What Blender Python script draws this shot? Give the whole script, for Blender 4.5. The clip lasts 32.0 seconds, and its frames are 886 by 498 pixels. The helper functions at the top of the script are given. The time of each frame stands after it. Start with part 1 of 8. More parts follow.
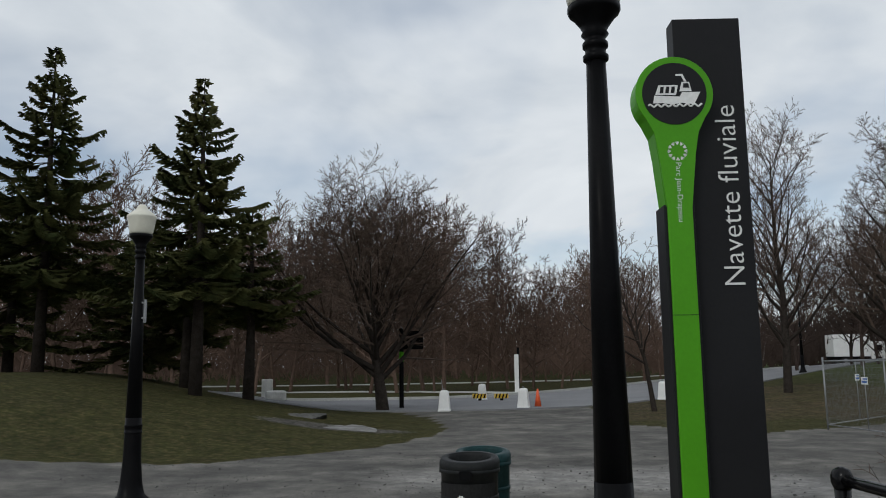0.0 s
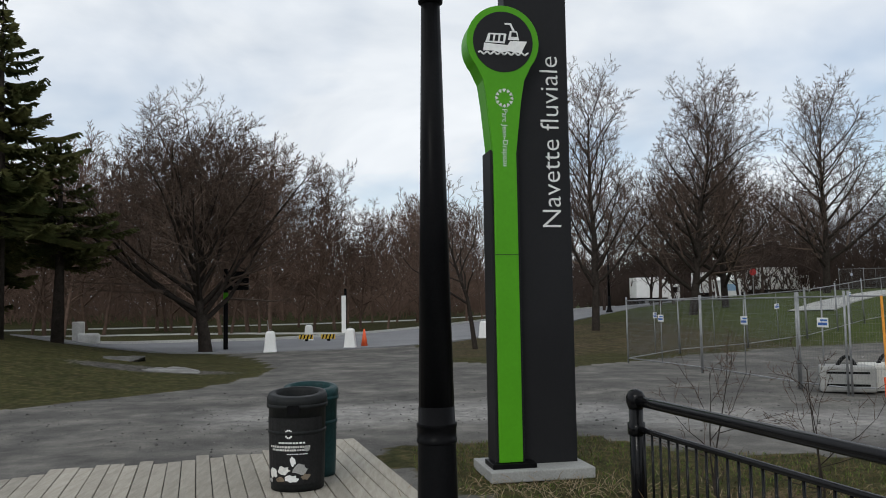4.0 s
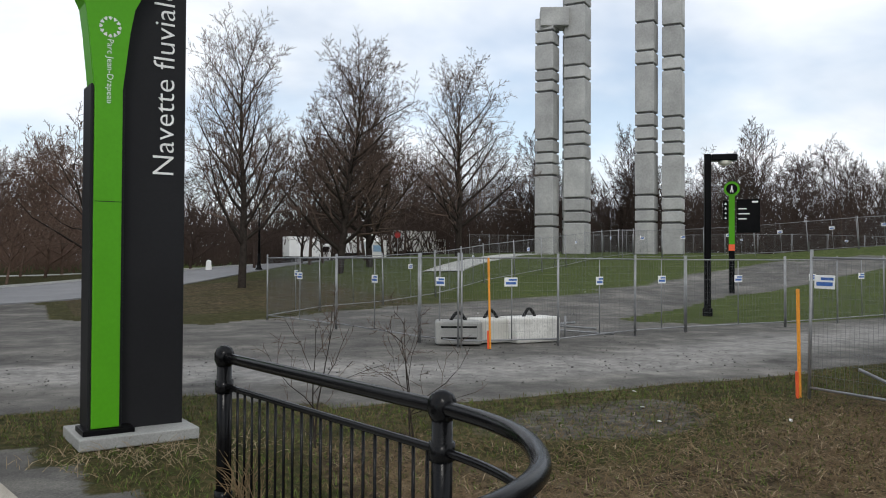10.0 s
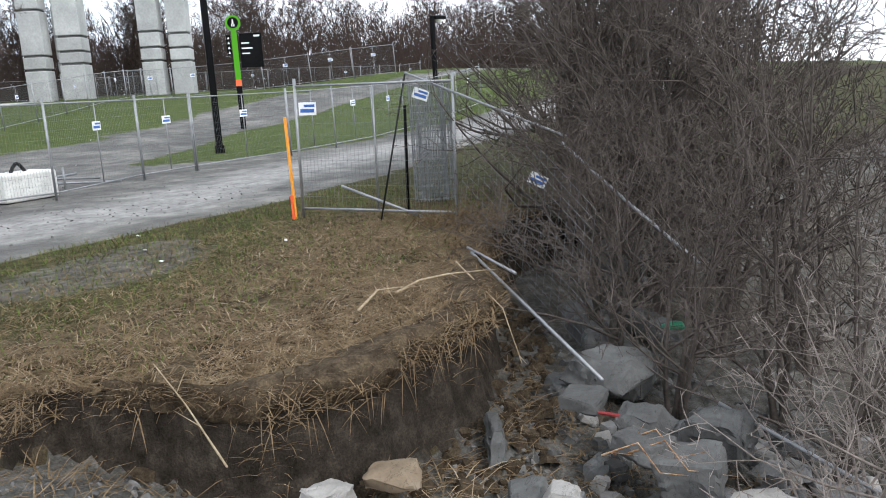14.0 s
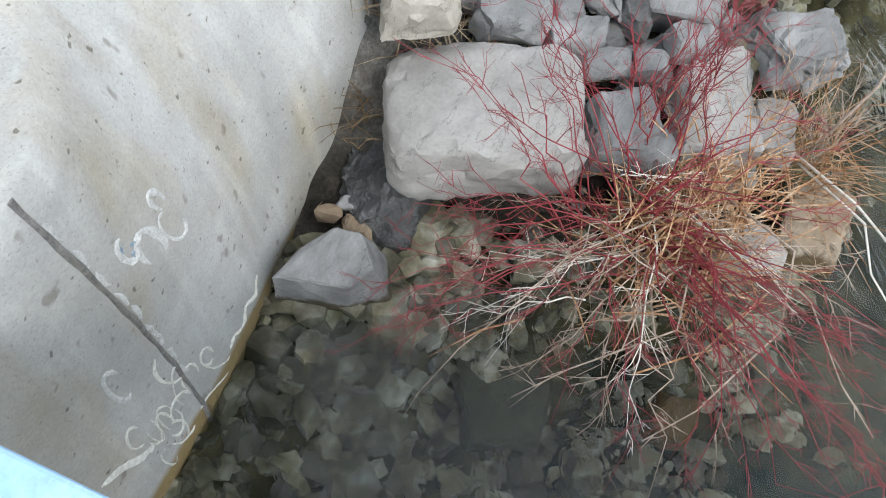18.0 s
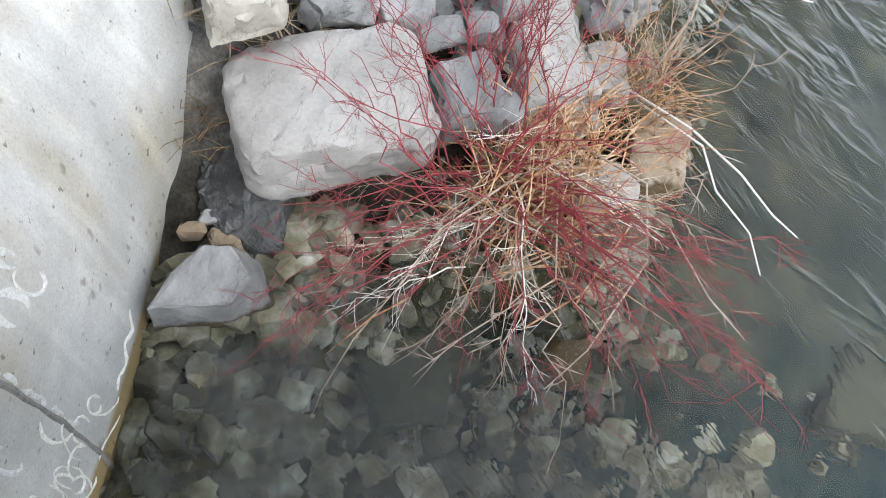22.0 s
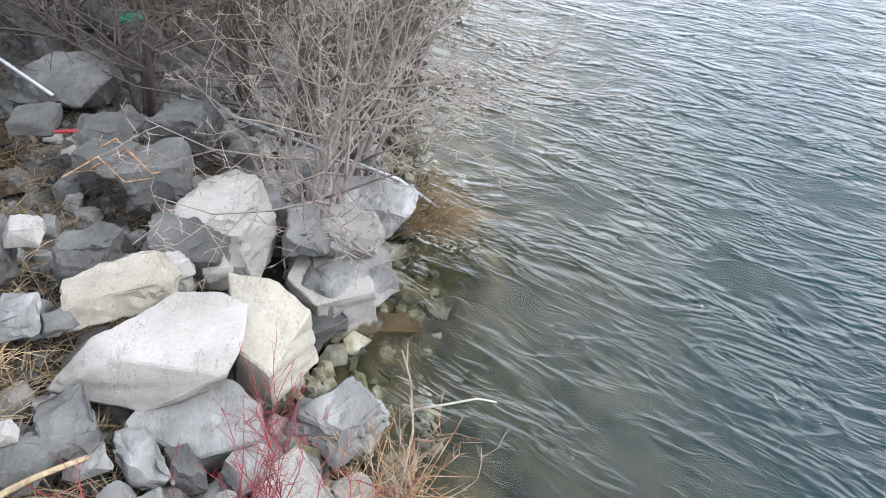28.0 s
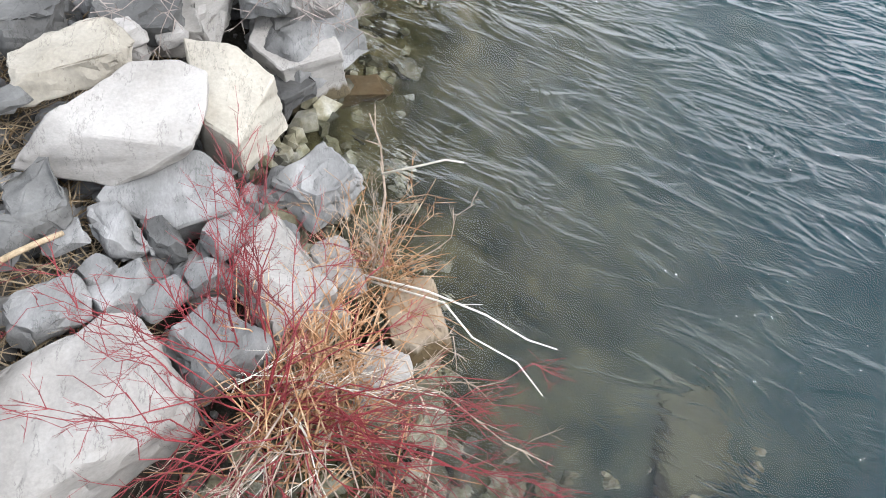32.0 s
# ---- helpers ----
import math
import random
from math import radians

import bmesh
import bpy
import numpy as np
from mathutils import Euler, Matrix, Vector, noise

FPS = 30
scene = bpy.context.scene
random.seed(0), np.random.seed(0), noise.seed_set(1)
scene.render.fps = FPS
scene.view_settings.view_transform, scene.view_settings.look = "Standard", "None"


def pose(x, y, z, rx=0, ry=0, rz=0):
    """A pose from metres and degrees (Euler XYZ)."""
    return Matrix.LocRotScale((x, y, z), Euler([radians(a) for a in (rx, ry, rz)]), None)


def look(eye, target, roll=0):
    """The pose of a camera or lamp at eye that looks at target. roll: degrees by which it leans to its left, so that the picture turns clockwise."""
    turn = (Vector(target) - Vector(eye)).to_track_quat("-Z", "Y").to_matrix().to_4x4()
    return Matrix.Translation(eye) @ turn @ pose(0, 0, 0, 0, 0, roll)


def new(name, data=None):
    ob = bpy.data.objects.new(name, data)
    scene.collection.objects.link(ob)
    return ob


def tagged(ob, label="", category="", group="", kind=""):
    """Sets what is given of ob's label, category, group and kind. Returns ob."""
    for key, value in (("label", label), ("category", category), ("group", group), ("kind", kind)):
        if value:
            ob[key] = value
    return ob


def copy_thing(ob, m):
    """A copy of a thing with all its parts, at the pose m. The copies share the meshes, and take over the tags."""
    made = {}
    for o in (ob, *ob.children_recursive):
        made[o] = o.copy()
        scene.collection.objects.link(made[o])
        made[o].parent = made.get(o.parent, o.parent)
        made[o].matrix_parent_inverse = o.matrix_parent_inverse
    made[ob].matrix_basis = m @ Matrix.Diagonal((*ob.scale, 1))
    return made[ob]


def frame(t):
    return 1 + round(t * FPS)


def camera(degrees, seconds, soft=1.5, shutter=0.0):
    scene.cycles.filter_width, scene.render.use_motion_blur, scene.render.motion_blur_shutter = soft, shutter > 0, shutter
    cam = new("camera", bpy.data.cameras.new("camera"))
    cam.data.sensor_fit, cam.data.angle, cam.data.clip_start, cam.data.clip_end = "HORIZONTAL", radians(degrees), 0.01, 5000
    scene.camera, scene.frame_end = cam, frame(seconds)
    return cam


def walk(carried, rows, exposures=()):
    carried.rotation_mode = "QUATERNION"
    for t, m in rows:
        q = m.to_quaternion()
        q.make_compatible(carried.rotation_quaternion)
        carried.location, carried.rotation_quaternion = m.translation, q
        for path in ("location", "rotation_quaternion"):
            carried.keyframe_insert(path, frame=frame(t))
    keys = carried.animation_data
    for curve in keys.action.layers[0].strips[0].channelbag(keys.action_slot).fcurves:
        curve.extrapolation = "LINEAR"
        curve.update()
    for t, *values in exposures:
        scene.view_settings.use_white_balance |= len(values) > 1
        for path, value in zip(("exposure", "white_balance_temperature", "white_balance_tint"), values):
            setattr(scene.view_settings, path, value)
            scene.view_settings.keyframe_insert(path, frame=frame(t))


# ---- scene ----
cam = camera(57.62, 32.0, soft=1.0)
PATH = [
    (0, (-0.480, 0.280, 1.787), (-0.800, 2.233, 2.074), -0.75),
    (0.5, (-0.455, 0.307, 1.791), (-0.732, 2.252, 2.166), -0.54),
    (1, (-0.469, 0.302, 1.798), (-0.731, 2.241, 2.215), -0.72),
    (1.5, (-0.462, 0.308, 1.779), (-0.708, 2.251, 2.184), -0.23),
    (2, (-0.496, 0.152, 1.763), (-0.735, 2.105, 2.121), -0.14),
    (2.5, (-0.495, 0.195, 1.753), (-0.685, 2.172, 1.992), -0.33),
    (3, (-0.490, 0.215, 1.756), (-0.624, 2.202, 1.938), -0.43),
    (3.5, (-0.485, 0.181, 1.742), (-0.516, 2.174, 1.915), -0.18),
    (4, (-0.493, 0.169, 1.739), (-0.394, 2.162, 1.878), -0.93),
    (4.5, (-0.462, 0.154, 1.744), (-0.323, 2.145, 1.876), -0.91),
    (6.5, (-0.365, 0.197, 1.732), (0.030, 2.155, 1.818), -0.79),
    (7, (-0.323, 0.191, 1.730), (0.162, 2.129, 1.831), -0.87),
    (7.5, (-0.276, 0.201, 1.722), (0.234, 2.132, 1.822), -0.42),
    (8, (-0.250, 0.222, 1.722), (0.409, 2.110, 1.777), -1.02),
    (8.5, (-0.236, 0.269, 1.717), (0.564, 2.102, 1.761), -2.54),
    (9, (-0.163, 0.315, 1.713), (0.703, 2.118, 1.748), -1.80),
    (9.5, (-0.080, 0.293, 1.701), (0.813, 2.083, 1.717), -0.28),
    (10, (-0.030, 0.289, 1.704), (0.873, 2.073, 1.735), 0.30),
    (10.5, (-0.015, 0.244, 1.700), (0.894, 2.025, 1.720), 0.51),
    (11, (0.027, 0.225, 1.703), (1.000, 1.972, 1.675), -0.01),
    (11.5, (0.060, 0.242, 1.711), (1.202, 1.884, 1.698), 0.34),
    (12, (0.097, 0.237, 1.717), (1.400, 1.754, 1.685), -1.31),
    (12.5, (0.157, 0.257, 1.694), (1.570, 1.670, 1.622), -0.72),
    (13, (0.209, 0.195, 1.693), (1.662, 1.567, 1.616), -0.61),
    (13.5, (0.294, 0.135, 1.667), (1.877, 1.351, 1.542), -1.99),
    (14, (0.247, 0.059, 1.639), (1.931, 1.063, 1.248), -3.40),
    (14.5, (0.236, 0.115, 1.638), (1.838, 1.070, 0.917), -6.12),
    (16.5, (0.144, -0.140, 1.669), (1.357, 0.564, 0.243), -2.33),
    (17, (0.089, -0.128, 1.618), (1.153, 0.467, 0.033), -2.07),
    (17.5, (0.071, -0.159, 1.575), (1.016, 0.359, -0.110), -1.31),
    (18, (0.085, -0.159, 1.557), (0.871, 0.396, -0.196), -1.31),
    (18.5, (0.077, -0.131, 1.528), (0.831, 0.428, -0.238), -1.39),
    (19, (0.077, -0.149, 1.535), (0.835, 0.424, -0.225), -0.95),
    (19.5, (0.069, -0.131, 1.545), (0.876, 0.434, -0.196), 0.06),
    (20, (0.082, -0.134, 1.533), (0.980, 0.396, -0.174), 1.85),
    (20.5, (0.091, -0.122, 1.564), (1.074, 0.311, -0.123), 3.29),
    (21, (0.119, -0.104, 1.578), (1.125, 0.248, -0.114), 3.86),
    (21.5, (0.119, -0.116, 1.584), (1.133, 0.219, -0.107), 3.75),
    (22, (0.111, -0.109, 1.604), (0.986, 0.126, -0.178), 5.39),
    (22.5, (0.098, -0.115, 1.575), (0.828, 0.065, -0.279), 5.26),
    (23, (0.120, -0.096, 1.577), (0.789, 0.080, -0.299), 4.70),
    (23.5, (0.109, -0.080, 1.579), (0.838, 0.081, -0.276), 5.03),
    (24, (0.097, -0.065, 1.566), (1.008, -0.003, -0.213), 8.87),
    (24.5, (0.102, -0.067, 1.577), (1.147, -0.064, -0.129), 8.57),
    (25, (0.108, -0.091, 1.596), (1.248, -0.140, -0.047), 8.47),
    (25.5, (0.104, -0.071, 1.594), (1.340, -0.148, 0.023), 8.40),
    (26, (0.094, -0.109, 1.614), (1.477, -0.196, 0.172), 5.81),
    (26.5, (0.125, -0.081, 1.657), (1.619, -0.233, 0.337), 5.34),
    (28.5, (0.378, -0.444, 1.867), (2.011, -0.542, 0.716), -0.52),
    (29, (0.380, -0.446, 1.853), (1.950, -0.524, 0.618), -0.92),
    (29.5, (0.378, -0.439, 1.823), (1.843, -0.518, 0.464), -0.89),
    (30, (0.383, -0.446, 1.817), (1.760, -0.537, 0.369), -0.69),
    (30.5, (0.398, -0.452, 1.811), (1.703, -0.535, 0.297), -0.76),
    (31, (0.399, -0.445, 1.809), (1.655, -0.529, 0.254), -0.62),
    (31.5, (0.399, -0.452, 1.803), (1.639, -0.546, 0.236), -1.23),
    (32, (0.391, -0.469, 1.795), (1.606, -0.575, 0.210), -1.37),
]
walk(cam, [(t, look(eye, target, roll)) for t, eye, target, roll in PATH], exposures=[(0, -0.48, 6300, 7), (1, -0.7, 6250, 7), (2, -0.75, 6250, 7), (3, -0.32, 6300, 7), (4, -0.22, 6350, 8), (9, 0.0, 6400, 9), (13, 0.2, 6200, 9), (13.5, 0.48, 6150, 9), (14, 1.0, 6100, 9), (14.5, 1.55, 6050, 8), (16.5, 1.1, 6050, 8), (19, 1.32, 6050, 8), (21, 1.3, 6050, 9), (23, 1.82, 6000, 10), (26, 1.75, 5950, 10), (29, 1.56, 6100, 11), (32, 1.7, 6150, 11)
])

# ---- light: a bright overcast sky with thin breaks of blue ----
world = bpy.data.worlds.new("overcast_sky")
scene.world = world
world.use_nodes = True
wt = world.node_tree
wt.nodes.clear()


def wnode(kind, **kw):
    n = wt.nodes.new(kind)
    for k, v in kw.items():
        if k in n.inputs:
            n.inputs[k].default_value = v
    return n


w_out = wnode("ShaderNodeOutputWorld")
w_bg = wnode("ShaderNodeBackground")
w_sky = wnode("ShaderNodeTexSky")
w_sky.sky_type = "NISHITA"
w_sky.sun_disc = False
w_sky.sun_elevation = radians(38)
w_sky.sun_rotation = radians(200)
w_dim = wnode("ShaderNodeMix")
w_dim.data_type, w_dim.blend_type = "RGBA", "MULTIPLY"
w_dim.inputs[0].default_value = 1.0
w_dim.inputs[7].default_value = (0.10, 0.10, 0.10, 1)
w_tc = wnode("ShaderNodeTexCoord")
w_sep = wnode("ShaderNodeSeparateXYZ")
w_add = wnode("ShaderNodeMath")
w_add.operation = "ADD"
w_add.inputs[1].default_value = 0.28
w_dx = wnode("ShaderNodeMath")
w_dy = wnode("ShaderNodeMath")
w_dx.operation = w_dy.operation = "DIVIDE"
w_com = wnode("ShaderNodeCombineXYZ")
w_noise = wnode("ShaderNodeTexNoise", Scale=1.5, Detail=7.0, Roughness=0.55, Distortion=0.4)
w_noise2 = wnode("ShaderNodeTexNoise", Scale=0.9, Detail=5.0, Roughness=0.5)
w_ramp = wnode("ShaderNodeValToRGB")
w_ramp.color_ramp.elements[0].position, w_ramp.color_ramp.elements[0].color = 0.28, (0.56, 0.60, 0.66, 1)
w_ramp.color_ramp.elements[1].position, w_ramp.color_ramp.elements[1].color = 0.70, (0.93, 0.935, 0.95, 1)
w_cover = wnode("ShaderNodeValToRGB")
w_cover.color_ramp.elements[0].position, w_cover.color_ramp.elements[0].color = 0.36, (0.34, 0.34, 0.34, 1)
w_cover.color_ramp.elements[1].position, w_cover.color_ramp.elements[1].color = 0.52, (1, 1, 1, 1)
w_mix = wnode("ShaderNodeMix")
w_mix.data_type = "RGBA"
wl_ = wt.links.new
wl_(w_tc.outputs["Generated"], w_sep.inputs[0])
wl_(w_sep.outputs["Z"], w_add.inputs[0])
wl_(w_sep.outputs["X"], w_dx.inputs[0])
wl_(w_add.outputs[0], w_dx.inputs[1])
wl_(w_sep.outputs["Y"], w_dy.inputs[0])
wl_(w_add.outputs[0], w_dy.inputs[1])
wl_(w_dx.outputs[0], w_com.inputs[0])
wl_(w_dy.outputs[0], w_com.inputs[1])
wl_(w_com.outputs[0], w_noise.inputs["Vector"])
wl_(w_com.outputs[0], w_noise2.inputs["Vector"])
wl_(w_noise.outputs["Fac"], w_ramp.inputs[0])
wl_(w_noise2.outputs["Fac"], w_cover.inputs[0])
wl_(w_sky.outputs[0], w_dim.inputs[6])
wl_(w_cover.outputs[0], w_mix.inputs[0])
wl_(w_dim.outputs[2], w_mix.inputs[6])
wl_(w_ramp.outputs[0], w_mix.inputs[7])
wl_(w_mix.outputs[2], w_bg.inputs[0])
w_bg.inputs[1].default_value = 1.3
wl_(w_bg.outputs[0], w_out.inputs[0])

sun = new("sun", bpy.data.lights.new("sun", "SUN"))
sun.data.energy, sun.data.angle, sun.data.color = 0.9, radians(14), (1.0, 0.96, 0.90)
sun.matrix_world = look((-8, -14, 16), (0, 4, 0))

# ---- small building tools ----
class Shape:
    """Vertices and faces of one mesh."""

    def __init__(self):
        self.v, self.f = [], []

    def box(self, x0, x1, y0, y1, z0, z1, m=None):
        b = len(self.v)
        pts = [(x, y, z) for z in (z0, z1) for x, y in ((x0, y0), (x1, y0), (x1, y1), (x0, y1))]
        self.v += [tuple(m @ Vector(p)) if m else p for p in pts]
        self.f += [tuple(b + i for i in q) for q in ((3, 2, 1, 0), (4, 5, 6, 7), (0, 1, 5, 4), (1, 2, 6, 5), (2, 3, 7, 6), (3, 0, 4, 7))]
        return self

    def tube(self, pts, radii, n=6, caps=True):
        """A tube along points; radii is one number or one for each point."""
        pts = [Vector(p) for p in pts]
        if not isinstance(radii, (list, tuple)):
            radii = [radii] * len(pts)
        b = len(self.v)
        side = None
        for i, p in enumerate(pts):
            d = pts[min(i + 1, len(pts) - 1)] - pts[max(i - 1, 0)]
            d = d.normalized() if d.length > 1e-9 else Vector((0, 0, 1))
            if side is None:
                side = d.cross(Vector((0, 0, 1)) if abs(d.z) < 0.9 else Vector((1, 0, 0)))
            side = side - d * side.dot(d)
            side = side.normalized() if side.length > 1e-9 else d.orthogonal().normalized()
            up = d.cross(side)
            for k in range(n):
                a = 2 * math.pi * k / n
                q = p + (side * math.cos(a) + up * math.sin(a)) * radii[i]
                self.v.append((q.x, q.y, q.z))
        for i in range(len(pts) - 1):
            for k in range(n):
                k2 = (k + 1) % n
                self.f.append((b + i * n + k, b + i * n + k2, b + i * n + n + k2, b + i * n + n + k))
        if caps:
            self.f.append(tuple(b + k for k in reversed(range(n))))
            self.f.append(tuple(b + (len(pts) - 1) * n + k for k in range(n)))
        return self

    def lathe(self, profile, n=16, at=(0, 0, 0)):
        """A turned shape from (radius, height) pairs."""
        b = len(self.v)
        for r, z in profile:
            for k in range(n):
                a = 2 * math.pi * k / n
                self.v.append((at[0] + r * math.cos(a), at[1] + r * math.sin(a), at[2] + z))
        for i in range(len(profile) - 1):
            for k in range(n):
                k2 = (k + 1) % n
                self.f.append((b + i * n + k, b + i * n + k2, b + i * n + n + k2, b + i * n + n + k))
        self.f.append(tuple(b + k for k in reversed(range(n))))
        self.f.append(tuple(b + (len(profile) - 1) * n + k for k in range(n)))
        return self

    def prism(self, outline, y0, y1):
        """An outline in x, z drawn out from y0 to y1."""
        b, n = len(self.v), len(outline)
        self.v += [(x, y0, z) for x, z in outline] + [(x, y1, z) for x, z in outline]
        self.f.append(tuple(b + i for i in range(n)))
        self.f.append(tuple(b + n + i for i in reversed(range(n))))
        for i in range(n):
            j = (i + 1) % n
            self.f.append((b + j, b + i, b + n + i, b + n + j))
        return self

    def mesh(self, name, smooth=False):
        me = bpy.data.meshes.new(name)
        me.from_pydata(self.v, [], self.f)
        me.validate()
        if smooth:
            me.polygons.foreach_set("use_smooth", [True] * len(me.polygons))
        me.update()
        return me


def bevelled(shape, name, width=0.01, segments=2):
    """The mesh of a shape with its sharp edges rounded."""
    bm = bmesh.new()
    bm.from_mesh(shape.mesh(name))
    bmesh.ops.recalc_face_normals(bm, faces=bm.faces)
    es = [e for e in bm.edges if len(e.link_faces) == 2 and e.calc_face_angle(0) > 0.6]
    bmesh.ops.bevel(bm, geom=es, offset=width, segments=segments, affect="EDGES", profile=0.5)
    me = bpy.data.meshes.new(name)
    bm.to_mesh(me)
    bm.free()
    return me


def part(name, data, material, parent, label="", smooth=False):
    """One mesh object under a thing or a part, or at top level when parent is None."""
    me = data.mesh(name, smooth) if isinstance(data, Shape) else data
    if material and not me.materials:
        me.materials.append(material)
    ob = new(name, me)
    if parent:
        ob.parent = parent
    if label:
        ob["label"] = label
    return ob


def thing(name, m, label, category, group="", kind=""):
    ob = new(name)
    ob.empty_display_size = 0.2
    ob.matrix_world = m
    return tagged(ob, label, category, group, kind)


def words(text, size, m, material, parent, name="lettering", depth=0.004, align="CENTER", spacing=1.0):
    """Raised lettering in the built-in font, as a mesh."""
    cu = bpy.data.curves.new(name, "FONT")
    cu.body, cu.size, cu.align_x, cu.align_y, cu.extrude, cu.space_character = text, size, align, "CENTER", depth, spacing
    cu.resolution_u = 3
    cu.offset = -0.009 * size
    tmp = bpy.data.objects.new(name, cu)
    scene.collection.objects.link(tmp)
    me = bpy.data.meshes.new_from_object(tmp.evaluated_get(bpy.context.evaluated_depsgraph_get()))
    bpy.data.objects.remove(tmp)
    me.transform(m)
    me.materials.clear()
    return part(name, me, material, parent)


# ---- materials ----
def mat(name, cols, scale=3.0, rough=0.8, bump=0.3, fine=40.0, metal=0.0, rnd=0.0, contrast=0.35, local=False, spec=0.5, detail=6.0, stretch=None):
    """A surface whose colour wanders between cols at one scale, with finer grain and relief at another."""
    m = bpy.data.materials.new(name)
    m.use_nodes = True
    t = m.node_tree
    t.nodes.clear()
    N, L = t.nodes.new, t.links.new
    out, bs = N("ShaderNodeOutputMaterial"), N("ShaderNodeBsdfPrincipled")
    if local:
        tc = N("ShaderNodeTexCoord")
        vec = tc.outputs["Object"]
    else:
        tc = N("ShaderNodeNewGeometry")
        vec = tc.outputs["Position"]
    if stretch:
        mp = N("ShaderNodeMapping")
        mp.inputs["Scale"].default_value = stretch
        L(vec, mp.inputs[0])
        vec = mp.outputs[0]
    n1, n2, ramp = N("ShaderNodeTexNoise"), N("ShaderNodeTexNoise"), N("ShaderNodeValToRGB")
    n1.inputs["Scale"].default_value, n1.inputs["Detail"].default_value, n1.inputs["Roughness"].default_value = scale, detail, 0.6
    n2.inputs["Scale"].default_value, n2.inputs["Detail"].default_value, n2.inputs["Roughness"].default_value = fine, 4.0, 0.65
    L(vec, n1.inputs["Vector"])
    L(vec, n2.inputs["Vector"])
    el = ramp.color_ramp.elements
    while len(el) < len(cols):
        el.new(0.5)
    for i, c in enumerate(cols):
        el[i].position = 0.3 + 0.4 * i / max(1, len(cols) - 1)
        el[i].color = (*c, 1)
    L(n1.outputs["Fac"], ramp.inputs[0])
    mr = N("ShaderNodeMapRange")
    mr.inputs["From Min"].default_value, mr.inputs["From Max"].default_value = 0.25, 0.75
    mr.inputs["To Min"].default_value, mr.inputs["To Max"].default_value = 1 - contrast, 1 + contrast
    L(n2.outputs["Fac"], mr.inputs["Value"])
    mul = N("ShaderNodeMix")
    mul.data_type, mul.blend_type = "RGBA", "MULTIPLY"
    mul.inputs[0].default_value = 1.0
    L(ramp.outputs[0], mul.inputs[6])
    L(mr.outputs[0], mul.inputs[7])
    col = mul.outputs[2]
    if rnd:
        oi, hs, r2 = N("ShaderNodeObjectInfo"), N("ShaderNodeHueSaturation"), N("ShaderNodeMapRange")
        r2.inputs["To Min"].default_value, r2.inputs["To Max"].default_value = 1 - rnd, 1 + rnd
        L(oi.outputs["Random"], r2.inputs["Value"])
        L(r2.outputs[0], hs.inputs["Value"])
        L(col, hs.inputs["Color"])
        col = hs.outputs[0]
    L(col, bs.inputs["Base Color"])
    bs.inputs["Roughness"].default_value, bs.inputs["Metallic"].default_value = rough, metal
    bs.inputs["Specular IOR Level"].default_value = spec
    if bump:
        bp = N("ShaderNodeBump")
        bp.inputs["Strength"].default_value, bp.inputs["Distance"].default_value = bump, 0.02
        L(n2.outputs["Fac"], bp.inputs["Height"])
        L(bp.outputs[0], bs.inputs["Normal"])
    L(bs.outputs[0], out.inputs[0])
    return m


M_BLACK = mat("black_painted_steel", [(0.004, 0.004, 0.0045), (0.007, 0.007, 0.0075)], 2.0, 0.36, 0.04, 60, 0.0, contrast=0.3, spec=0.05)
M_RAIL = mat("glossy_black_rail_paint", [(0.003, 0.003, 0.0035), (0.006, 0.006, 0.0065)], 2.0, 0.22, 0.05, 60, 0.0, contrast=0.3, spec=0.18)
M_DARKPANEL = mat("charcoal_panel", [(0.014, 0.014, 0.0152), (0.019, 0.019, 0.0205)], 0.8, 0.5, 0.02, 30, contrast=0.08, spec=0.12)
M_GREEN = mat("lime_green_paint", [(0.070, 0.29, 0.006), (0.082, 0.33, 0.009)], 0.7, 0.45, 0.02, 30, contrast=0.06, spec=0.2)
M_WHITE = mat("white_paint", [(0.72, 0.72, 0.70), (0.82, 0.82, 0.80)], 1.5, 0.5, 0.05, 25, contrast=0.1)
M_DIRTYWHITE = mat("weathered_white_paint", [(0.55, 0.54, 0.50), (0.75, 0.74, 0.70)], 4.0, 0.7, 0.2, 30, contrast=0.2)
M_GALV = mat("galvanised_steel", [(0.22, 0.225, 0.23), (0.33, 0.335, 0.34)], 6.0, 0.5, 0.08, 60, 0.5, contrast=0.15)
M_MESH = mat("galvanised_wire", [(0.13, 0.135, 0.14), (0.19, 0.195, 0.20)], 3.0, 0.6, 0.0, 60, 0.2, contrast=0.15)
M_ORANGE = mat("orange_paint", [(0.80, 0.30, 0.03), (0.88, 0.38, 0.05)], 3.0, 0.5, 0.05, 30, contrast=0.15)
M_CONE = mat("cone_orange_plastic", [(0.80, 0.10, 0.03), (0.86, 0.14, 0.04)], 3.0, 0.5, 0.03, 30, contrast=0.1)
M_CONC = mat("pale_concrete", [(0.42, 0.41, 0.37), (0.54, 0.53, 0.48), (0.60, 0.59, 0.55)], 1.1, 0.85, 0.22, 55, contrast=0.18)
M_SLAB = mat("grey_concrete", [(0.26, 0.26, 0.25), (0.36, 0.36, 0.34)], 2.5, 0.9, 0.25, 60, contrast=0.2)
M_TOWER = mat("tower_concrete", [(0.30, 0.30, 0.29), (0.38, 0.38, 0.37), (0.50, 0.50, 0.48)], 0.35, 0.9, 0.1, 6, contrast=0.15, rnd=0.12)
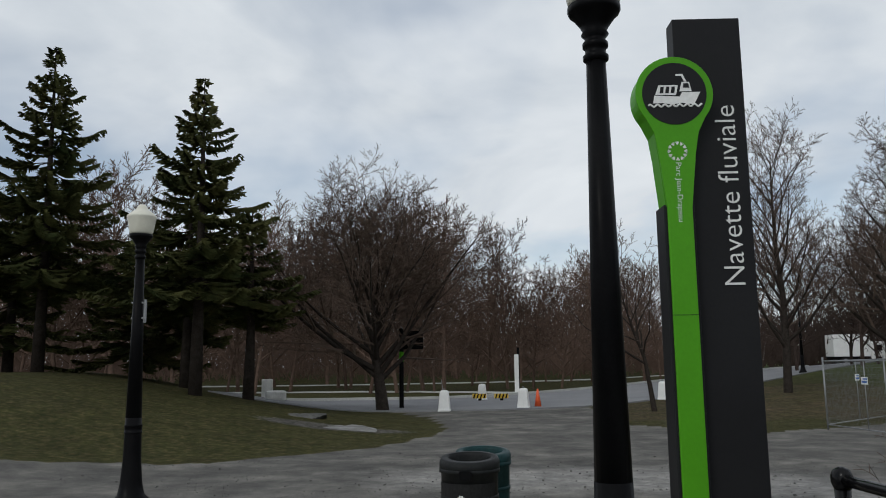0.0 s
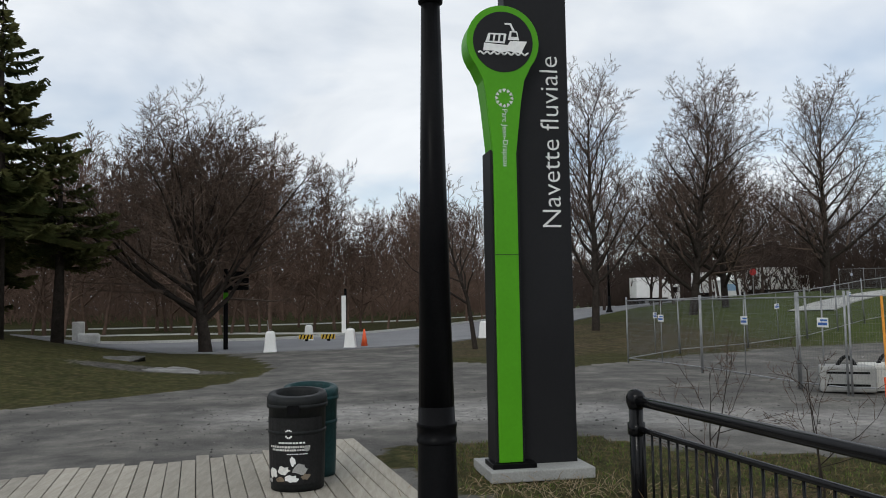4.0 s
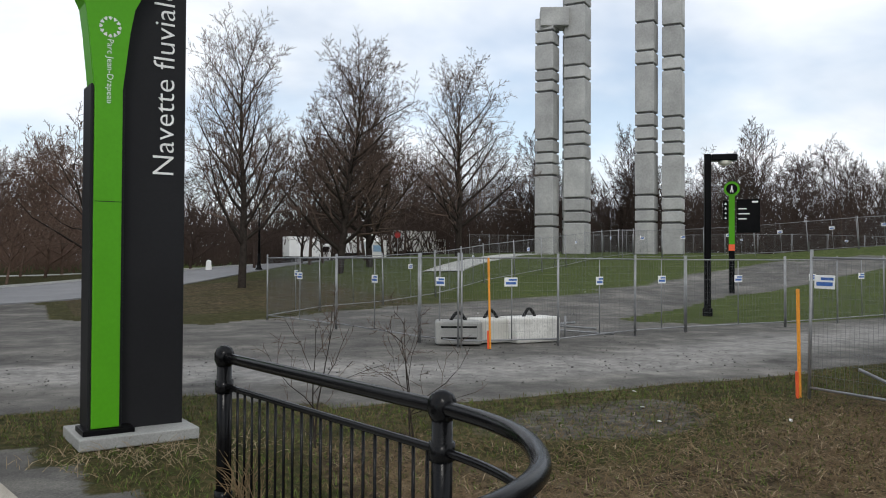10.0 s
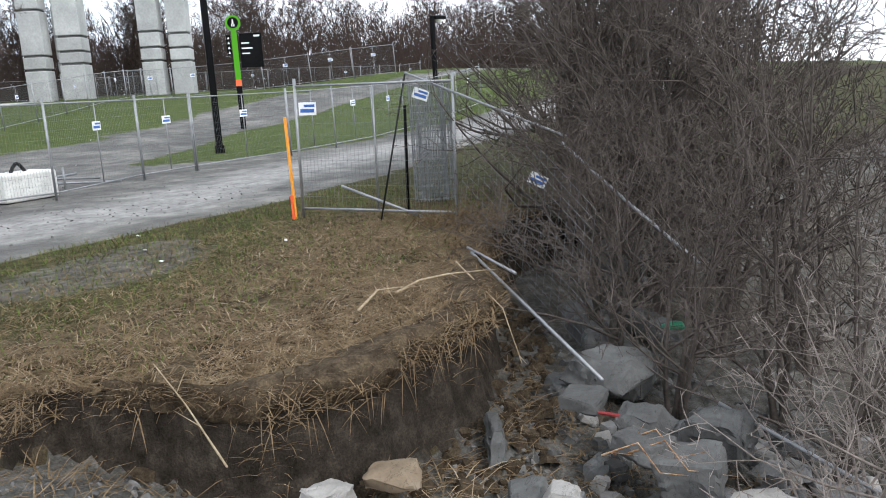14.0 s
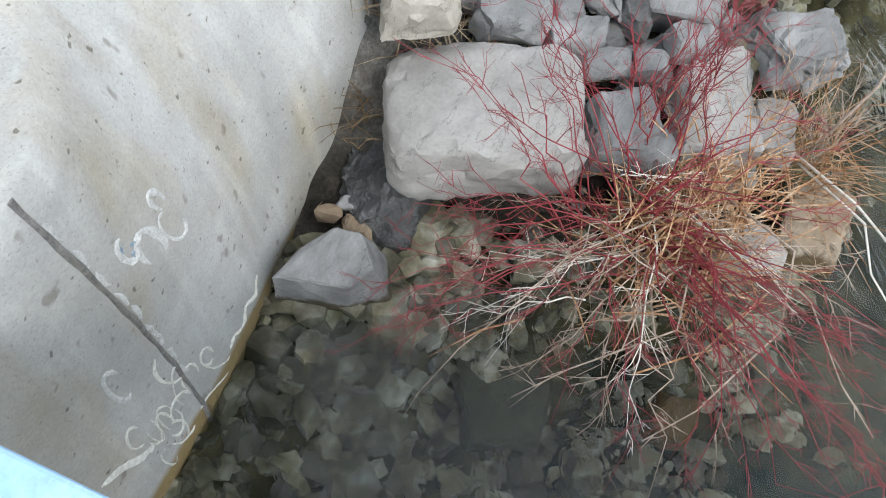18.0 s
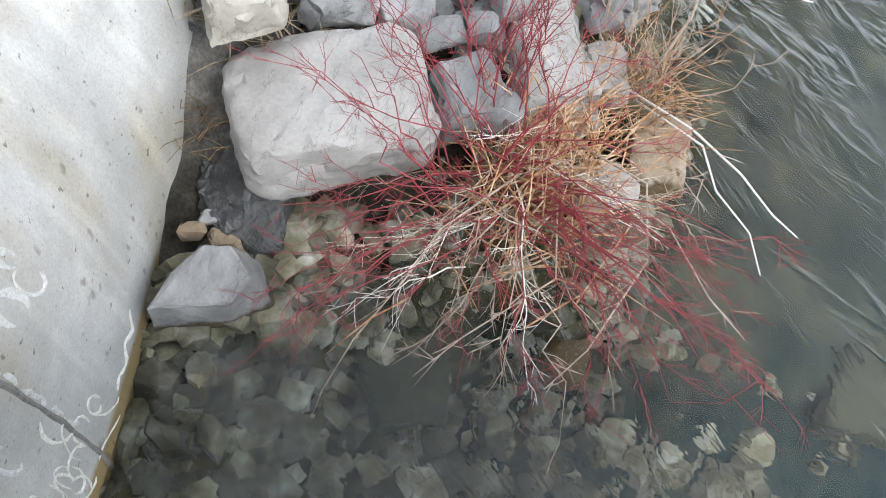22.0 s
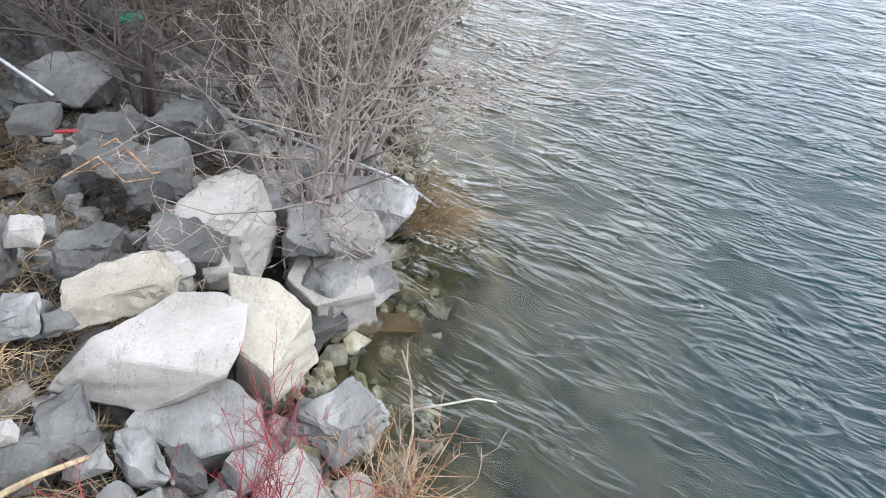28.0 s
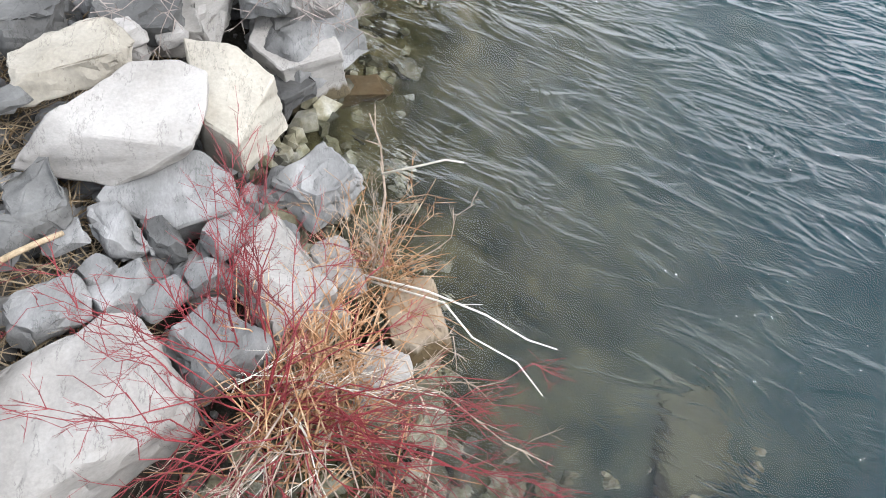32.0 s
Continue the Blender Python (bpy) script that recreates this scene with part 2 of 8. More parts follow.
# tower concrete darkened by colour, standing for shade in the gaps
M_TOWERSHADE = mat("shadowed_joint_concrete", [(0.10, 0.10, 0.10), (0.14, 0.14, 0.14)], 1.0, 0.9, 0.1, 10)
M_ASPH = mat("worn_asphalt", [(0.16, 0.16, 0.17), (0.22, 0.22, 0.225)], 0.3, 0.9, 0.2, 40, contrast=0.2)
M_KERB = mat("concrete_kerb", [(0.40, 0.40, 0.38), (0.50, 0.50, 0.47)], 1.0, 0.9, 0.1, 20)
M_PLANK = mat("grey_weathered_planks", [(0.26, 0.235, 0.19), (0.37, 0.34, 0.285)], 3.0, 0.85, 0.3, 30, rnd=0.16, contrast=0.25, stretch=(8, 1, 8))
M_BARK = mat("grey_brown_bark", [(0.026, 0.021, 0.018), (0.048, 0.040, 0.034)], 5.0, 0.95, 0.5, 30, contrast=0.4, spec=0.05)
M_TWIG = mat("bare_brown_twigs", [(0.075, 0.055, 0.044), (0.130, 0.094, 0.074)], 0.6, 0.95, 0.0, 20, contrast=0.3, spec=0.05)
M_TWIGFAR = mat("far_bare_twigs", [(0.092, 0.064, 0.050), (0.170, 0.114, 0.088)], 0.12, 0.95, 0.0, 3, contrast=0.3, rnd=0.25, spec=0.05)
M_TWIGGREY = mat("grey_bare_twigs", [(0.063, 0.053, 0.046), (0.122, 0.102, 0.089)], 0.8, 0.95, 0.0, 20, contrast=0.35, spec=0.05)
M_TWIGTAN = mat("pale_tan_twigs", [(0.165, 0.138, 0.120), (0.29, 0.248, 0.22)], 0.8, 0.95, 0.0, 20, contrast=0.35, spec=0.05)
M_REDTWIG = mat("red_dogwood_bark", [(0.105, 0.009, 0.012), (0.24, 0.024, 0.030)], 6.0, 0.6, 0.0, 40, contrast=0.25)
M_STRAW = mat("bleached_straw", [(0.286, 0.204, 0.102), (0.408, 0.320, 0.190)], 6.0, 0.9, 0.0, 40, contrast=0.3)
M_PALESTICK = mat("bleached_dead_stick", [(0.50, 0.46, 0.38), (0.70, 0.66, 0.58)], 5.0, 0.85, 0.2, 60, contrast=0.2)
M_NEEDLE = mat("dark_spruce_needles", [(0.034, 0.050, 0.020), (0.115, 0.110, 0.042)], 0.7, 0.9, 0.0, 8, contrast=0.45, spec=0.05)
M_SCREEN = mat("blue_paint", [(0.20, 0.34, 0.50), (0.32, 0.46, 0.60)], 3.0, 0.5, 0.1, 30, contrast=0.2)
M_BLUEINK = mat("blue_print", [(0.03, 0.10, 0.35), (0.05, 0.14, 0.42)], 3.0, 0.5, 0.0, 30)
M_REDINK = mat("red_plastic", [(0.45, 0.02, 0.02), (0.55, 0.03, 0.03)], 3.0, 0.4, 0.0, 30)
M_RUBBER = mat("black_rubber", [(0.012, 0.012, 0.012), (0.018, 0.018, 0.018)], 5.0, 0.6, 0.1, 40, spec=0.15)
M_BIN = mat("black_plastic_bin", [(0.008, 0.009, 0.009), (0.014, 0.015, 0.015)], 6.0, 0.5, 0.1, 30, contrast=0.4, spec=0.15)
M_BINGREEN = mat("dark_green_plastic_bin", [(0.010, 0.035, 0.036), (0.012, 0.040, 0.042)], 4.0, 0.45, 0.08, 30, spec=0.15)
M_GLOBE = mat("frosted_lamp_glass", [(0.62, 0.60, 0.50), (0.74, 0.72, 0.62)], 2.0, 0.35, 0.0, 20, contrast=0.05)
M_YELLOW = mat("yellow_paint", [(0.70, 0.46, 0.03), (0.78, 0.52, 0.05)], 3.0, 0.5, 0.0, 30)


def rock_mat(name, cols, scale, bump, stretch=None, contrast=0.19):
    """Limestone with fine grain, thin dark seams, and a damp brown band at the river's level."""
    m = mat(name, cols, scale, 0.9, bump * 0.55, 45, contrast=contrast * 0.7, rnd=0.16, stretch=stretch, detail=9, spec=0.25)
    t = m.node_tree
    N, L = t.nodes.new, t.links.new
    bs = next(n for n in t.nodes if n.type == "BSDF_PRINCIPLED")
    src = bs.inputs["Base Color"].links[0].from_socket
    geo, mp, nz, sub, ab, seam = N("ShaderNodeNewGeometry"), N("ShaderNodeMapping"), N("ShaderNodeTexNoise"), N("ShaderNodeMath"), N("ShaderNodeMath"), N("ShaderNodeMapRange")
    mp.inputs["Rotation"].default_value = (0.5, 0.3, 0.8)
    mp.inputs["Scale"].default_value = (1.0, 3.2, 1.6)
    L(geo.outputs["Position"], mp.inputs[0])
    L(mp.outputs[0], nz.inputs["Vector"])
    nz.inputs["Scale"].default_value, nz.inputs["Detail"].default_value, nz.inputs["Roughness"].default_value = 2.6, 8.0, 0.62
    sub.operation, ab.operation = "SUBTRACT", "ABSOLUTE"
    sub.inputs[1].default_value = 0.56
    L(nz.outputs["Fac"], sub.inputs[0])
    L(sub.outputs[0], ab.inputs[0])
    seam.inputs["From Max"].default_value, seam.inputs["To Min"].default_value = 0.011, 0.62
    L(ab.outputs[0], seam.inputs["Value"])
    mul, sep, wet, jig = N("ShaderNodeMix"), N("ShaderNodeSeparateXYZ"), N("ShaderNodeMapRange"), N("ShaderNodeMath")
    mul.data_type, mul.blend_type = "RGBA", "MULTIPLY"
    mul.inputs[0].default_value = 1.0
    L(src, mul.inputs[6])
    L(seam.outputs[0], mul.inputs[7])
    L(geo.outputs["Position"], sep.inputs[0])
    jig.operation = "MULTIPLY_ADD"
    jig.inputs[1].default_value = -0.22
    L(nz.outputs["Fac"], jig.inputs[0])
    L(sep.outputs["Z"], jig.inputs[2])
    wet.inputs["From Min"].default_value, wet.inputs["From Max"].default_value = -2.06, -2.02
    L(jig.outputs[0], wet.inputs["Value"])
    mx = N("ShaderNodeMix")
    mx.data_type, mx.blend_type = "RGBA", "MULTIPLY"
    mx.inputs[0].default_value = 1.0
    tint = N("ShaderNodeMix")
    tint.data_type = "RGBA"
    L(wet.outputs[0], tint.inputs[0])
    tint.inputs[6].default_value, tint.inputs[7].default_value = (0.34, 0.29, 0.19, 1), (1, 1, 1, 1)
    L(mul.outputs[2], mx.inputs[6])
    L(tint.outputs[2], mx.inputs[7])
    L(mx.outputs[2], bs.inputs["Base Color"])
    return m


M_ROCK_PALE = rock_mat("pale_limestone", [(0.205, 0.191, 0.172), (0.262, 0.246, 0.225), (0.32, 0.303, 0.28)], 1.6, 0.3, (1, 1, 2.5))
M_ROCK_CREAM = rock_mat("cream_limestone", [(0.27, 0.243, 0.195), (0.335, 0.306, 0.252), (0.39, 0.364, 0.308)], 1.6, 0.3)
M_ROCK_GREY = rock_mat("blue_grey_limestone", [(0.117, 0.115, 0.109), (0.187, 0.184, 0.177), (0.282, 0.275, 0.266)], 2.2, 0.4, (1, 2, 1.5))
# truly dark stones, and paler ones whose shade by the brush is painted in
M_ROCK_DARK = rock_mat("dark_grey_or_shaded_rock", [(0.057, 0.055, 0.052), (0.091, 0.089, 0.084), (0.141, 0.138, 0.131)], 2.4, 0.45)
M_ROCK_BROWN = rock_mat("brown_stained_rock", [(0.136, 0.099, 0.065), (0.197, 0.150, 0.102), (0.231, 0.204, 0.163)], 2.4, 0.4)
M_ROCK_WET = mat("wet_dark_rock", [(0.022, 0.022, 0.022), (0.045, 0.045, 0.043), (0.10, 0.10, 0.095)], 9.0, 0.32, 0.8, 45, contrast=0.4)
M_BED = mat("riverbed_stones", [(0.016, 0.017, 0.006), (0.029, 0.029, 0.012), (0.042, 0.041, 0.020)], 1.6, 0.8, 0.5, 14, contrast=0.4, rnd=0.25)

# ---- the lie of the land ----
def lerp(x, pts):
    """Straight lines through (x, value) pairs."""
    return float(np.interp(x, [p[0] for p in pts], [p[1] for p in pts]))


def ease(a):
    a = min(1.0, max(0.0, a))
    return a * a * (3 - 2 * a)


SHORE = [(-30, 1.4), (1.0, 1.6), (1.4, 1.25), (1.75, 0.95), (2.15, 0.28), (3.0, 0.05), (4.3, 0.3), (5.0, 0.0), (6.4, -0.35), (10, -0.8), (20, -2.0), (60, -8), (400, -60)]
LIP = [(-30, 4.4), (2.2, 4.5), (3.0, 4.7), (3.3, 4.2), (3.5, 3.35), (4.3, 3.15), (5.3, 3.0), (6.5, 3.4), (8.2, 4.4), (9.5, 4.6), (14, 3.6), (20, 2.0), (60, -4), (400, -55)]
WATER = -2.0
FOOT = [(1.0, -0.25), (2.2, -0.25), (3.0, -0.45), (3.5, -0.8), (4.3, -0.9), (9, -0.8), (20, -0.5), (60, -0.3)]   # height at the foot of the scarp


def hill(x, y):
    """The grassy mound on the far side of the gravel path, and the rise on which the towers stand."""
    h = 0.0
    # mound under the spruces
    e = lerp(y, [(0, -8.5), (8, -8.3), (15.2, -7.4), (18, -5.3), (20.3, -4.7), (23.2, -4.5), (27, -5.3), (31, -7.5), (36, -10), (44, -16), (60, -40)])
    d = e - x
    if d > 0:
        h += 1.75 * ease(d / 15.0) * ease((62 - y) / 25.0)
    # lawn rising to the towers and, further right, with the path
    d2 = math.hypot(x - 48, (y - 58))
    h += 2.3 * (1 - ease((d2 - 12) / 42.0))
    h += 1.6 * ease((x - 26) / 22.0) * ease((42 - y) / 16.0) * ease((y - 8) / 14.0)
    # woods behind stand a little higher
    h += 1.2 * ease((math.hypot(x, y) - 62) / 60.0) * (1 if y > 10 else 0)
    return h


def ground_z(x, y, rough=True):
    sh, lp = lerp(x, SHORE), lerp(x, LIP)
    lp += 0.16 * noise.noise(Vector((x * 1.3, 3.1, 0))) + 0.10 * noise.noise(Vector((x * 4.1, 7.7, 0)))
    s, w = y - sh, lp - sh
    top = hill(x, y) + (0.03 * noise.noise(Vector((x * 0.7, y * 0.7, 1))) if rough else 0)
    if s <= 0:
        z = WATER + max(-2.6, s * 0.42)
    elif s < w - 0.22:
        u = s / (w - 0.22)
        k = ease((3.3 - x) / 0.8)
        z = WATER + (lerp(x, FOOT) - WATER) * (k * ease(u) ** 0.85 + (1 - k) * u ** 0.95)
    elif s < w:
        a = (s - (w - 0.22)) / 0.22
        f = lerp(x, FOOT)
        z = f + ease(a) ** 1.3 * (top - 0.10 - f)
    else:
        z = top - 0.10 * math.exp(-(s - w) / 0.8)
    if rough and -1 < s < w + 0.05 and x < 60:
        z += 0.07 * noise.noise(Vector((x * 3.0, y * 3.0, 5))) + 0.04 * noise.noise(Vector((x * 8, y * 8, 9)))
    # hollow under the concrete landing
    if x < 2.4 and y < 4.4 and inside(x, y, HOLLOW):
        z = min(z, -2.5)
    return z


HOLLOW = [(-30, 4.3), (-30, -4), (-0.4, 1.45), (1.0, 1.72), (1.85, 1.85), (2.12, 2.1), (2.2, 2.6), (2.1, 3.3), (2.0, 3.8), (1.7, 4.3)]


def inside(x, y, poly):
    hit, j = False, len(poly) - 1
    for i in range(len(poly)):
        (x1, y1), (x2, y2) = poly[i], poly[j]
        if (y1 > y) != (y2 > y) and x < (x2 - x1) * (y - y1) / (y2 - y1) + x1:
            hit = not hit
        j = i
    return hit


# gravel yard and paths; the rest of the land is grass
GRAVEL = [[(-30, 3.5), (-9, 14.6), (-7.7, 15.2), (-6.3, 16.6), (-5.0, 18.0), (-4.45, 20.3), (-4.2, 23.2), (-5.0, 26.9), (-7.2, 31.2), (-9.5, 35),
           (-1.5, 38.5), (0.3, 33), (0.4, 25.6), (4.0, 22.0), (6.0, 23.7), (9, 25.8), (13.5, 26.3), (18.6, 26.8), (22.8, 27.6), (29.8, 30.4), (34.6, 30.3), (39.1, 26.5), (60, 24), (60, 22), (38, 24.3),
           (33.1, 24.6), (27, 23.6), (23.7, 23.0), (18, 20.3), (14.9, 18.9), (16.0, 17.2), (19.5, 16.0), (26, 16.3), (32, 16.5), (60, 14), (60, 10.5), (32, 12.4), (20.5, 11.1), (14.2, 9.45), (10.1, 8.9), (6.6, 9.0), (4.4, 8.9), (2.8, 9.5),
           (1.9, 10.9), (-0.6, 10.2), (-1.4, 9.0), (-6, 3.0)], [(-30, -4), (0.0, 0.4), (1.2, 2.1), (1.8, 3.4), (1.2, 5.6), (0.9, 5.7), (-0.3, 8.8), (-30, 12)]]
MUD = [(5.4, 7.3, 1.2, 0.75), (6.3, 7.7, 0.7, 0.4), (-7.2, 22.2, 2.0, 0.6)]


DUST = [(-2.5, 13.5), (1.5, 13.6), (5, 11.6), (9, 11.0), (14, 12.4), (20, 13.4), (32, 14.4), (60, 12.2)]


def dust(x, y):
    """Pale dusty wheel tracks along the middle of the gravel path."""
    best = 9.0
    for (x0, y0), (x1, y1) in zip(DUST, DUST[1:]):
        t = max(0.0, min(1.0, ((x - x0) * (x1 - x0) + (y - y0) * (y1 - y0)) / ((x1 - x0) ** 2 + (y1 - y0) ** 2)))
        best = min(best, math.hypot(x - x0 - t * (x1 - x0), y - y0 - t * (y1 - y0)))
    return math.exp(-(best / 1.3) ** 2)


def zone(x, y):
    """How much of grass, dry straw and bare earth covers the ground."""
    sh, lp = lerp(x, SHORE), lerp(x, LIP)
    s = y - sh
    if y < lp - 0.15:
        dry = 0.35 if s > 0.8 and y < lp - 0.75 else 0.0
        return (0.0, dry, 1.0)
    g = 0.0 if any(inside(x, y, p) for p in GRAVEL) else 1.0
    dry = 0.15
    if g == 0.0:
        return (0.0, dust(x, y), 0.0)
    if 2.0 < x < 14 and y < 9:
        dry = 1.0 - ease((y - lp - 1.3) / 2.6)
        dry = max(dry, 0.25)
    if 1 < x < 13 and 26 < y < 44:
        dry = 0.52
    mud = 0.0
    for mx, my, rx, ry in MUD:
        mud = max(mud, ease(1.6 - math.hypot((x - mx) / rx, (y - my) / ry)))
    return (g, dry, mud)


def steps(a, b, d):
    return list(np.arange(a, b - 1e-6, d))


gx = [-420, -280, -190, -130, -95, -72] + steps(-58, -30, 3.5) + steps(-30, -10, 1.0) + steps(-10, 1.0, 0.35) + steps(1.0, 7.0, 0.075) + steps(7.0, 11, 0.16) + steps(11, 24, 0.4) + steps(24, 60, 1.5) + [60, 70, 85, 105, 130, 170, 230, 300, 420]
gy = [-160, -90, -50, -28, -16, -9, -5, -3.4, -2.4] + steps(-1.8, -0.8, 0.2) + steps(-0.8, 4.8, 0.075) + steps(4.8, 9, 0.2) + steps(9, 26, 0.4) + steps(26, 48, 1.2) + steps(48, 90, 3.5) + [90, 105, 125, 150, 190, 260, 420]
g_me = bpy.data.meshes.new("ground")
nx, ny = len(gx), len(gy)
g_me.from_pydata([(x, y, ground_z(x, y)) for y in gy for x in gx], [], [(j * nx + i, j * nx + i + 1, (j + 1) * nx + i + 1, (j + 1) * nx + i) for j in range(ny - 1) for i in range(nx - 1)])
at = g_me.color_attributes.new("zone", "FLOAT_COLOR", "POINT")
# alpha: distance offshore for the painted depth tint; inland, how green the lawn is
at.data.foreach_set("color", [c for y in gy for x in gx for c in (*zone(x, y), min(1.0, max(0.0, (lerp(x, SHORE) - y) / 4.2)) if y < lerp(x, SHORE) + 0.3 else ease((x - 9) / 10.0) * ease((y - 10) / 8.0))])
g_me.polygons.foreach_set("use_smooth", [True] * len(g_me.polygons))


def ground_material():
    m = bpy.data.materials.new("grass_gravel_and_earth")
    m.use_nodes = True
    t = m.node_tree
    t.nodes.clear()
    N, L = t.nodes.new, t.links.new
    out, bs, geo, att, sep = N("ShaderNodeOutputMaterial"), N("ShaderNodeBsdfPrincipled"), N("ShaderNodeNewGeometry"), N("ShaderNodeAttribute"), N("ShaderNodeSeparateColor")
    att.attribute_name = "zone"
    L(att.outputs["Color"], sep.inputs[0])
    pos = geo.outputs["Position"]
    sepz = N("ShaderNodeSeparateXYZ")
    L(pos, sepz.inputs[0])

    def tex(scale, detail=6.0, rough=0.6):
        n = N("ShaderNodeTexNoise")
        n.inputs["Scale"].default_value, n.inputs["Detail"].default_value, n.inputs["Roughness"].default_value = scale, detail, rough
        L(pos, n.inputs["Vector"])
        return n.outputs["Fac"]

    def ramp(fac, stops):
        r = N("ShaderNodeValToRGB")
        el = r.color_ramp.elements
        while len(el) < len(stops):
            el.new(0.5)
        for i, (p, c) in enumerate(stops):
            el[i].position, el[i].color = p, (*c, 1)
        L(fac, r.inputs[0])
        return r.outputs[0]

    def mixc(fac, a, b, kind="MIX"):
        x = N("ShaderNodeMix")
        x.data_type, x.blend_type = "RGBA", kind
        if isinstance(fac, float):
            x.inputs[0].default_value = fac
        else:
            L(fac, x.inputs[0])
        L(a, x.inputs[6])
        L(b, x.inputs[7])
        return x.outputs[2]

    def math_(op, a, b, clamp=False):
        x = N("ShaderNodeMath")
        x.operation, x.use_clamp = op, clamp
        for i, q in enumerate((a, b)):
            if isinstance(q, (int, float)):
                x.inputs[i].default_value = q
            else:
                L(q, x.inputs[i])
        return x.outputs[0]

    def edge(mask, fac, width=3.0):
        """The mask, with its border broken up by the noise."""
        return math_("ADD", math_("MULTIPLY", math_("ADD", mask, math_("SUBTRACT", math_("MULTIPLY", fac, 1.0), 1.0)), width), 0.5, True)

    fine, mid, big = tex(60, 5), tex(7, 6), tex(0.55, 7)
    gravel = mixc(0.7, ramp(big, [(0.30, (0.095, 0.092, 0.086)), (0.5, (0.140, 0.134, 0.124)), (0.70, (0.225, 0.213, 0.192))]), ramp(fine, [(0.25, (0.45, 0.45, 0.45)), (0.75, (1.4, 1.4, 1.4))]), "MULTIPLY")
    grass = mixc(0.8, ramp(mid, [(0.30, (0.024, 0.029, 0.009)), (0.5, (0.046, 0.046, 0.017)), (0.70, (0.095, 0.073, 0.035))]), ramp(fine, [(0.25, (0.5, 0.5, 0.5)), (0.75, (1.5, 1.5, 1.5))]), "MULTIPLY")
    lush = mixc(0.8, ramp(mid, [(0.30, (0.036, 0.055, 0.013)), (0.55, (0.068, 0.088, 0.024)), (0.75, (0.115, 0.108, 0.042))]), ramp(fine, [(0.25, (0.5, 0.5, 0.5)), (0.75, (1.5, 1.5, 1.5))]), "MULTIPLY")
    grass = mixc(att.outputs["Alpha"], grass, lush)
    straw = mixc(0.85, ramp(mid, [(0.32, (0.026, 0.019, 0.011)), (0.5, (0.066, 0.049, 0.029)), (0.68, (0.135, 0.105, 0.066))]), ramp(fine, [(0.25, (0.45, 0.45, 0.45)), (0.75, (1.6, 1.6, 1.6))]), "MULTIPLY")
    earth = mixc(0.85, ramp(mid, [(0.3, (0.046, 0.042, 0.036)), (0.5, (0.089, 0.083, 0.073)), (0.7, (0.152, 0.144, 0.131))]), ramp(fine, [(0.25, (0.5, 0.5, 0.5)), (0.75, (1.5, 1.5, 1.5))]), "MULTIPLY")
    pale = mixc(0.6, ramp(mid, [(0.3, (0.20, 0.193, 0.18)), (0.7, (0.33, 0.318, 0.30))]), ramp(fine, [(0.25, (0.6, 0.6, 0.6)), (0.75, (1.3, 1.3, 1.3))]), "MULTIPLY")
    tracks = math_("MULTIPLY", math_("SUBTRACT", math_("ADD", sep.outputs[1], tex(1.1, 6)), 0.62), 1.5, True)
    gravel = mixc(tracks, gravel, pale)
    c = mixc(edge(sep.outputs[0], mid, 4.0), gravel, grass)
    lawn_straw = math_("MULTIPLY", edge(sep.outputs[1], big, 2.5), math_("MAXIMUM", sep.outputs[0], sep.outputs[2]))
    c = mixc(edge(sep.outputs[2], mid, 2.5), c, earth)
    c = mixc(lawn_straw, c, straw)
    c = mixc(1.0, c, ramp(tex(1.7, 8, 0.68), [(0.30, (0.66, 0.66, 0.67)), (0.52, (1.0, 1.0, 1.0)), (0.70, (1.36, 1.34, 1.30))]), "MULTIPLY")
    nrm = N("ShaderNodeSeparateXYZ")
    L(geo.outputs["True Normal"], nrm.inputs[0])
    steep = math_("MULTIPLY", math_("SUBTRACT", 0.74, nrm.outputs["Z"]), 5.0, True)
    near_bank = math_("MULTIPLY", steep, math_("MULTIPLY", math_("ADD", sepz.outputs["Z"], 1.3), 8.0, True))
    raw = mixc(0.9, ramp(mid, [(0.3, (0.015, 0.012, 0.009)), (0.5, (0.032, 0.025, 0.019)), (0.7, (0.059, 0.048, 0.036))]), ramp(fine, [(0.25, (0.5, 0.5, 0.5)), (0.75, (1.5, 1.5, 1.5))]), "MULTIPLY")
    c = mixc(near_bank, c, raw)
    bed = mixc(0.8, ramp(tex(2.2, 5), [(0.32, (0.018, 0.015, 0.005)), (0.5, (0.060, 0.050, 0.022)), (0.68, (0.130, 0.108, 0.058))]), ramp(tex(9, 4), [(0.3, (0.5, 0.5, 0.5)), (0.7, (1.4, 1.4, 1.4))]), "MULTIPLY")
    # bed colour offshore stands for light lost and scattered in deep water
    deep_tint = ramp(big, [(0.3, (0.0004, 0.020, 0.028)), (0.7, (0.0008, 0.030, 0.040))])
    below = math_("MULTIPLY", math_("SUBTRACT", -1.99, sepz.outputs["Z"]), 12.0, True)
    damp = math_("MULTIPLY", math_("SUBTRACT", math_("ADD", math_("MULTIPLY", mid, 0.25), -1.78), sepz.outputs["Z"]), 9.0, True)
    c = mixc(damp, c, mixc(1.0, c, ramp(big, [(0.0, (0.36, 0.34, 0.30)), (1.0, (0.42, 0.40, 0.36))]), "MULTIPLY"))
    c = mixc(below, c, mixc(math_("POWER", att.outputs["Alpha"], 0.95), bed, deep_tint))
    L(c, bs.inputs["Base Color"])
    bs.inputs["Roughness"].default_value = 0.95
    bs.inputs["Specular IOR Level"].default_value = 0.08
    bp = N("ShaderNodeBump")
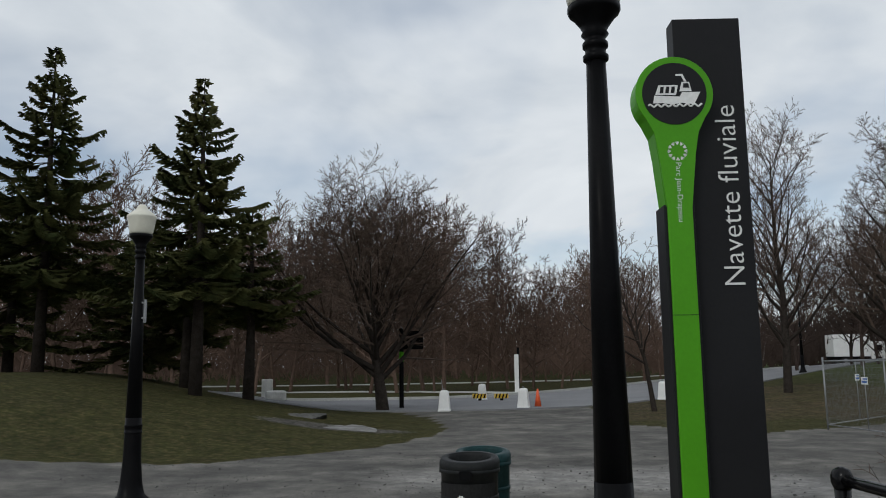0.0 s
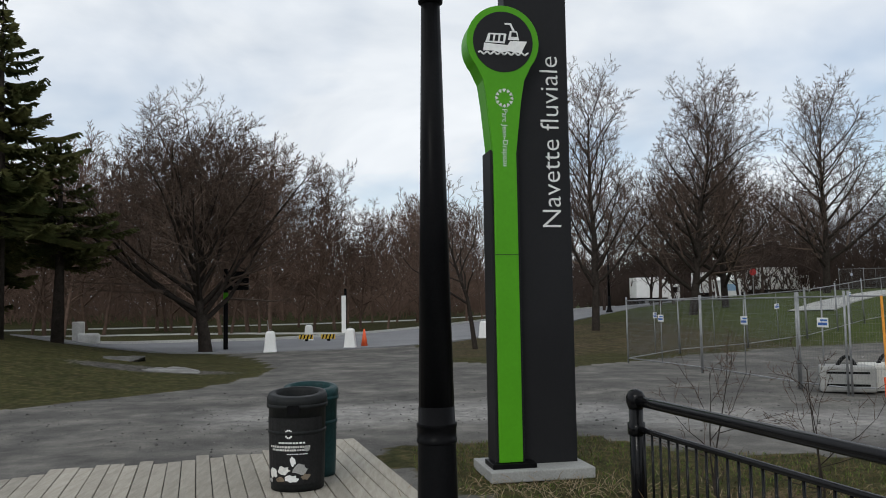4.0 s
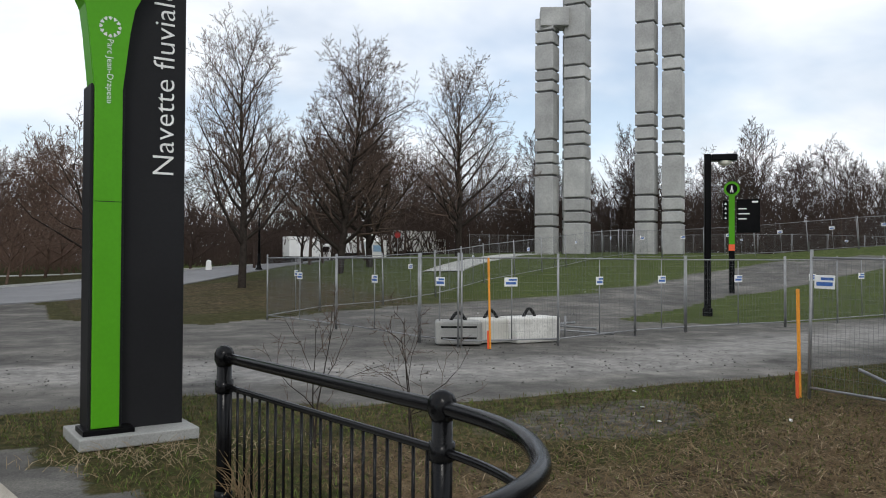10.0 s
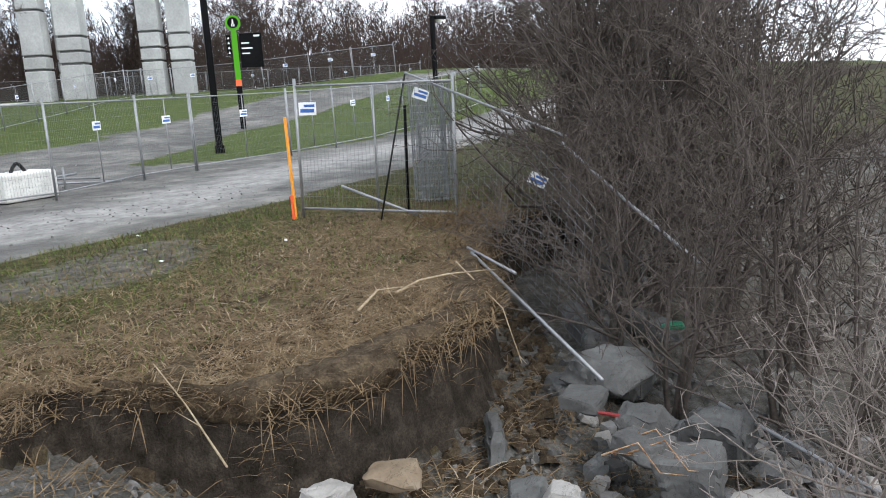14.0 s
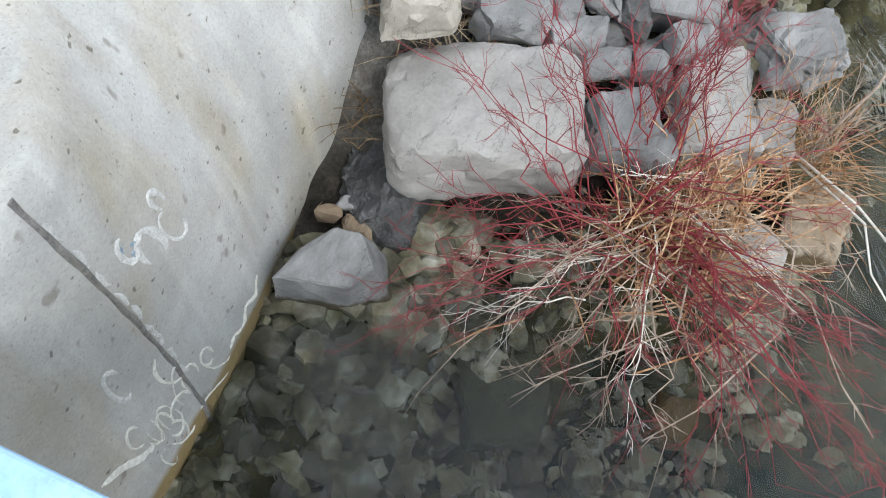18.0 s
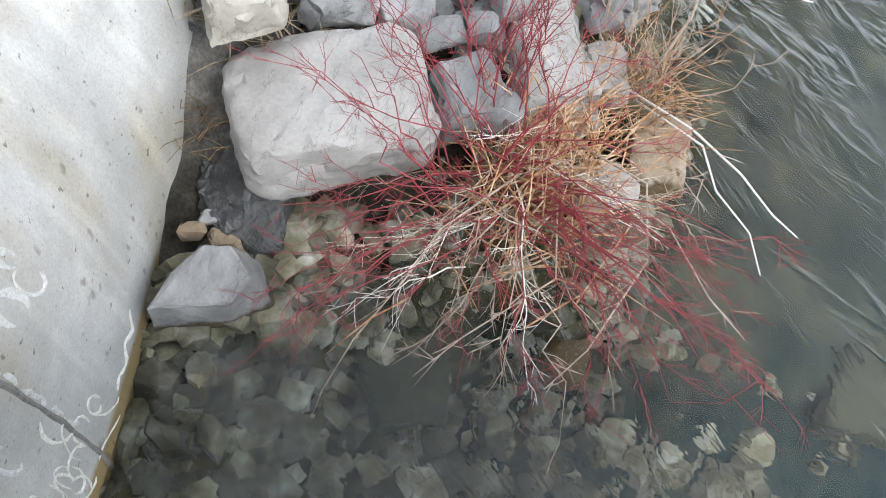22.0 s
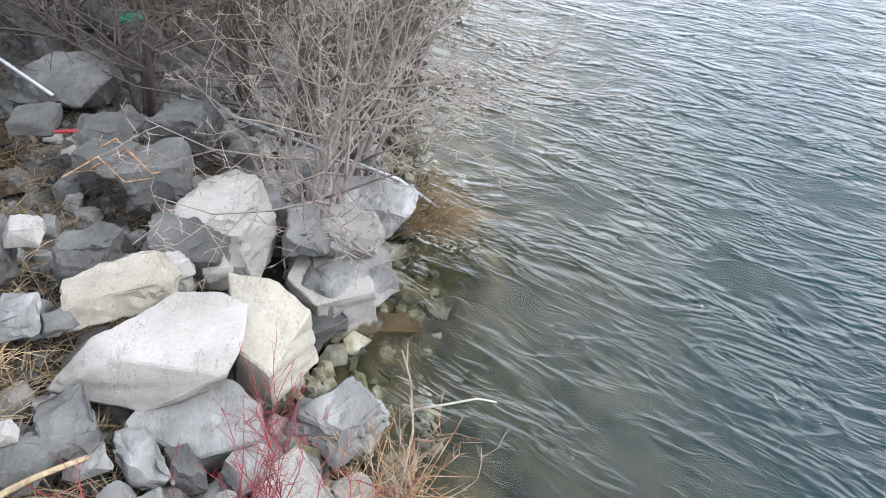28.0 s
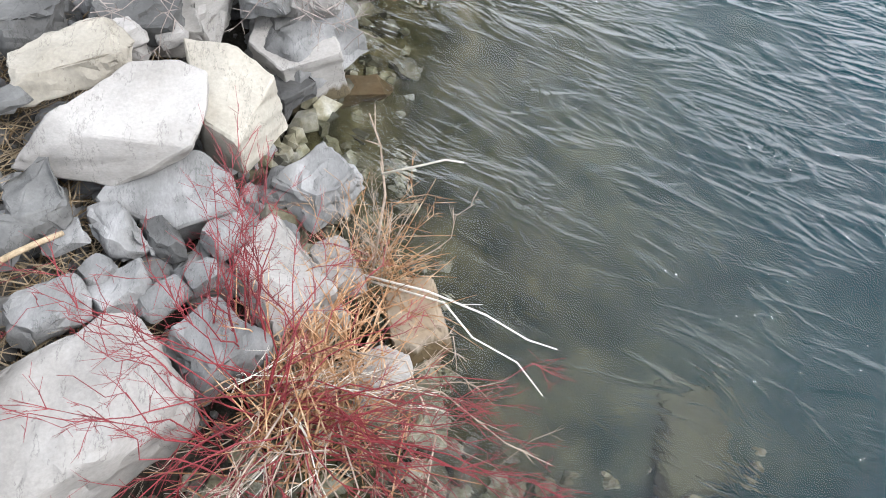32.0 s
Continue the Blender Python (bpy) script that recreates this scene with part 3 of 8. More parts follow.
    bp.inputs["Strength"].default_value, bp.inputs["Distance"].default_value = 0.6, 0.03
    L(math_("ADD", math_("MULTIPLY", mid, 0.6), fine), bp.inputs["Height"])
    L(bp.outputs[0], bs.inputs["Normal"])
    L(bs.outputs[0], out.inputs[0])
    return m


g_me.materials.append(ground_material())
ground = tagged(new("ground", g_me), "gravel yard, patchy spring lawn and eroded earth bank", "ground", kind="structure")


# ---- the river ----
def water_material():
    m = bpy.data.materials.new("river_water")
    m.use_nodes = True
    t = m.node_tree
    t.nodes.clear()
    N, L = t.nodes.new, t.links.new
    out, bs, geo = N("ShaderNodeOutputMaterial"), N("ShaderNodeBsdfPrincipled"), N("ShaderNodeNewGeometry")
    bs.inputs["Base Color"].default_value = (0.74, 0.80, 0.76, 1)
    bs.inputs["Transmission Weight"].default_value = 1.0
    bs.inputs["IOR"].default_value = 1.33
    bs.inputs["Specular IOR Level"].default_value = 0.31
    bs.inputs["Roughness"].default_value = 0.03
    pos = geo.outputs["Position"]

    def math_(op, a, b, clamp=False):
        x = N("ShaderNodeMath")
        x.operation, x.use_clamp = op, clamp
        for k, q in enumerate((a, b)):
            if isinstance(q, (int, float)):
                x.inputs[k].default_value = q
            else:
                L(q, x.inputs[k])
        return x.outputs[0]

    def waves(turn, stretch, scale, detail, distort=0.5):
        """Long-crested noise, drawn out along one direction."""
        mp, n = N("ShaderNodeMapping"), N("ShaderNodeTexNoise")
        mp.vector_type = "TEXTURE"
        mp.inputs["Rotation"].default_value = (0, 0, radians(turn))
        mp.inputs["Scale"].default_value = stretch
        n.inputs["Scale"].default_value, n.inputs["Detail"].default_value, n.inputs["Distortion"].default_value = scale, detail, distort
        L(pos, mp.inputs[0])
        L(mp.outputs[0], n.inputs["Vector"])
        return n.outputs["Fac"]

    def crest(fac, k, height, width=2.0):
        """Thin crests where the noise passes its middle value; a smaller k draws them broader."""
        near = math_("SUBTRACT", 1.0, math_("MULTIPLY", math_("ABSOLUTE", math_("SUBTRACT", fac, 0.5), 0.0), k), True)
        return math_("MULTIPLY", math_("POWER", near, width), height)

    sep = N("ShaderNodeSeparateXYZ")
    L(pos, sep.inputs[0])
    # the wall and the point of rocks keep the wind off the small bay
    far_out = math_("MULTIPLY", math_("SUBTRACT", math_("SUBTRACT", math_("MULTIPLY", sep.outputs["X"], 0.52), math_("MULTIPLY", sep.outputs["Y"], 0.28)), 1.25), 0.62, True)
    open_ = math_("ADD", math_("MULTIPLY", far_out, 0.86), 0.14)
    gust = math_("MULTIPLY", math_("SUBTRACT", waves(40, (1.6, 1.0, 1.0), 1.7, 3.0), 0.36), 4.0, True)
    swell = math_("MULTIPLY", waves(52, (1.6, 0.8, 1.0), 1.6, 3.0, 0.8), 0.8)
    comb = math_("MULTIPLY", crest(waves(54, (2.0, 0.72, 1.0), 1.8, 3.0, 1.2), 10.0, 0.62, 1.6), gust)
    chop = math_("MULTIPLY", crest(waves(47, (1.8, 0.8, 1.0), 3.8, 3.0, 1.0), 7.0, 0.34, 1.6), gust)
    lap = math_("ADD", math_("MULTIPLY", waves(20, (1.0, 1.6, 1.0), 4.5, 2.0, 0.8), 0.26), math_("MULTIPLY", waves(65, (1.5, 1.0, 1.0), 10.0, 2.0, 0.8), 0.07))
    wind = math_("MULTIPLY", math_("ADD", math_("ADD", swell, comb), chop), open_)
    bp = N("ShaderNodeBump")
    bp.inputs["Strength"].default_value, bp.inputs["Distance"].default_value = 1.0, 0.070
    L(math_("ADD", wind, lap), bp.inputs["Height"])
    L(bp.outputs[0], bs.inputs["Normal"])
    L(bs.outputs[0], out.inputs[0])
    return m


w_me = Shape()
w_me.v = [(-400, -420, WATER), (420, -420, WATER), (420, 3, WATER), (-400, 3, WATER)]
w_me.f = [(0, 1, 2, 3)]
water = part("water", w_me, water_material(), None)
water.visible_shadow = False
tagged(water, "rippled blue-grey river water, clear over the stones at its edge", "river", kind="structure")

# ---- the landing: concrete apron, plank deck, gangway edge ----
BASE_LINE = [(-5.0, 0.40, -2.6), (-0.6, 1.18, -2.6), (0.35, 1.37, -2.6), (1.03, 1.535, -2.5), (1.45, 1.64, -2.2), (1.93, 1.70, -1.95), (2.25, 1.76, -1.7), (2.42, 1.91, -1.4), (2.47, 2.2, -1.15), (2.46, 2.5, -0.95), (2.41, 2.85, -0.7), (2.33, 3.15, -0.6), (2.25, 3.5, -0.5), (2.2, 4.1, -0.45), (2.0, 5.0, -0.4)]
TOP_LINE = [(-5.0, 0.30), (-0.6, 1.10), (0.25, 1.24), (0.48, 1.34), (0.72, 1.62), (0.98, 1.94), (1.22, 2.22), (1.40, 2.44), (1.55, 2.66), (1.66, 2.9), (1.72, 3.15), (1.74, 3.4), (1.74, 3.7), (1.70, 4.2), (1.60, 5.0)]


def fine_line(pts, n):
    q = [Vector(p) if len(p) == 3 else Vector((*p, 0)) for p in pts]
    out = []
    for i in range(len(q) - 1):
        a, b, c, d = q[max(i - 1, 0)], q[i], q[i + 1], q[min(i + 2, len(q) - 1)]
        for k in range(n):
            u = k / n
            out.append(0.5 * ((2 * b) + (c - a) * u + (2 * a - 5 * b + 4 * c - d) * u * u + (3 * b - a - 3 * c + d) * u ** 3))
    return out + [q[-1]]


def apron():
    """A bulging concrete face between the slab's edge and its foot, rolled over at the foot, and the slab on top."""
    s = Shape()
    foot, top = fine_line(BASE_LINE, 8), fine_line(TOP_LINE, 8)
    rows = 16
    for a, b in zip(foot, top):
        for r in range(rows + 1):
            u = r / rows
            p = a.lerp(Vector((b.x, b.y, -0.03)), u)
            flat = math.hypot(a.x - b.x, a.y - b.y)
            out = Vector((a.x - b.x, a.y - b.y, 0)).normalized() if flat > 0.01 else Vector((0, -1, 0))
            p += (out * 0.75 + Vector((0, 0, 0.6))) * math.sin(math.pi * u ** 0.75) * 0.26 * flat * (1 - u * 0.3)
            s.v.append((p.x, p.y, min(p.z, -0.03)))
        s.v.append((b.x - 1.6, b.y + 1.2, -0.03))
    n = rows + 2
    for k in range(len(foot) - 1):
        for r in range(rows + 1):
            s.f.append((k * n + r, (k + 1) * n + r, (k + 1) * n + r + 1, k * n + r + 1))
    return s.mesh("concrete_apron", True)


M_APRON = mat("pale_worn_concrete", [(0.25, 0.245, 0.225), (0.325, 0.318, 0.295), (0.405, 0.40, 0.38)], 1.6, 0.85, 0.18, 70, contrast=0.13, detail=9)


def weather(m):
    """Adds run-down streaks, dark pits and a stained band just above the water to a concrete."""
    t = m.node_tree
    N, L = t.nodes.new, t.links.new
    bs = next(n for n in t.nodes if n.type == "BSDF_PRINCIPLED")
    col = bs.inputs["Base Color"].links[0].from_socket
    geo = N("ShaderNodeNewGeometry")

    def tint(fac, colour):
        nonlocal col
        x = N("ShaderNodeMix")
        x.data_type, x.blend_type = "RGBA", "MULTIPLY"
        L(fac, x.inputs[0])
        L(col, x.inputs[6])
        x.inputs[7].default_value = (*colour, 1)
        col = x.outputs[2]

    def field(scale, lo, hi, stretch=(1, 1, 1), kind="ShaderNodeTexNoise"):
        mp, n, mr = N("ShaderNodeMapping"), N(kind), N("ShaderNodeMapRange")
        mp.inputs["Scale"].default_value = stretch
        n.inputs["Scale"].default_value = scale
        mr.inputs["From Min"].default_value, mr.inputs["From Max"].default_value = lo, hi
        L(geo.outputs["Position"], mp.inputs[0])
        L(mp.outputs[0], n.inputs["Vector"])
        L(n.outputs[0], mr.inputs["Value"])
        return mr.outputs[0]

    tint(field(3.0, 0.50, 0.70, (1.0, 1.0, 0.35)), (0.90, 0.83, 0.70))
    tint(field(7.0, 0.50, 0.66, (1.0, 1.0, 0.10)), (1.16, 1.16, 1.15))
    tint(field(0.9, 0.48, 0.62, (1.0, 1.0, 0.8)), (0.80, 0.81, 0.82))
    tint(field(120.0, 0.60, 0.72), (0.74, 0.73, 0.71))
    tint(field(26.0, 0.69, 0.74), (0.45, 0.43, 0.40))
    tint(field(9.0, 0.68, 0.73, (1, 1, 0.8)), (0.62, 0.60, 0.57))
    sx, mr, wob, ad = N("ShaderNodeSeparateXYZ"), N("ShaderNodeMapRange"), N("ShaderNodeTexNoise"), N("ShaderNodeMath")
    wob.inputs["Scale"].default_value = 5.0
    L(geo.outputs["Position"], sx.inputs[0])
    L(geo.outputs["Position"], wob.inputs["Vector"])
    ad.operation = "MULTIPLY_ADD"
    ad.inputs[1].default_value = 0.08
    L(wob.outputs[0], ad.inputs[0])
    L(sx.outputs["Z"], ad.inputs[2])
    mr.inputs["From Min"].default_value, mr.inputs["From Max"].default_value = -1.80, -1.86
    L(ad.outputs[0], mr.inputs["Value"])
    tint(mr.outputs[0], (0.55, 0.40, 0.17))
    L(col, bs.inputs["Base Color"])


weather(M_APRON)
concrete_apron = part("concrete_apron", apron(), M_APRON, None)
tagged(concrete_apron, "pale worn concrete apron sloping down to the water", "concrete apron", kind="structure")

FOOT_LINE, EDGE_LINE = fine_line(BASE_LINE, 8), fine_line(TOP_LINE, 8)


def on_apron(k, u, proud=0.004):
    """A place on the apron's face: k along its length, u from foot to top."""
    i = min(len(FOOT_LINE) - 2, int(k))
    a, b = FOOT_LINE[i].lerp(FOOT_LINE[i + 1], k - i), EDGE_LINE[i].lerp(EDGE_LINE[i + 1], k - i)
    p = a.lerp(Vector((b.x, b.y, -0.03)), u)
    flat = math.hypot(a.x - b.x, a.y - b.y)
    out = Vector((a.x - b.x, a.y - b.y, 0)).normalized() if flat > 0.01 else Vector((0, -1, 0))
    p += (out * 0.75 + Vector((0, 0, 0.6))) * math.sin(math.pi * u ** 0.75) * 0.26 * flat * (1 - u * 0.3)
    return p + Vector((0.15, -0.8, 0.3)).normalized() * proud


M_CHALK = mat("faded_white_marks", [(0.40, 0.39, 0.34), (0.58, 0.57, 0.51)], 45, 0.9, 0.0, 60, contrast=0.3)
M_GROOVE = mat("dark_joint_sealant", [(0.10, 0.095, 0.085), (0.20, 0.19, 0.17)], 14, 0.9, 0.4, 60, contrast=0.4)
part("expansion_joint", Shape().tube([on_apron(16.0 + 1.7 * (j / 30) ** 0.6 + 0.03 * math.sin(j * 1.9) + 0.02 * math.sin(j * 5.3), 0.16 + 0.84 * j / 30, -0.005) for j in range(31)], [0.010 + 0.004 * abs(math.sin(j * 2.7)) for j in range(31)], 6), M_GROOVE, concrete_apron, "dark rough joint in the concrete")
M_PALELIME = mat("pale_lime_crust", [(0.36, 0.355, 0.335), (0.46, 0.455, 0.435)], 30, 0.95, 0.3, 80, contrast=0.3)
M_BLUEMARK = mat("faded_blue_marks", [(0.16, 0.22, 0.29), (0.26, 0.31, 0.35)], 40, 0.9, 0.1, 90, contrast=0.4)
rc = random.Random(12)


def on_face(pts, width, material, label=""):
    """A thin flat stroke of paint or lime lying on the apron, ragged at its sides."""
    q = [on_apron(k, u, 0.002) for k, u in pts]
    s = Shape()
    nrm = Vector((0.15, -0.8, 0.55)).normalized()
    for n, p in enumerate(q):
        d = (q[min(n + 1, len(q) - 1)] - q[max(n - 1, 0)]).normalized()
        side = d.cross(nrm).normalized()
        w = width * rc.uniform(0.45, 1.2) * (0.35 if n in (0, len(q) - 1) else 1.0)
        s.v += [tuple(p - side * w), tuple(p + nrm * 0.003), tuple(p + side * w)]
    for n in range(len(q) - 1):
        s.f += [(n * 3, n * 3 + 3, n * 3 + 4, n * 3 + 1), (n * 3 + 1, n * 3 + 4, n * 3 + 5, n * 3 + 2)]
    return part("paint_mark", s, material, concrete_apron, label)


# lime crust beside the joint
for j in range(9):
    u0 = 0.40 + 0.06 * j + rc.uniform(-0.02, 0.02)
    on_face([(16.25 + 1.7 * ((u0 - 0.16) / 0.84) ** 0.6 + rc.uniform(0.0, 0.25), u0 + 0.012 * n) for n in range(5)], 0.012, M_PALELIME)
# looping white scribbles low on the face
for j in range(16):
    k0, u0 = 12.2 + 6.6 * ((j * 0.618) % 1.0), 0.27 + 0.15 * rc.random()
    pts, a, bend = [], rc.uniform(0, 6.28), rc.choice((-1, 1)) * rc.uniform(0.05, 0.5)
    for q in range(10):
        pts.append((k0, u0))
        a += bend + rc.uniform(-0.25, 0.25)
        k0, u0 = k0 + 0.26 * math.cos(a), u0 + 0.019 * math.sin(a)
    on_face(pts, rc.uniform(0.004, 0.008), M_CHALK)
# a long pale streak running down, and half-washed signs higher up
on_face([(19.5 + 0.35 * n, 0.27 + 0.012 * math.sin(n * 1.1)) for n in range(14)], 0.012, M_CHALK)
on_face([(10.2 + 0.3 * n, 0.47 - 0.012 * n + 0.008 * math.sin(n)) for n in range(9)], 0.022, M_CHALK)
for kc, uc, rk, ru in ((23.6, 0.66, 0.9, 0.045), (24.6, 0.72, 0.5, 0.03), (21.4, 0.70, 1.1, 0.05), (14.2, 0.60, 0.8, 0.05), (20.2, 0.76, 0.7, 0.03)):
    a0 = rc.uniform(0, 6.28)
    on_face([(kc + rk * math.cos(a0 + 0.42 * n), uc + ru * math.sin(a0 + 0.42 * n)) for n in range(12)], rc.uniform(0.008, 0.022), M_PALELIME)
for kc, uc in ((20.1, 0.735), (20.6, 0.755), (19.8, 0.77), (21.0, 0.745)):
    on_face([(kc + 0.10 * n, uc + rc.uniform(-0.008, 0.008)) for n in range(4)], 0.009, M_BLUEMARK, "faded blue paint mark")

# the gangway where the camera stands: deck plate and blue side beam
gang = thing("gangway", pose(0, 0, 0, 0, 0, 10.8), "grey gangway deck with a pale blue side beam", "gangway")
GX = 0.02
part("deck_plate", bevelled(Shape().box(-1.8, GX - 0.06, -4.0, 1.25, -0.14, -0.02), "deck_plate", 0.01), M_SLAB, gang)
part("side_beam", bevelled(Shape().box(GX - 0.055, GX + 0.072, -4.0, 1.25, -0.28, 0.02), "side_beam", 0.012), M_SCREEN, gang, "pale blue steel side beam")

# plank deck
deck = thing("boardwalk", pose(0, 0, 0), "grey weathered plank boardwalk, half buried in gravel", "boardwalk", kind="structure")
rd = random.Random(5)
ang = radians(14.2)
ux, uy = -math.sin(ang), math.cos(ang)
vx, vy = math.cos(ang), math.sin(ang)
ox, oy = 0.12, 5.5
plank_me = None
for i in range(46):
    across = -i * 0.152
    far = 9.55 + (0.0 if i < 3 else 0) - 0.16 * max(0, i - 3) * 0.0
    x0, y0 = ox + vx * across, oy + vy * across
    end = 5.55 if i < 5 else 5.05 - 0.028 * (i - 5) + rd.uniform(-0.12, 0.2)
    if plank_me is None:
        plank_me = bevelled(Shape().box(-0.0715, 0.0715, 0, 1, -0.04, 0), "plank", 0.004, 1)
        plank_me.materials.append(M_PLANK)
    ob = part("plank", plank_me, None, deck)
    ob.matrix_world = Matrix.Translation((x0, y0, 0.024 + rd.uniform(-0.004, 0.004))) @ Matrix.Rotation(ang, 4, "Z") @ Matrix.Diagonal((1, end, 1, 1))

# ---- curved black railing ----
rail = thing("railing", pose(0, 0, 0), "black painted steel railing with a round curved handrail and slim bars", "railing")
RLINE = [(1.10, 5.73), (1.33, 4.6), (1.58, 3.47), (1.61, 3.12), (1.57, 2.78), (1.43, 2.47), (1.27, 2.28), (1.06, 2.13), (0.86, 2.07), (0.4, 2.0)]


def smooth_line(pts, n):
    """Points evenly along a rounded line."""
    q = [Vector((*p, 0)) for p in pts]
    out = []
    for i in range(len(q) - 1):
        a, b, c, d = q[max(i - 1, 0)], q[i], q[i + 1], q[min(i + 2, len(q) - 1)]
        for k in range(n):
            u = k / n
            out.append(0.5 * ((2 * b) + (c - a) * u + (2 * a - 5 * b + 4 * c - d) * u * u + (3 * b - a - 3 * c + d) * u ** 3))
    out.append(q[-1])
    return out


rl = [q for i, q in enumerate(smooth_line(RLINE[2:], 6))]
straight = [Vector((1.10, 5.73, 0)).lerp(Vector((1.58, 3.47, 0)), k / 8) for k in range(8)]
rl = straight + rl
for name, z, r in (("handrail", 1.06, 0.036), ("middle_rail", 0.87, 0.020), ("lower_rail", 0.14, 0.020)):
    part(name, Shape().tube([(p.x, p.y, z) for p in rl], r, 12), M_RAIL, rail, smooth=True)
for px_, py_ in ((1.10, 5.73), (1.58, 3.47)):
    post = part("post", Shape().tube([(px_, py_, 0), (px_, py_, 1.04)], 0.048, 14), M_RAIL, rail, smooth=True)
    part("ball_cap", Shape().lathe([(0.001, -0.075), (0.05, -0.06), (0.066, -0.02), (0.066, 0.02), (0.05, 0.055), (0.02, 0.072), (0.001, 0.075)], 14, (px_, py_, 1.065)), M_RAIL, rail, smooth=True)
    for z in (0.87, 0.14):
        part("collar", Shape().tube([(px_, py_, z - 0.04), (px_, py_, z + 0.04)], 0.060, 14), M_RAIL, rail, smooth=True)
    part("foot", Shape().lathe([(0.11, 0), (0.11, 0.02), (0.07, 0.06), (0.05, 0.12)], 14, (px_, py_, 0)), M_RAIL, rail, smooth=True)
bar_me = Shape().tube([(0, 0, 0.15), (0, 0, 0.86)], 0.0085, 6).mesh("bar", True)
bar_me.materials.append(M_RAIL)
acc, last = 0.0, rl[0]
for p in rl[1:]:
    seg = (p - last).length
    while acc + 0.105 <= seg + acc * 0 and seg > 0:
        d = 0.105 - acc
        if d > seg:
            break
        last = last.lerp(p, d / seg)
        seg = (p - last).length
        acc = 0.0
        b = part("bar", bar_me, None, rail)
        b.location = (last.x, last.y, 0)
    acc += seg
    last = p


# ---- street lamps of the old pattern ----
def globe_lamp(x, y, z, height, banner=False):
    lamp = thing("street_lamp", pose(x, y, z), "black fluted lamp post with a frosted glass globe", "street lamp", "globe lamps")
    h = height
    part("base", Shape().lathe([(0.26, 0), (0.26, 0.06), (0.23, 0.09), (0.22, 0.15), (0.165, 0.20), (0.135, 0.34), (0.112, 0.62), (0.104, 0.955), (0.104, 0.958), (0.111, 0.960), (0.1115, 0.963), (0.1115, 0.982), (0.108, 0.985), (0.108, 1.040), (0.1115, 1.043), (0.1115, 1.062), (0.111, 1.065), (0.102, 1.067), (0.100, 1.155)], 20), M_BLACK, lamp, smooth=True)
    part("shaft", Shape().tube([(0, 0, 1.15), (0, 0, h - 0.31)], [0.0995, 0.054], 18), M_BLACK, lamp, smooth=True)
    part("neck", Shape().lathe([(0.055, h - 0.325), (0.070, h - 0.315), (0.071, h - 0.29), (0.058, h - 0.28), (0.057, h - 0.25), (0.071, h - 0.24), (0.071, h - 0.215), (0.058, h - 0.205), (0.058, h - 0.185), (0.077, h - 0.165), (0.066, h - 0.145), (0.085, h - 0.11), (0.125, h - 0.055), (0.14, h - 0.045), (0.148, h - 0.03), (0.148, h)], 20), M_BLACK, lamp, smooth=True)
    g = part("globe", Shape().lathe([(0.13, h), (0.148, h + 0.03), (0.165, h + 0.12), (0.185, h + 0.22), (0.192, h + 0.235), (0.185, h + 0.25), (0.13, h + 0.30), (0.095, h + 0.325), (0.072, h + 0.345), (0.062, h + 0.375), (0.04, h + 0.40), (0.001, h + 0.405)], 20), M_GLOBE, lamp, "frosted cream glass globe", smooth=True)
    if banner:
        part("bracket", Shape().tube([(-0.09, 0, 2.62), (0.12, -0.02, 2.62)], 0.014, 6).tube([(-0.09, 0, 2.42), (0.12, -0.02, 2.42)], 0.014, 6).tube([(0.11, -0.02, 2.36), (0.11, -0.02, 2.66)], 0.02, 6), M_GALV, lamp)
    return lamp


globe_lamp(-0.32, 4.66, 0.03, 3.745)
globe_lamp(-6.10, 9.98, 0.03, 3.52, True)


# ---- the tall sign ----
def round_head(cx, cz, r, n=28, a0=-40, a1=220):
    return [(cx + r * math.cos(radians(a0 + (a1 - a0) * k / n)), cz + r * math.sin(radians(a0 + (a1 - a0) * k / n))) for k in range(n + 1)]


sign = thing("totem_sign", pose(0.45, 8.26, 0, 0, 0, 8.0), "tall charcoal park sign with a lime green pin", "sign")
part("footing", bevelled(Shape().box(-0.14, 0.93, -0.16, 0.62, 0.0, 0.11), "footing", 0.012), M_SLAB, sign, "grey concrete footing")
part("panel", bevelled(Shape().box(0.175, 0.86, 0.16, 0.40, 0.11, 5.29), "panel", 0.006), M_DARKPANEL, sign, "charcoal metal panel")
part("pin_back", bevelled(Shape().box(-0.04, 0.26, 0.03, 0.36, 0.15, 3.32), "pin_back", 0.008), M_DARKPANEL, sign)
part("shoe", bevelled(Shape().box(-0.09, 0.36, -0.05, 0.30, 0.11, 0.16), "shoe", 0.006), M_BLACK, sign)
PCX, PCZ = 0.115, 4.44
head = round_head(PCX, PCZ, 0.385)
outline = [(-0.012, 0.165), (0.232, 0.165), (0.232, 3.28), (0.295, 3.82), (0.335, 4.04)] + head + [(-0.105, 4.04), (-0.065, 3.82), (-0.012, 3.28)]
part("pin_face", bevelled(Shape().prism(outline, 0.0, 0.028), "pin_face", 0.004, 1), M_GREEN, sign, "lime green pin-shaped face")
part("pin_edge", bevelled(Shape().prism([(-0.02, 3.3), (0.24, 3.3), (0.295, 3.82), (0.33, 4.04)] + round_head(PCX, PCZ, 0.377) + [(-0.10, 4.04), (-0.07, 3.82)], 0.0285, 0.30), "pin_edge", 0.004, 1), M_GREEN, sign)
part("disc", Shape().prism(round_head(PCX, PCZ, 0.318, 40, 0, 351), -0.006, 0.006), M_DARKPANEL, sign)
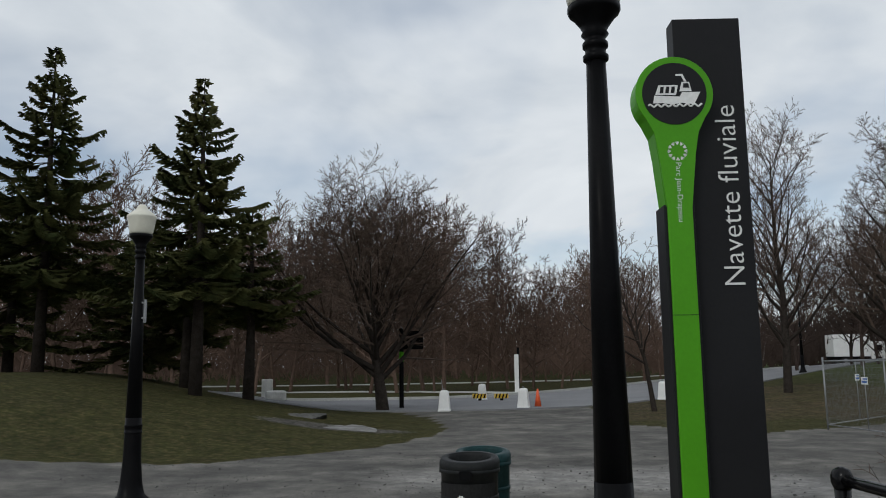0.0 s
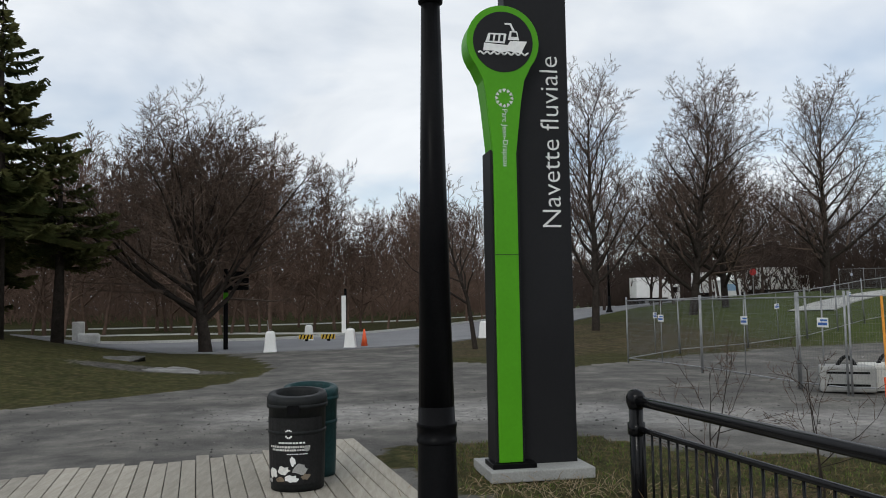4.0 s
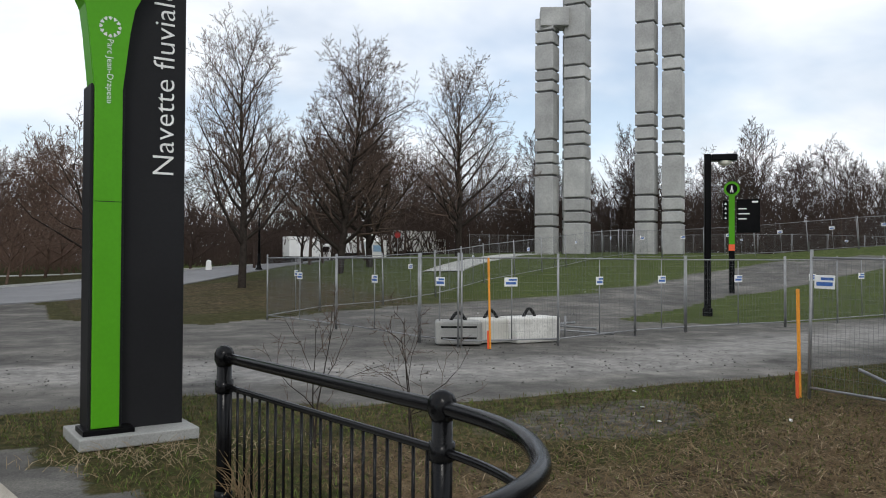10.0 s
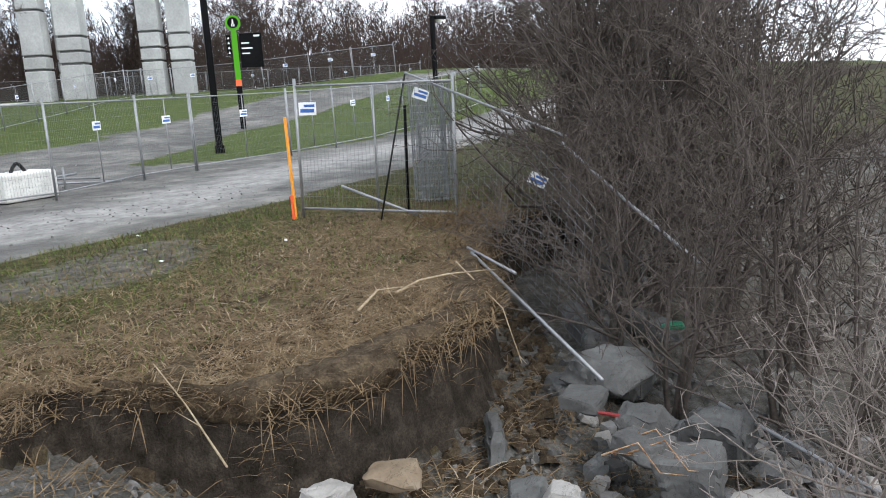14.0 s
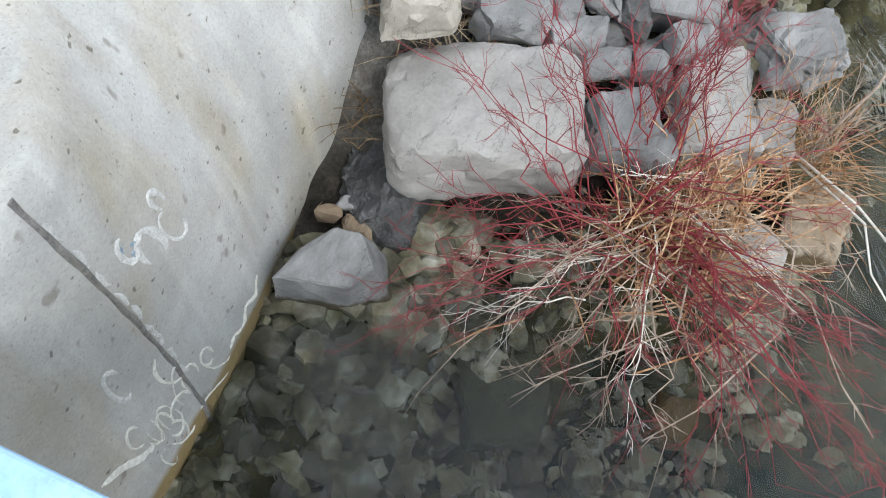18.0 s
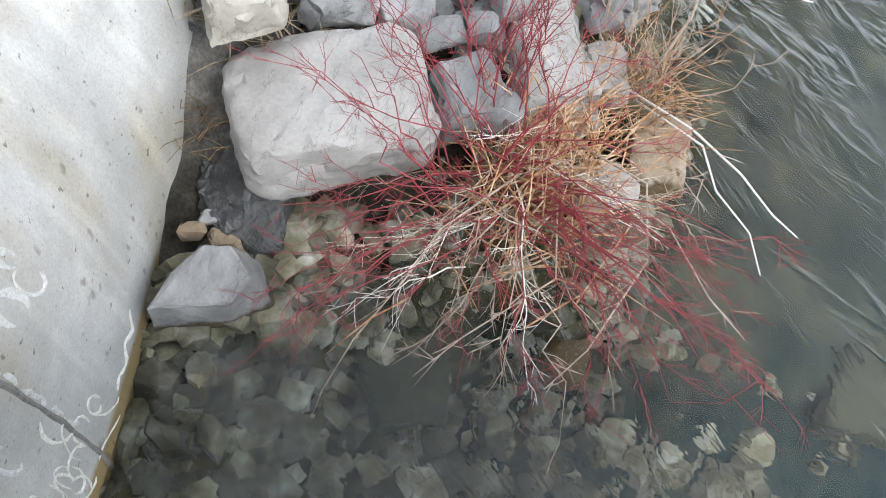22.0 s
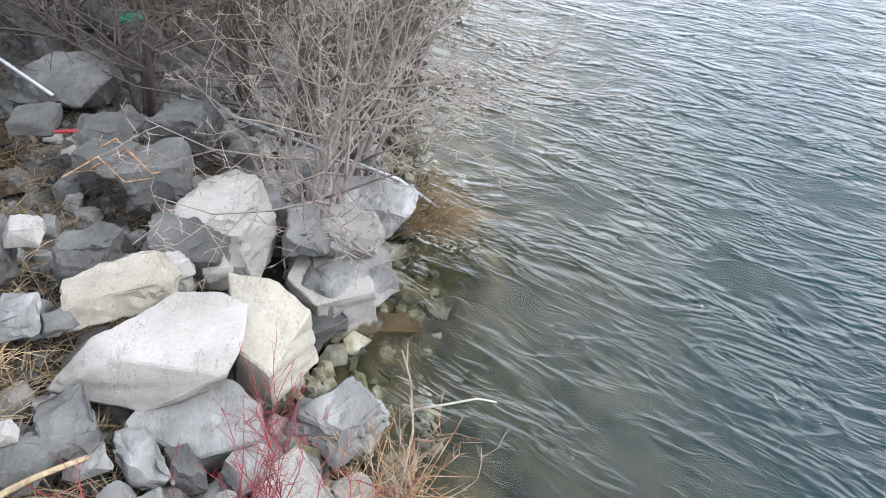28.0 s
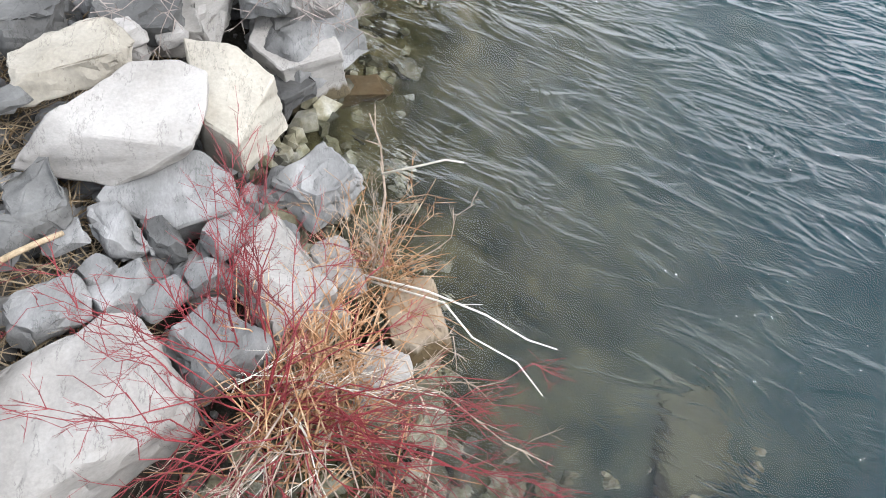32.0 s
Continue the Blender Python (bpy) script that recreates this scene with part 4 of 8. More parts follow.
part("joint_line", Shape().box(-0.012, 0.232, -0.0015, 0.004, 2.236, 2.242), M_DARKPANEL, sign)
boat = [
    [(-0.215, -0.10), (-0.20, -0.02), (0.05, -0.035), (0.075, 0.01), (0.255, 0.01), (0.19, -0.115), (0.06, -0.098), (-0.02, -0.115), (-0.12, -0.098)],
    [(-0.19, -0.012), (-0.155, 0.085), (0.035, 0.085), (0.035, 0.07), (0.015, -0.018)],
    [(0.05, 0.02), (0.075, 0.115), (0.15, 0.115), (0.17, 0.02)],
    [(0.10, 0.12), (0.075, 0.18), (0.02, 0.18), (0.02, 0.198), (0.088, 0.198), (0.125, 0.12)],
]
for k, q in enumerate(boat):
    part(("hull", "cabin", "wheelhouse", "mast")[k], Shape().prism([(PCX + x, PCZ + z) for x, z in q], -0.012, -0.006), M_WHITE, sign)
for k in range(3):
    x = -0.148 + 0.055 * k
    part("boat_window", Shape().prism([(PCX + x, PCZ + 0.002), (PCX + x + 0.035, PCZ + 0.002), (PCX + x + 0.045, PCZ + 0.068), (PCX + x + 0.012, PCZ + 0.068)], -0.016, -0.012), M_DARKPANEL, sign)
part("boat_window", Shape().prism([(PCX + 0.085, PCZ + 0.055), (PCX + 0.15, PCZ + 0.055), (PCX + 0.14, PCZ + 0.10), (PCX + 0.092, PCZ + 0.10)], -0.016, -0.012), M_DARKPANEL, sign)
part("wave", Shape().tube([(PCX - 0.265 + 0.53 * k / 48, -0.010, PCZ - 0.125 - 0.012 * abs(k / 24 - 1) * 0 + 0.013 * math.sin(k * 0.95)) for k in range(49)], 0.010, 5), M_WHITE, sign)
for k in range(12):
    a = 2 * math.pi * k / 12
    c = (PCX + 0.066 * math.cos(a), 3.85 + 0.066 * math.sin(a))
    tk = Shape()
    for da in (-0.5, 0.0, 0.5):
        tk.tube([(c[0], -0.004, c[1]), (c[0] + 0.032 * math.cos(a + da), -0.004, c[1] + 0.032 * math.sin(a + da))], 0.005, 4)
    part("emblem_figure", tk, M_WHITE, sign)
words("Parc Jean-Drapeau", 0.080, pose(PCX - 0.0, -0.002, 3.44, 90, 90, 0), M_WHITE, sign, "park_name", 0.002)
words("Navette fluviale", 0.295, pose(0.66, 0.155, 3.44, 90, -90, 0), M_WHITE, sign, "service_name", 0.004)

# ---- boulders of the bank ----
def rock_mesh(seed, sx, sy, sz, block=0.5, cuts=2):
    """A broken quarry stone: flat faces, sharp worn edges; a squareness over 0.9 gives a rounded block."""
    r = random.Random(seed)
    bm = bmesh.new()
    m = min(sx, sy, sz)
    if block >= 0.9:
        bmesh.ops.create_cube(bm, size=2.0)
        bmesh.ops.subdivide_edges(bm, edges=bm.edges[:], cuts=9, use_grid_fill=True)
        for v in bm.verts:
            p = 5.2
            v.co /= (abs(v.co.x) ** p + abs(v.co.y) ** p + abs(v.co.z) ** p) ** (1 / p)
    else:
        taper = r.uniform(0.70, 0.95)
        low = 1.0 - 0.45 * block
        for cx in (-1, 1):
            for cy in (-1, 1):
                for cz in (-1, 1):
                    k = taper if cz > 0 else 1.0
                    bm.verts.new((cx * r.uniform(1 - low * 0.62, 1) * k, cy * r.uniform(1 - low * 0.62, 1) * k, cz * r.uniform(1 - low * 0.45, 1)))
        for _ in range(5):
            a, z = r.uniform(0, 6.28), r.uniform(-0.6, 0.7)
            bm.verts.new((math.cos(a) * r.uniform(0.85, 1.05), math.sin(a) * r.uniform(0.85, 1.05), z))
        h = bmesh.ops.convex_hull(bm, input=bm.verts)
        bmesh.ops.delete(bm, geom=[g for g in h["geom_interior"] if isinstance(g, bmesh.types.BMVert)], context="VERTS")
        for _ in range(r.randint(2, 4)):
            n = Vector((r.gauss(0, 1), r.gauss(0, 1), r.gauss(0.25, 0.7))).normalized()
            far = max(v.co.dot(n) for v in bm.verts)
            cut = bmesh.ops.bisect_plane(bm, geom=bm.verts[:] + bm.edges[:] + bm.faces[:], plane_co=n * far * r.uniform(0.72, 0.92), plane_no=n, clear_outer=True)
            es = [e for e in cut["geom_cut"] if isinstance(e, bmesh.types.BMEdge)]
            if len(es) > 2:
                bmesh.ops.holes_fill(bm, edges=es, sides=0)
        bmesh.ops.dissolve_limit(bm, angle_limit=0.16, verts=bm.verts, edges=bm.edges)
    lo = [min(v.co[i] for v in bm.verts) for i in range(3)]
    hi = [max(v.co[i] for v in bm.verts) for i in range(3)]
    for v in bm.verts:
        v.co = Vector([((v.co[i] - lo[i]) / (hi[i] - lo[i]) - 0.5) * (sx, sy, sz)[i] for i in range(3)])
    if block < 0.9:
        bmesh.ops.bevel(bm, geom=list(bm.edges), offset=min(0.014, m * 0.05), segments=1, affect="EDGES", profile=0.6)
    bmesh.ops.triangulate(bm, faces=bm.faces)
    if cuts:
        for _ in range(cuts + (1 if m > 0.12 else 0)):
            es = [e for e in bm.edges if e.calc_length() > 0.045 + m * 0.03]
            bmesh.ops.subdivide_edges(bm, edges=es, cuts=1)
            bmesh.ops.triangulate(bm, faces=bm.faces)
        bm.normal_update()
        o = Vector((seed * 3.7, seed * 1.3, 0))
        k = min(m, 0.35)
        for v in bm.verts:
            n = noise.noise(v.co * (1.3 / k) + o) * k * 0.13 + (abs(noise.noise(v.co * (3.4 / k) + o)) - 0.25) * k * 0.13 + noise.noise(v.co * (9.0 / k) + o) * k * 0.05
            # bedding steps on the sides
            if abs(v.normal.z) < 0.75:
                strat = math.floor((v.co.z + 0.25 * v.co.x + 0.02 * noise.noise(v.co * 9 + o)) / 0.055)
                n += 0.018 * noise.noise(Vector((strat * 1.7, seed, 0.3)))
            v.co += v.normal * n * (0.75 if block >= 0.9 else 1.0)
    bmesh.ops.recalc_face_normals(bm, faces=bm.faces)
    for f in bm.faces:
        f.smooth = True
    for e in bm.edges:
        e.smooth = len(e.link_faces) == 2 and e.calc_face_angle(0) < 0.55
    me = bpy.data.meshes.new("boulder")
    bm.to_mesh(me)
    bm.free()
    return me


def boulder(x, y, z, sx, sy, sz, rz=0, rx=0, ry=0, material=None, label="grey limestone boulder on the bank", seed=0, block=0.5, cuts=2):
    """A stone whose middle is at x, y, z."""
    me = rock_mesh(seed, sx, sy, sz, block, cuts)
    me.materials.append(material or M_ROCK_GREY)
    ob = new("boulder", me)
    ob.matrix_world = pose(x, y, z, rx, ry, rz)
    return tagged(ob, label, "boulder", "riprap boulders")


# middle, size across, size in depth, height, turn, squareness, stone, label
BOULDERS = [
    (2.14, 1.04, -1.50, 0.93, 0.68, 0.43, -56, 0.95, M_ROCK_PALE, "large pale block-shaped limestone boulder with a smooth top"),
    (2.44, 1.58, -1.10, 0.40, 0.74, 0.24, -58, 0.85, M_ROCK_CREAM, "upright cream limestone block leaning by the concrete"),
    (2.84, 1.99, -0.77, 0.38, 1.02, 0.13, -25, 0.8, M_ROCK_DARK, "dark grey slab of rock lying on the earth bank"),
    (2.61, 2.23, -0.75, 0.42, 0.46, 0.16, -60, 0.6, M_ROCK_DARK, "grey-brown rock beside the concrete"),
    (3.77, 2.04, -0.83, 0.47, 0.47, 0.19, -60, 0.6, M_ROCK_PALE, "pale rounded limestone rock on the earth bank"),
    (3.73, 1.72, -0.92, 0.41, 0.32, 0.14, -60, 0.6, M_ROCK_GREY, "blue-grey angular rock on the bank"),
    (4.06, 1.21, -0.99, 0.71, 0.40, 0.17, -68, 0.85, M_ROCK_CREAM, "long cream limestone block"),
    (3.20, 0.99, -1.43, 0.21, 0.41, 0.19, -60, 0.6, M_ROCK_GREY, "narrow grey stone standing on edge"),
    (2.68, 1.22, -1.39, 0.42, 0.29, 0.16, -65, 0.6, M_ROCK_GREY, "blue-grey angular rock on the bank"),
    (2.82, 0.94, -1.48, 0.36, 0.24, 0.14, -55, 0.6, M_ROCK_GREY, "blue-grey angular rock on the bank"),
    (2.95, 1.47, -1.17, 0.38, 0.29, 0.11, -90, 0.7, M_ROCK_DARK, "grey slab of rock among dead stems"),
    (3.06, 1.19, -1.32, 0.23, 0.16, 0.09, -60, 0.6, M_ROCK_GREY, "small grey rock among the riprap"),
    (3.22, 1.32, -1.20, 0.32, 0.38, 0.18, -60, 0.5, M_ROCK_DARK, "grey rock with a sharp point"),
    (2.53, 0.47, -1.64, 0.47, 0.39, 0.29, -54, 0.85, M_ROCK_GREY, "grey speckled boulder with a white bloom"),
    (2.94, 0.17, -1.68, 0.44, 0.78, 0.20, -65, 0.75, M_ROCK_PALE, "pinkish limestone slab among red stems"),
    (3.01, -0.12, -1.70, 0.21, 0.36, 0.12, -70, 0.75, M_ROCK_PALE, "pinkish narrow stone among red stems"),
    (3.74, -0.01, -1.78, 0.51, 0.45, 0.24, -50, 0.6, M_ROCK_GREY, "grey limestone boulder at the water's edge"),
    (2.93, 0.55, -1.55, 0.21, 0.19, 0.11, -60, 0.6, M_ROCK_GREY, "small grey rock among the riprap"),
    (2.78, 0.74, -1.51, 0.29, 0.18, 0.08, -52, 0.7, M_ROCK_GREY, "flat blue-grey rock among the riprap"),
    (2.92, 1.04, -1.43, 0.18, 0.19, 0.12, -60, 0.6, M_ROCK_GREY, "small pale grey rock among the riprap"),
    (3.23, 0.45, -1.58, 0.29, 0.26, 0.14, -60, 0.5, M_ROCK_GREY, "grey angular rock among the riprap"),
    (3.19, 0.77, -1.52, 0.19, 0.36, 0.17, -60, 0.6, M_ROCK_DARK, "dark grey stone on edge"),
    (3.06, 1.53, -1.08, 0.17, 0.12, 0.06, -70, 0.7, M_ROCK_PALE, "small pale stone among the riprap"),
    (2.80, -0.51, -1.93, 0.32, 0.48, 0.18, -80, 0.75, M_ROCK_BROWN, "brown stained rock half in the water"),
    (2.45, -0.28, -1.86, 0.38, 0.25, 0.15, -60, 0.6, M_ROCK_PALE, "pale rock under the dry stems"),
    (5.01, 0.06, -1.66, 0.69, 0.66, 0.39, -50, 0.7, M_ROCK_GREY, "grey limestone boulder at the water's edge"),
    (5.66, 0.00, -1.54, 0.56, 0.60, 0.32, -60, 0.6, M_ROCK_PALE, "white-grey limestone boulder near the water"),
    (4.69, 0.97, -1.10, 0.47, 0.58, 0.24, -75, 0.6, M_ROCK_DARK, "dark grey rock with a split face"),
    (4.38, 1.45, -0.96, 0.44, 0.37, 0.26, -60, 0.35, M_ROCK_DARK, "dark rounded boulder on the bank"),
    (5.31, 0.79, -1.30, 0.64, 0.56, 0.23, -60, 0.6, M_ROCK_GREY, "grey angular boulder on the bank"),
    (4.32, 0.96, -1.05, 0.20, 0.22, 0.13, -60, 0.6, M_ROCK_PALE, "small pale stone among the riprap"),
    (4.39, 0.74, -1.14, 0.22, 0.15, 0.09, -60, 0.6, M_ROCK_PALE, "small pale stone among the riprap"),
    (2.85, 2.48, -0.65, 0.27, 0.25, 0.11, -60, 0.6, M_ROCK_GREY, "small grey stone on the earth"),
    (2.96, 2.56, -0.54, 0.26, 0.22, 0.09, -60, 0.6, M_ROCK_PALE, "small pale stone on the earth"),
    (3.76, 1.46, -0.98, 0.20, 0.18, 0.08, -60, 0.6, M_ROCK_DARK, "small dark stone on the bank"),
    (4.60, 0.18, -1.80, 0.34, 0.26, 0.13, -52, 0.7, M_ROCK_DARK, "layered dark rock at the waterline"),
    (1.80, 1.36, -1.88, 0.50, 0.66, 0.36, -85, 0.5, M_ROCK_WET, "wet dark speckled boulder in the gap beside the wall"),
    (1.44, 1.47, -1.78, 0.14, 0.10, 0.08, -71, 0.4, M_ROCK_BROWN, "small brown stone in the gap"),
    (1.47, 1.33, -1.83, 0.16, 0.10, 0.08, -71, 0.4, M_ROCK_BROWN, "small brown stone in the gap"),
    (1.53, 1.43, -1.78, 0.10, 0.08, 0.06, -71, 0.4, M_ROCK_GREY, "small pale stone in the gap"),
    (5.13, 0.02, -1.37, 0.69, 0.48, 0.28, -108, 0.6, M_ROCK_PALE, "pinkish limestone boulder under the bare shrub"),
    (5.58, -0.14, -1.48, 0.75, 0.53, 0.30, -103, 0.7, M_ROCK_GREY, "grey limestone boulder at the waterline"),
    (5.02, 0.76, -1.27, 0.62, 0.66, 0.63, -93, 0.6, M_ROCK_PALE, "tall pale limestone boulder on the bank"),
    # this stone and the next take the dark rock as painted shade
    (5.31, 1.26, -0.93, 0.50, 0.59, 0.30, -83, 0.6, M_ROCK_DARK, "grey angular boulder on the bank"),
    (5.26, 1.58, -0.81, 0.43, 0.40, 0.15, -108, 0.7, M_ROCK_DARK, "grey slab of rock on the bank"),
    (4.52, 0.94, -1.12, 0.54, 0.38, 0.17, -98, 0.5, M_ROCK_DARK, "dark grey boulder on the bank"),
    (3.72, 0.06, -1.85, 0.59, 0.41, 0.23, -93, 0.5, M_ROCK_GREY, "weathered grey boulder at the waterline"),
    (4.33, 1.01, -1.16, 0.32, 0.25, 0.15, -93, 0.6, M_ROCK_PALE, "small pale boulder on the bank"),
    (4.83, -0.27, -2.05, 0.50, 0.32, 0.12, -93, 0.6, M_ROCK_BROWN, "brown slab under the shallow water"),
    # dark rock here stands for the shade under the shrub
    (6.20, 1.27, -1.02, 0.57, 0.62, 0.29, -93, 0.6, M_ROCK_DARK, "grey boulder under the shrub"),
    (6.45, 2.20, -0.74, 0.66, 0.70, 0.21, -103, 0.7, M_ROCK_DARK, "large dark slab under the fallen fence"),
    (5.66, 2.14, -0.70, 0.34, 0.36, 0.12, -93, 0.7, M_ROCK_DARK, "dark slab of rock on the bank"),
    (5.59, 1.65, -0.75, 0.39, 0.34, 0.12, -93, 0.6, M_ROCK_DARK, "dark grey rock on the bank"),
    (5.04, 0.26, -1.30, 0.34, 0.47, 0.23, -93, 0.6, M_ROCK_GREY, "grey boulder at the foot of the shrub"),
    (6.30, -0.35, -1.86, 0.48, 0.44, 0.25, -93, 0.5, M_ROCK_DARK, "dark boulder at the waterline"),
    (3.95, 1.75, -1.06, 0.31, 0.32, 0.15, -93, 0.6, M_ROCK_GREY, "grey angular rock among the riprap"),
    (3.78, 1.52, -1.03, 0.20, 0.16, 0.08, -93, 0.6, M_ROCK_GREY, "small grey rock among the riprap"),
    (4.38, 1.78, -0.80, 0.22, 0.22, 0.12, -93, 0.6, M_ROCK_PALE, "small pale stone among the riprap"),
    (4.42, 2.05, -0.96, 0.30, 0.43, 0.27, -69, 0.6, M_ROCK_DARK, "dark grey standing stone on the bank"),
    (3.50, 2.86, -0.61, 0.25, 0.30, 0.15, -89, 0.6, M_ROCK_PALE, "pale broken stone on the earth"),
    (3.97, 2.73, -0.65, 0.35, 0.32, 0.12, -59, 0.5, M_ROCK_BROWN, "brown flat stone under the eroded turf"),
    (5.07, 2.60, -0.85, 0.14, 0.62, 0.23, -59, 0.8, M_ROCK_DARK, "narrow grey stone standing upright"),
    (8.47, 3.12, -1.11, 0.62, 2.08, 0.49, -59, 0.6, M_ROCK_DARK, "dark boulder under the fallen fence"),
    (7.12, 2.35, -1.09, 0.64, 0.96, 0.21, -79, 0.7, M_ROCK_DARK, "dark slab under the fallen fence"),
    (10.83, 3.58, -0.93, 0.67, 2.05, 0.54, -59, 0.5, M_ROCK_DARK, "dark boulder in the brush"),
    # a paler stone, darkened by its material for the shade of the brush
    (8.74, 2.69, -1.00, 0.34, 1.44, 0.23, -39, 0.6, M_ROCK_DARK, "narrow boulder in the brush, coloured dark for the shade there"),
    (6.42, 2.55, -0.98, 0.49, 0.59, 0.18, -59, 0.6, M_ROCK_DARK, "dark rock under the fallen fence"),
    (3.04, 2.55, -0.64, 0.24, 0.21, 0.09, -69, 0.6, M_ROCK_GREY, "grey stone on the earth"),
    (6.64, 0.38, -1.73, 0.44, 0.81, 0.30, -59, 0.6, M_ROCK_GREY, "grey boulder by the water in the brush"),
    (5.88, 0.63, -1.60, 0.50, 0.46, 0.25, -59, 0.6, M_ROCK_PALE, "pale boulder by the water in the brush"),
]
for k, (x, y, z, sx, sy, sz, rz, blk, stone, lab) in enumerate(BOULDERS):
    boulder(x, y, z, sx, sy, sz, rz, material=stone, label=lab, seed=k + 11, block=blk, cuts=2 if max(sx, sy) > 0.25 else 1)

# ---- bare trees ----
def grow(seed, height, trunk_r, spread=0.5, first=0.22, limbs=14, kids=(7, 6, 4), up=0.5, sides=(7, 4, 3, 3), twig_r=0.006, stems=1, droop=0.0, lean=(0, 0), reach=0.48, blades=9, even=0.0, crook=0.22):
    """Trunk and limbs, and twigs, of one leafless tree; returns two shapes."""
    r = random.Random(seed)
    wood, fine = Shape(), Shape()

    def branch(p, d, length, rad, level):
        if level >= blades:
            d = (d + Vector((r.gauss(0, 0.10), r.gauss(0, 0.10), up * 0.22 + r.gauss(0, 0.10)))).normalized()
            e, nrm = p + d * length, d.orthogonal()
            nrm.rotate(Matrix.Rotation(r.uniform(0, 6.28), 3, d))
            nrm = nrm.normalized() * twig_r
            i = len(fine.v)
            fine.v += [tuple(p + nrm), tuple(p - nrm), tuple(e)]
            fine.f.append((i, i + 1, i + 2))
            if level <= len(kids):
                for k in range(kids[level - 1]):
                    a = 0.2 + 0.8 * (k + r.random() * 0.8) / kids[level - 1]
                    side = d.orthogonal().normalized()
                    side.rotate(Matrix.Rotation(k * 2.4 + r.uniform(-0.5, 0.5), 3, d))
                    branch(p.lerp(e, min(0.97, a)), (d + side * 0.62).normalized(), length * 0.5 * (1.1 - 0.5 * a) * r.uniform(0.8, 1.2), rad * 0.6, level + 1)
            return
        n = 5 if level == 0 else (4 if level == 1 else (3 if level == 2 else (2 if level < len(kids) + 1 else 1)))
        pts, rs = [p.copy()], [rad]
        for k in range(n):
            j = 0.08 if level == 0 else crook
            d = (d + Vector((r.gauss(0, j), r.gauss(0, j), r.gauss(0, j) + (up * 0.22 if level > 0 else 0.05) - droop * level * 0.06))).normalized()
            p = p + d * (length / n)
            pts.append(p.copy())
            rs.append(max(twig_r * 0.6, rad * (1 - (k + 1) / n * (0.86 if level else 0.90))))
        (wood if level < 2 else fine).tube(pts, rs, sides[min(level, len(sides) - 1)], caps=False)
        if level >= len(kids) + 1:
            return
        if level == 0:
            m, lo = limbs, first
        else:
            m, lo = kids[level - 1], 0.18
        for k in range(m):
            a = lo + (1 - lo) * (k + r.random() * 0.8) / m
            a = min(0.98, a)
            i = min(n - 1, int(a * n))
            q = pts[i].lerp(pts[i + 1], a * n - i)
            dd = (pts[i + 1] - pts[i]).normalized()
            side = dd.orthogonal().normalized()
            side.rotate(Matrix.Rotation(k * 2.4 + r.uniform(-0.5, 0.5), 3, dd))
            open_ = spread * (1.15 - (0.45 + 0.4 * even) * a if level == 0 else 0.9) + r.uniform(-0.1, 0.1)
            nd = (dd * (1 - open_ * 0.55) + side * open_).normalized()
            ln = length * (reach * (1.15 - (0.75 - 0.45 * even) * a) + 0.08 if level == 0 else 0.46 * (1.1 - 0.5 * a)) * r.uniform(0.8, 1.2)
            rr = max(twig_r, (rs[i] * 0.55 if level == 0 else rs[i] * 0.6))
            branch(q, nd, ln, rr, level + 1)

    for s in range(stems):
        a = 2 * math.pi * s / max(1, stems) + r.random()
        off = Vector((math.cos(a), math.sin(a), 0)) * (0.0 if stems == 1 else trunk_r * 1.6)
        d = Vector((lean[0] + off.x * (0.0 if stems == 1 else 1.1 * spread), lean[1] + off.y * (0.0 if stems == 1 else 1.1 * spread), 1)).normalized()
        branch(off - Vector((0, 0, 0.15)), d, height * (1.0 if stems == 1 else r.uniform(0.85, 1.0)), trunk_r, 0)
    return wood, fine


def bare_tree(meshes, x, y, turn, scale, label, group="", twigs=None, name="bare_tree", cat="tree"):
    t = thing(name, pose(x, y, ground_z(x, y, False) - 0.03, 0, 0, turn), label, cat, group)
    t.scale = (scale, scale, scale)
    part("trunk", meshes[0], None, t)
    part("twig_crown", meshes[1], None, t)
    return t


def tree_meshes(name, bark, twig, **kw):
    w, f = grow(**kw)
    a, b = w.mesh(name + "_trunk", True), f.mesh(name + "_twigs")
    a.materials.append(bark)
    b.materials.append(twig)
    return a, b


TREE_ROUND = tree_meshes("round_tree", M_BARK, M_TWIG, seed=3, height=5.0, trunk_r=0.24, spread=0.78, first=0.26, limbs=30, kids=(9, 8, 7, 2), up=0.5, twig_r=0.011, reach=0.95, blades=3, even=1.0, crook=0.10)
TREE_OVAL = tree_meshes("oval_tree", M_BARK, M_TWIG, seed=8, height=10.8, trunk_r=0.20, spread=0.70, first=0.15, limbs=30, kids=(8, 7, 6, 2), up=0.6, twig_r=0.010, reach=0.35, blades=3, crook=0.10)
TREE_WIDE = tree_meshes("wide_tree", M_BARK, M_TWIG, seed=21, height=10.2, trunk_r=0.23, spread=0.78, first=0.13, limbs=32, kids=(8, 7, 7, 2), up=0.5, twig_r=0.010, reach=0.43, blades=3, crook=0.10)
TREE_SMALL = tree_meshes("small_tree", M_BARK, M_TWIG, seed=30, height=5.5, trunk_r=0.11, spread=0.7, first=0.3, limbs=14, kids=(6, 5, 3), up=0.5, twig_r=0.010, reach=0.55, lean=(-0.12, 0))
bare_tree(TREE_ROUND, -8.3, 32.6, 0, 1.05, "bushy round-crowned bare tree with dense brown twigs").scale = (1.24, 1.24, 1.0)
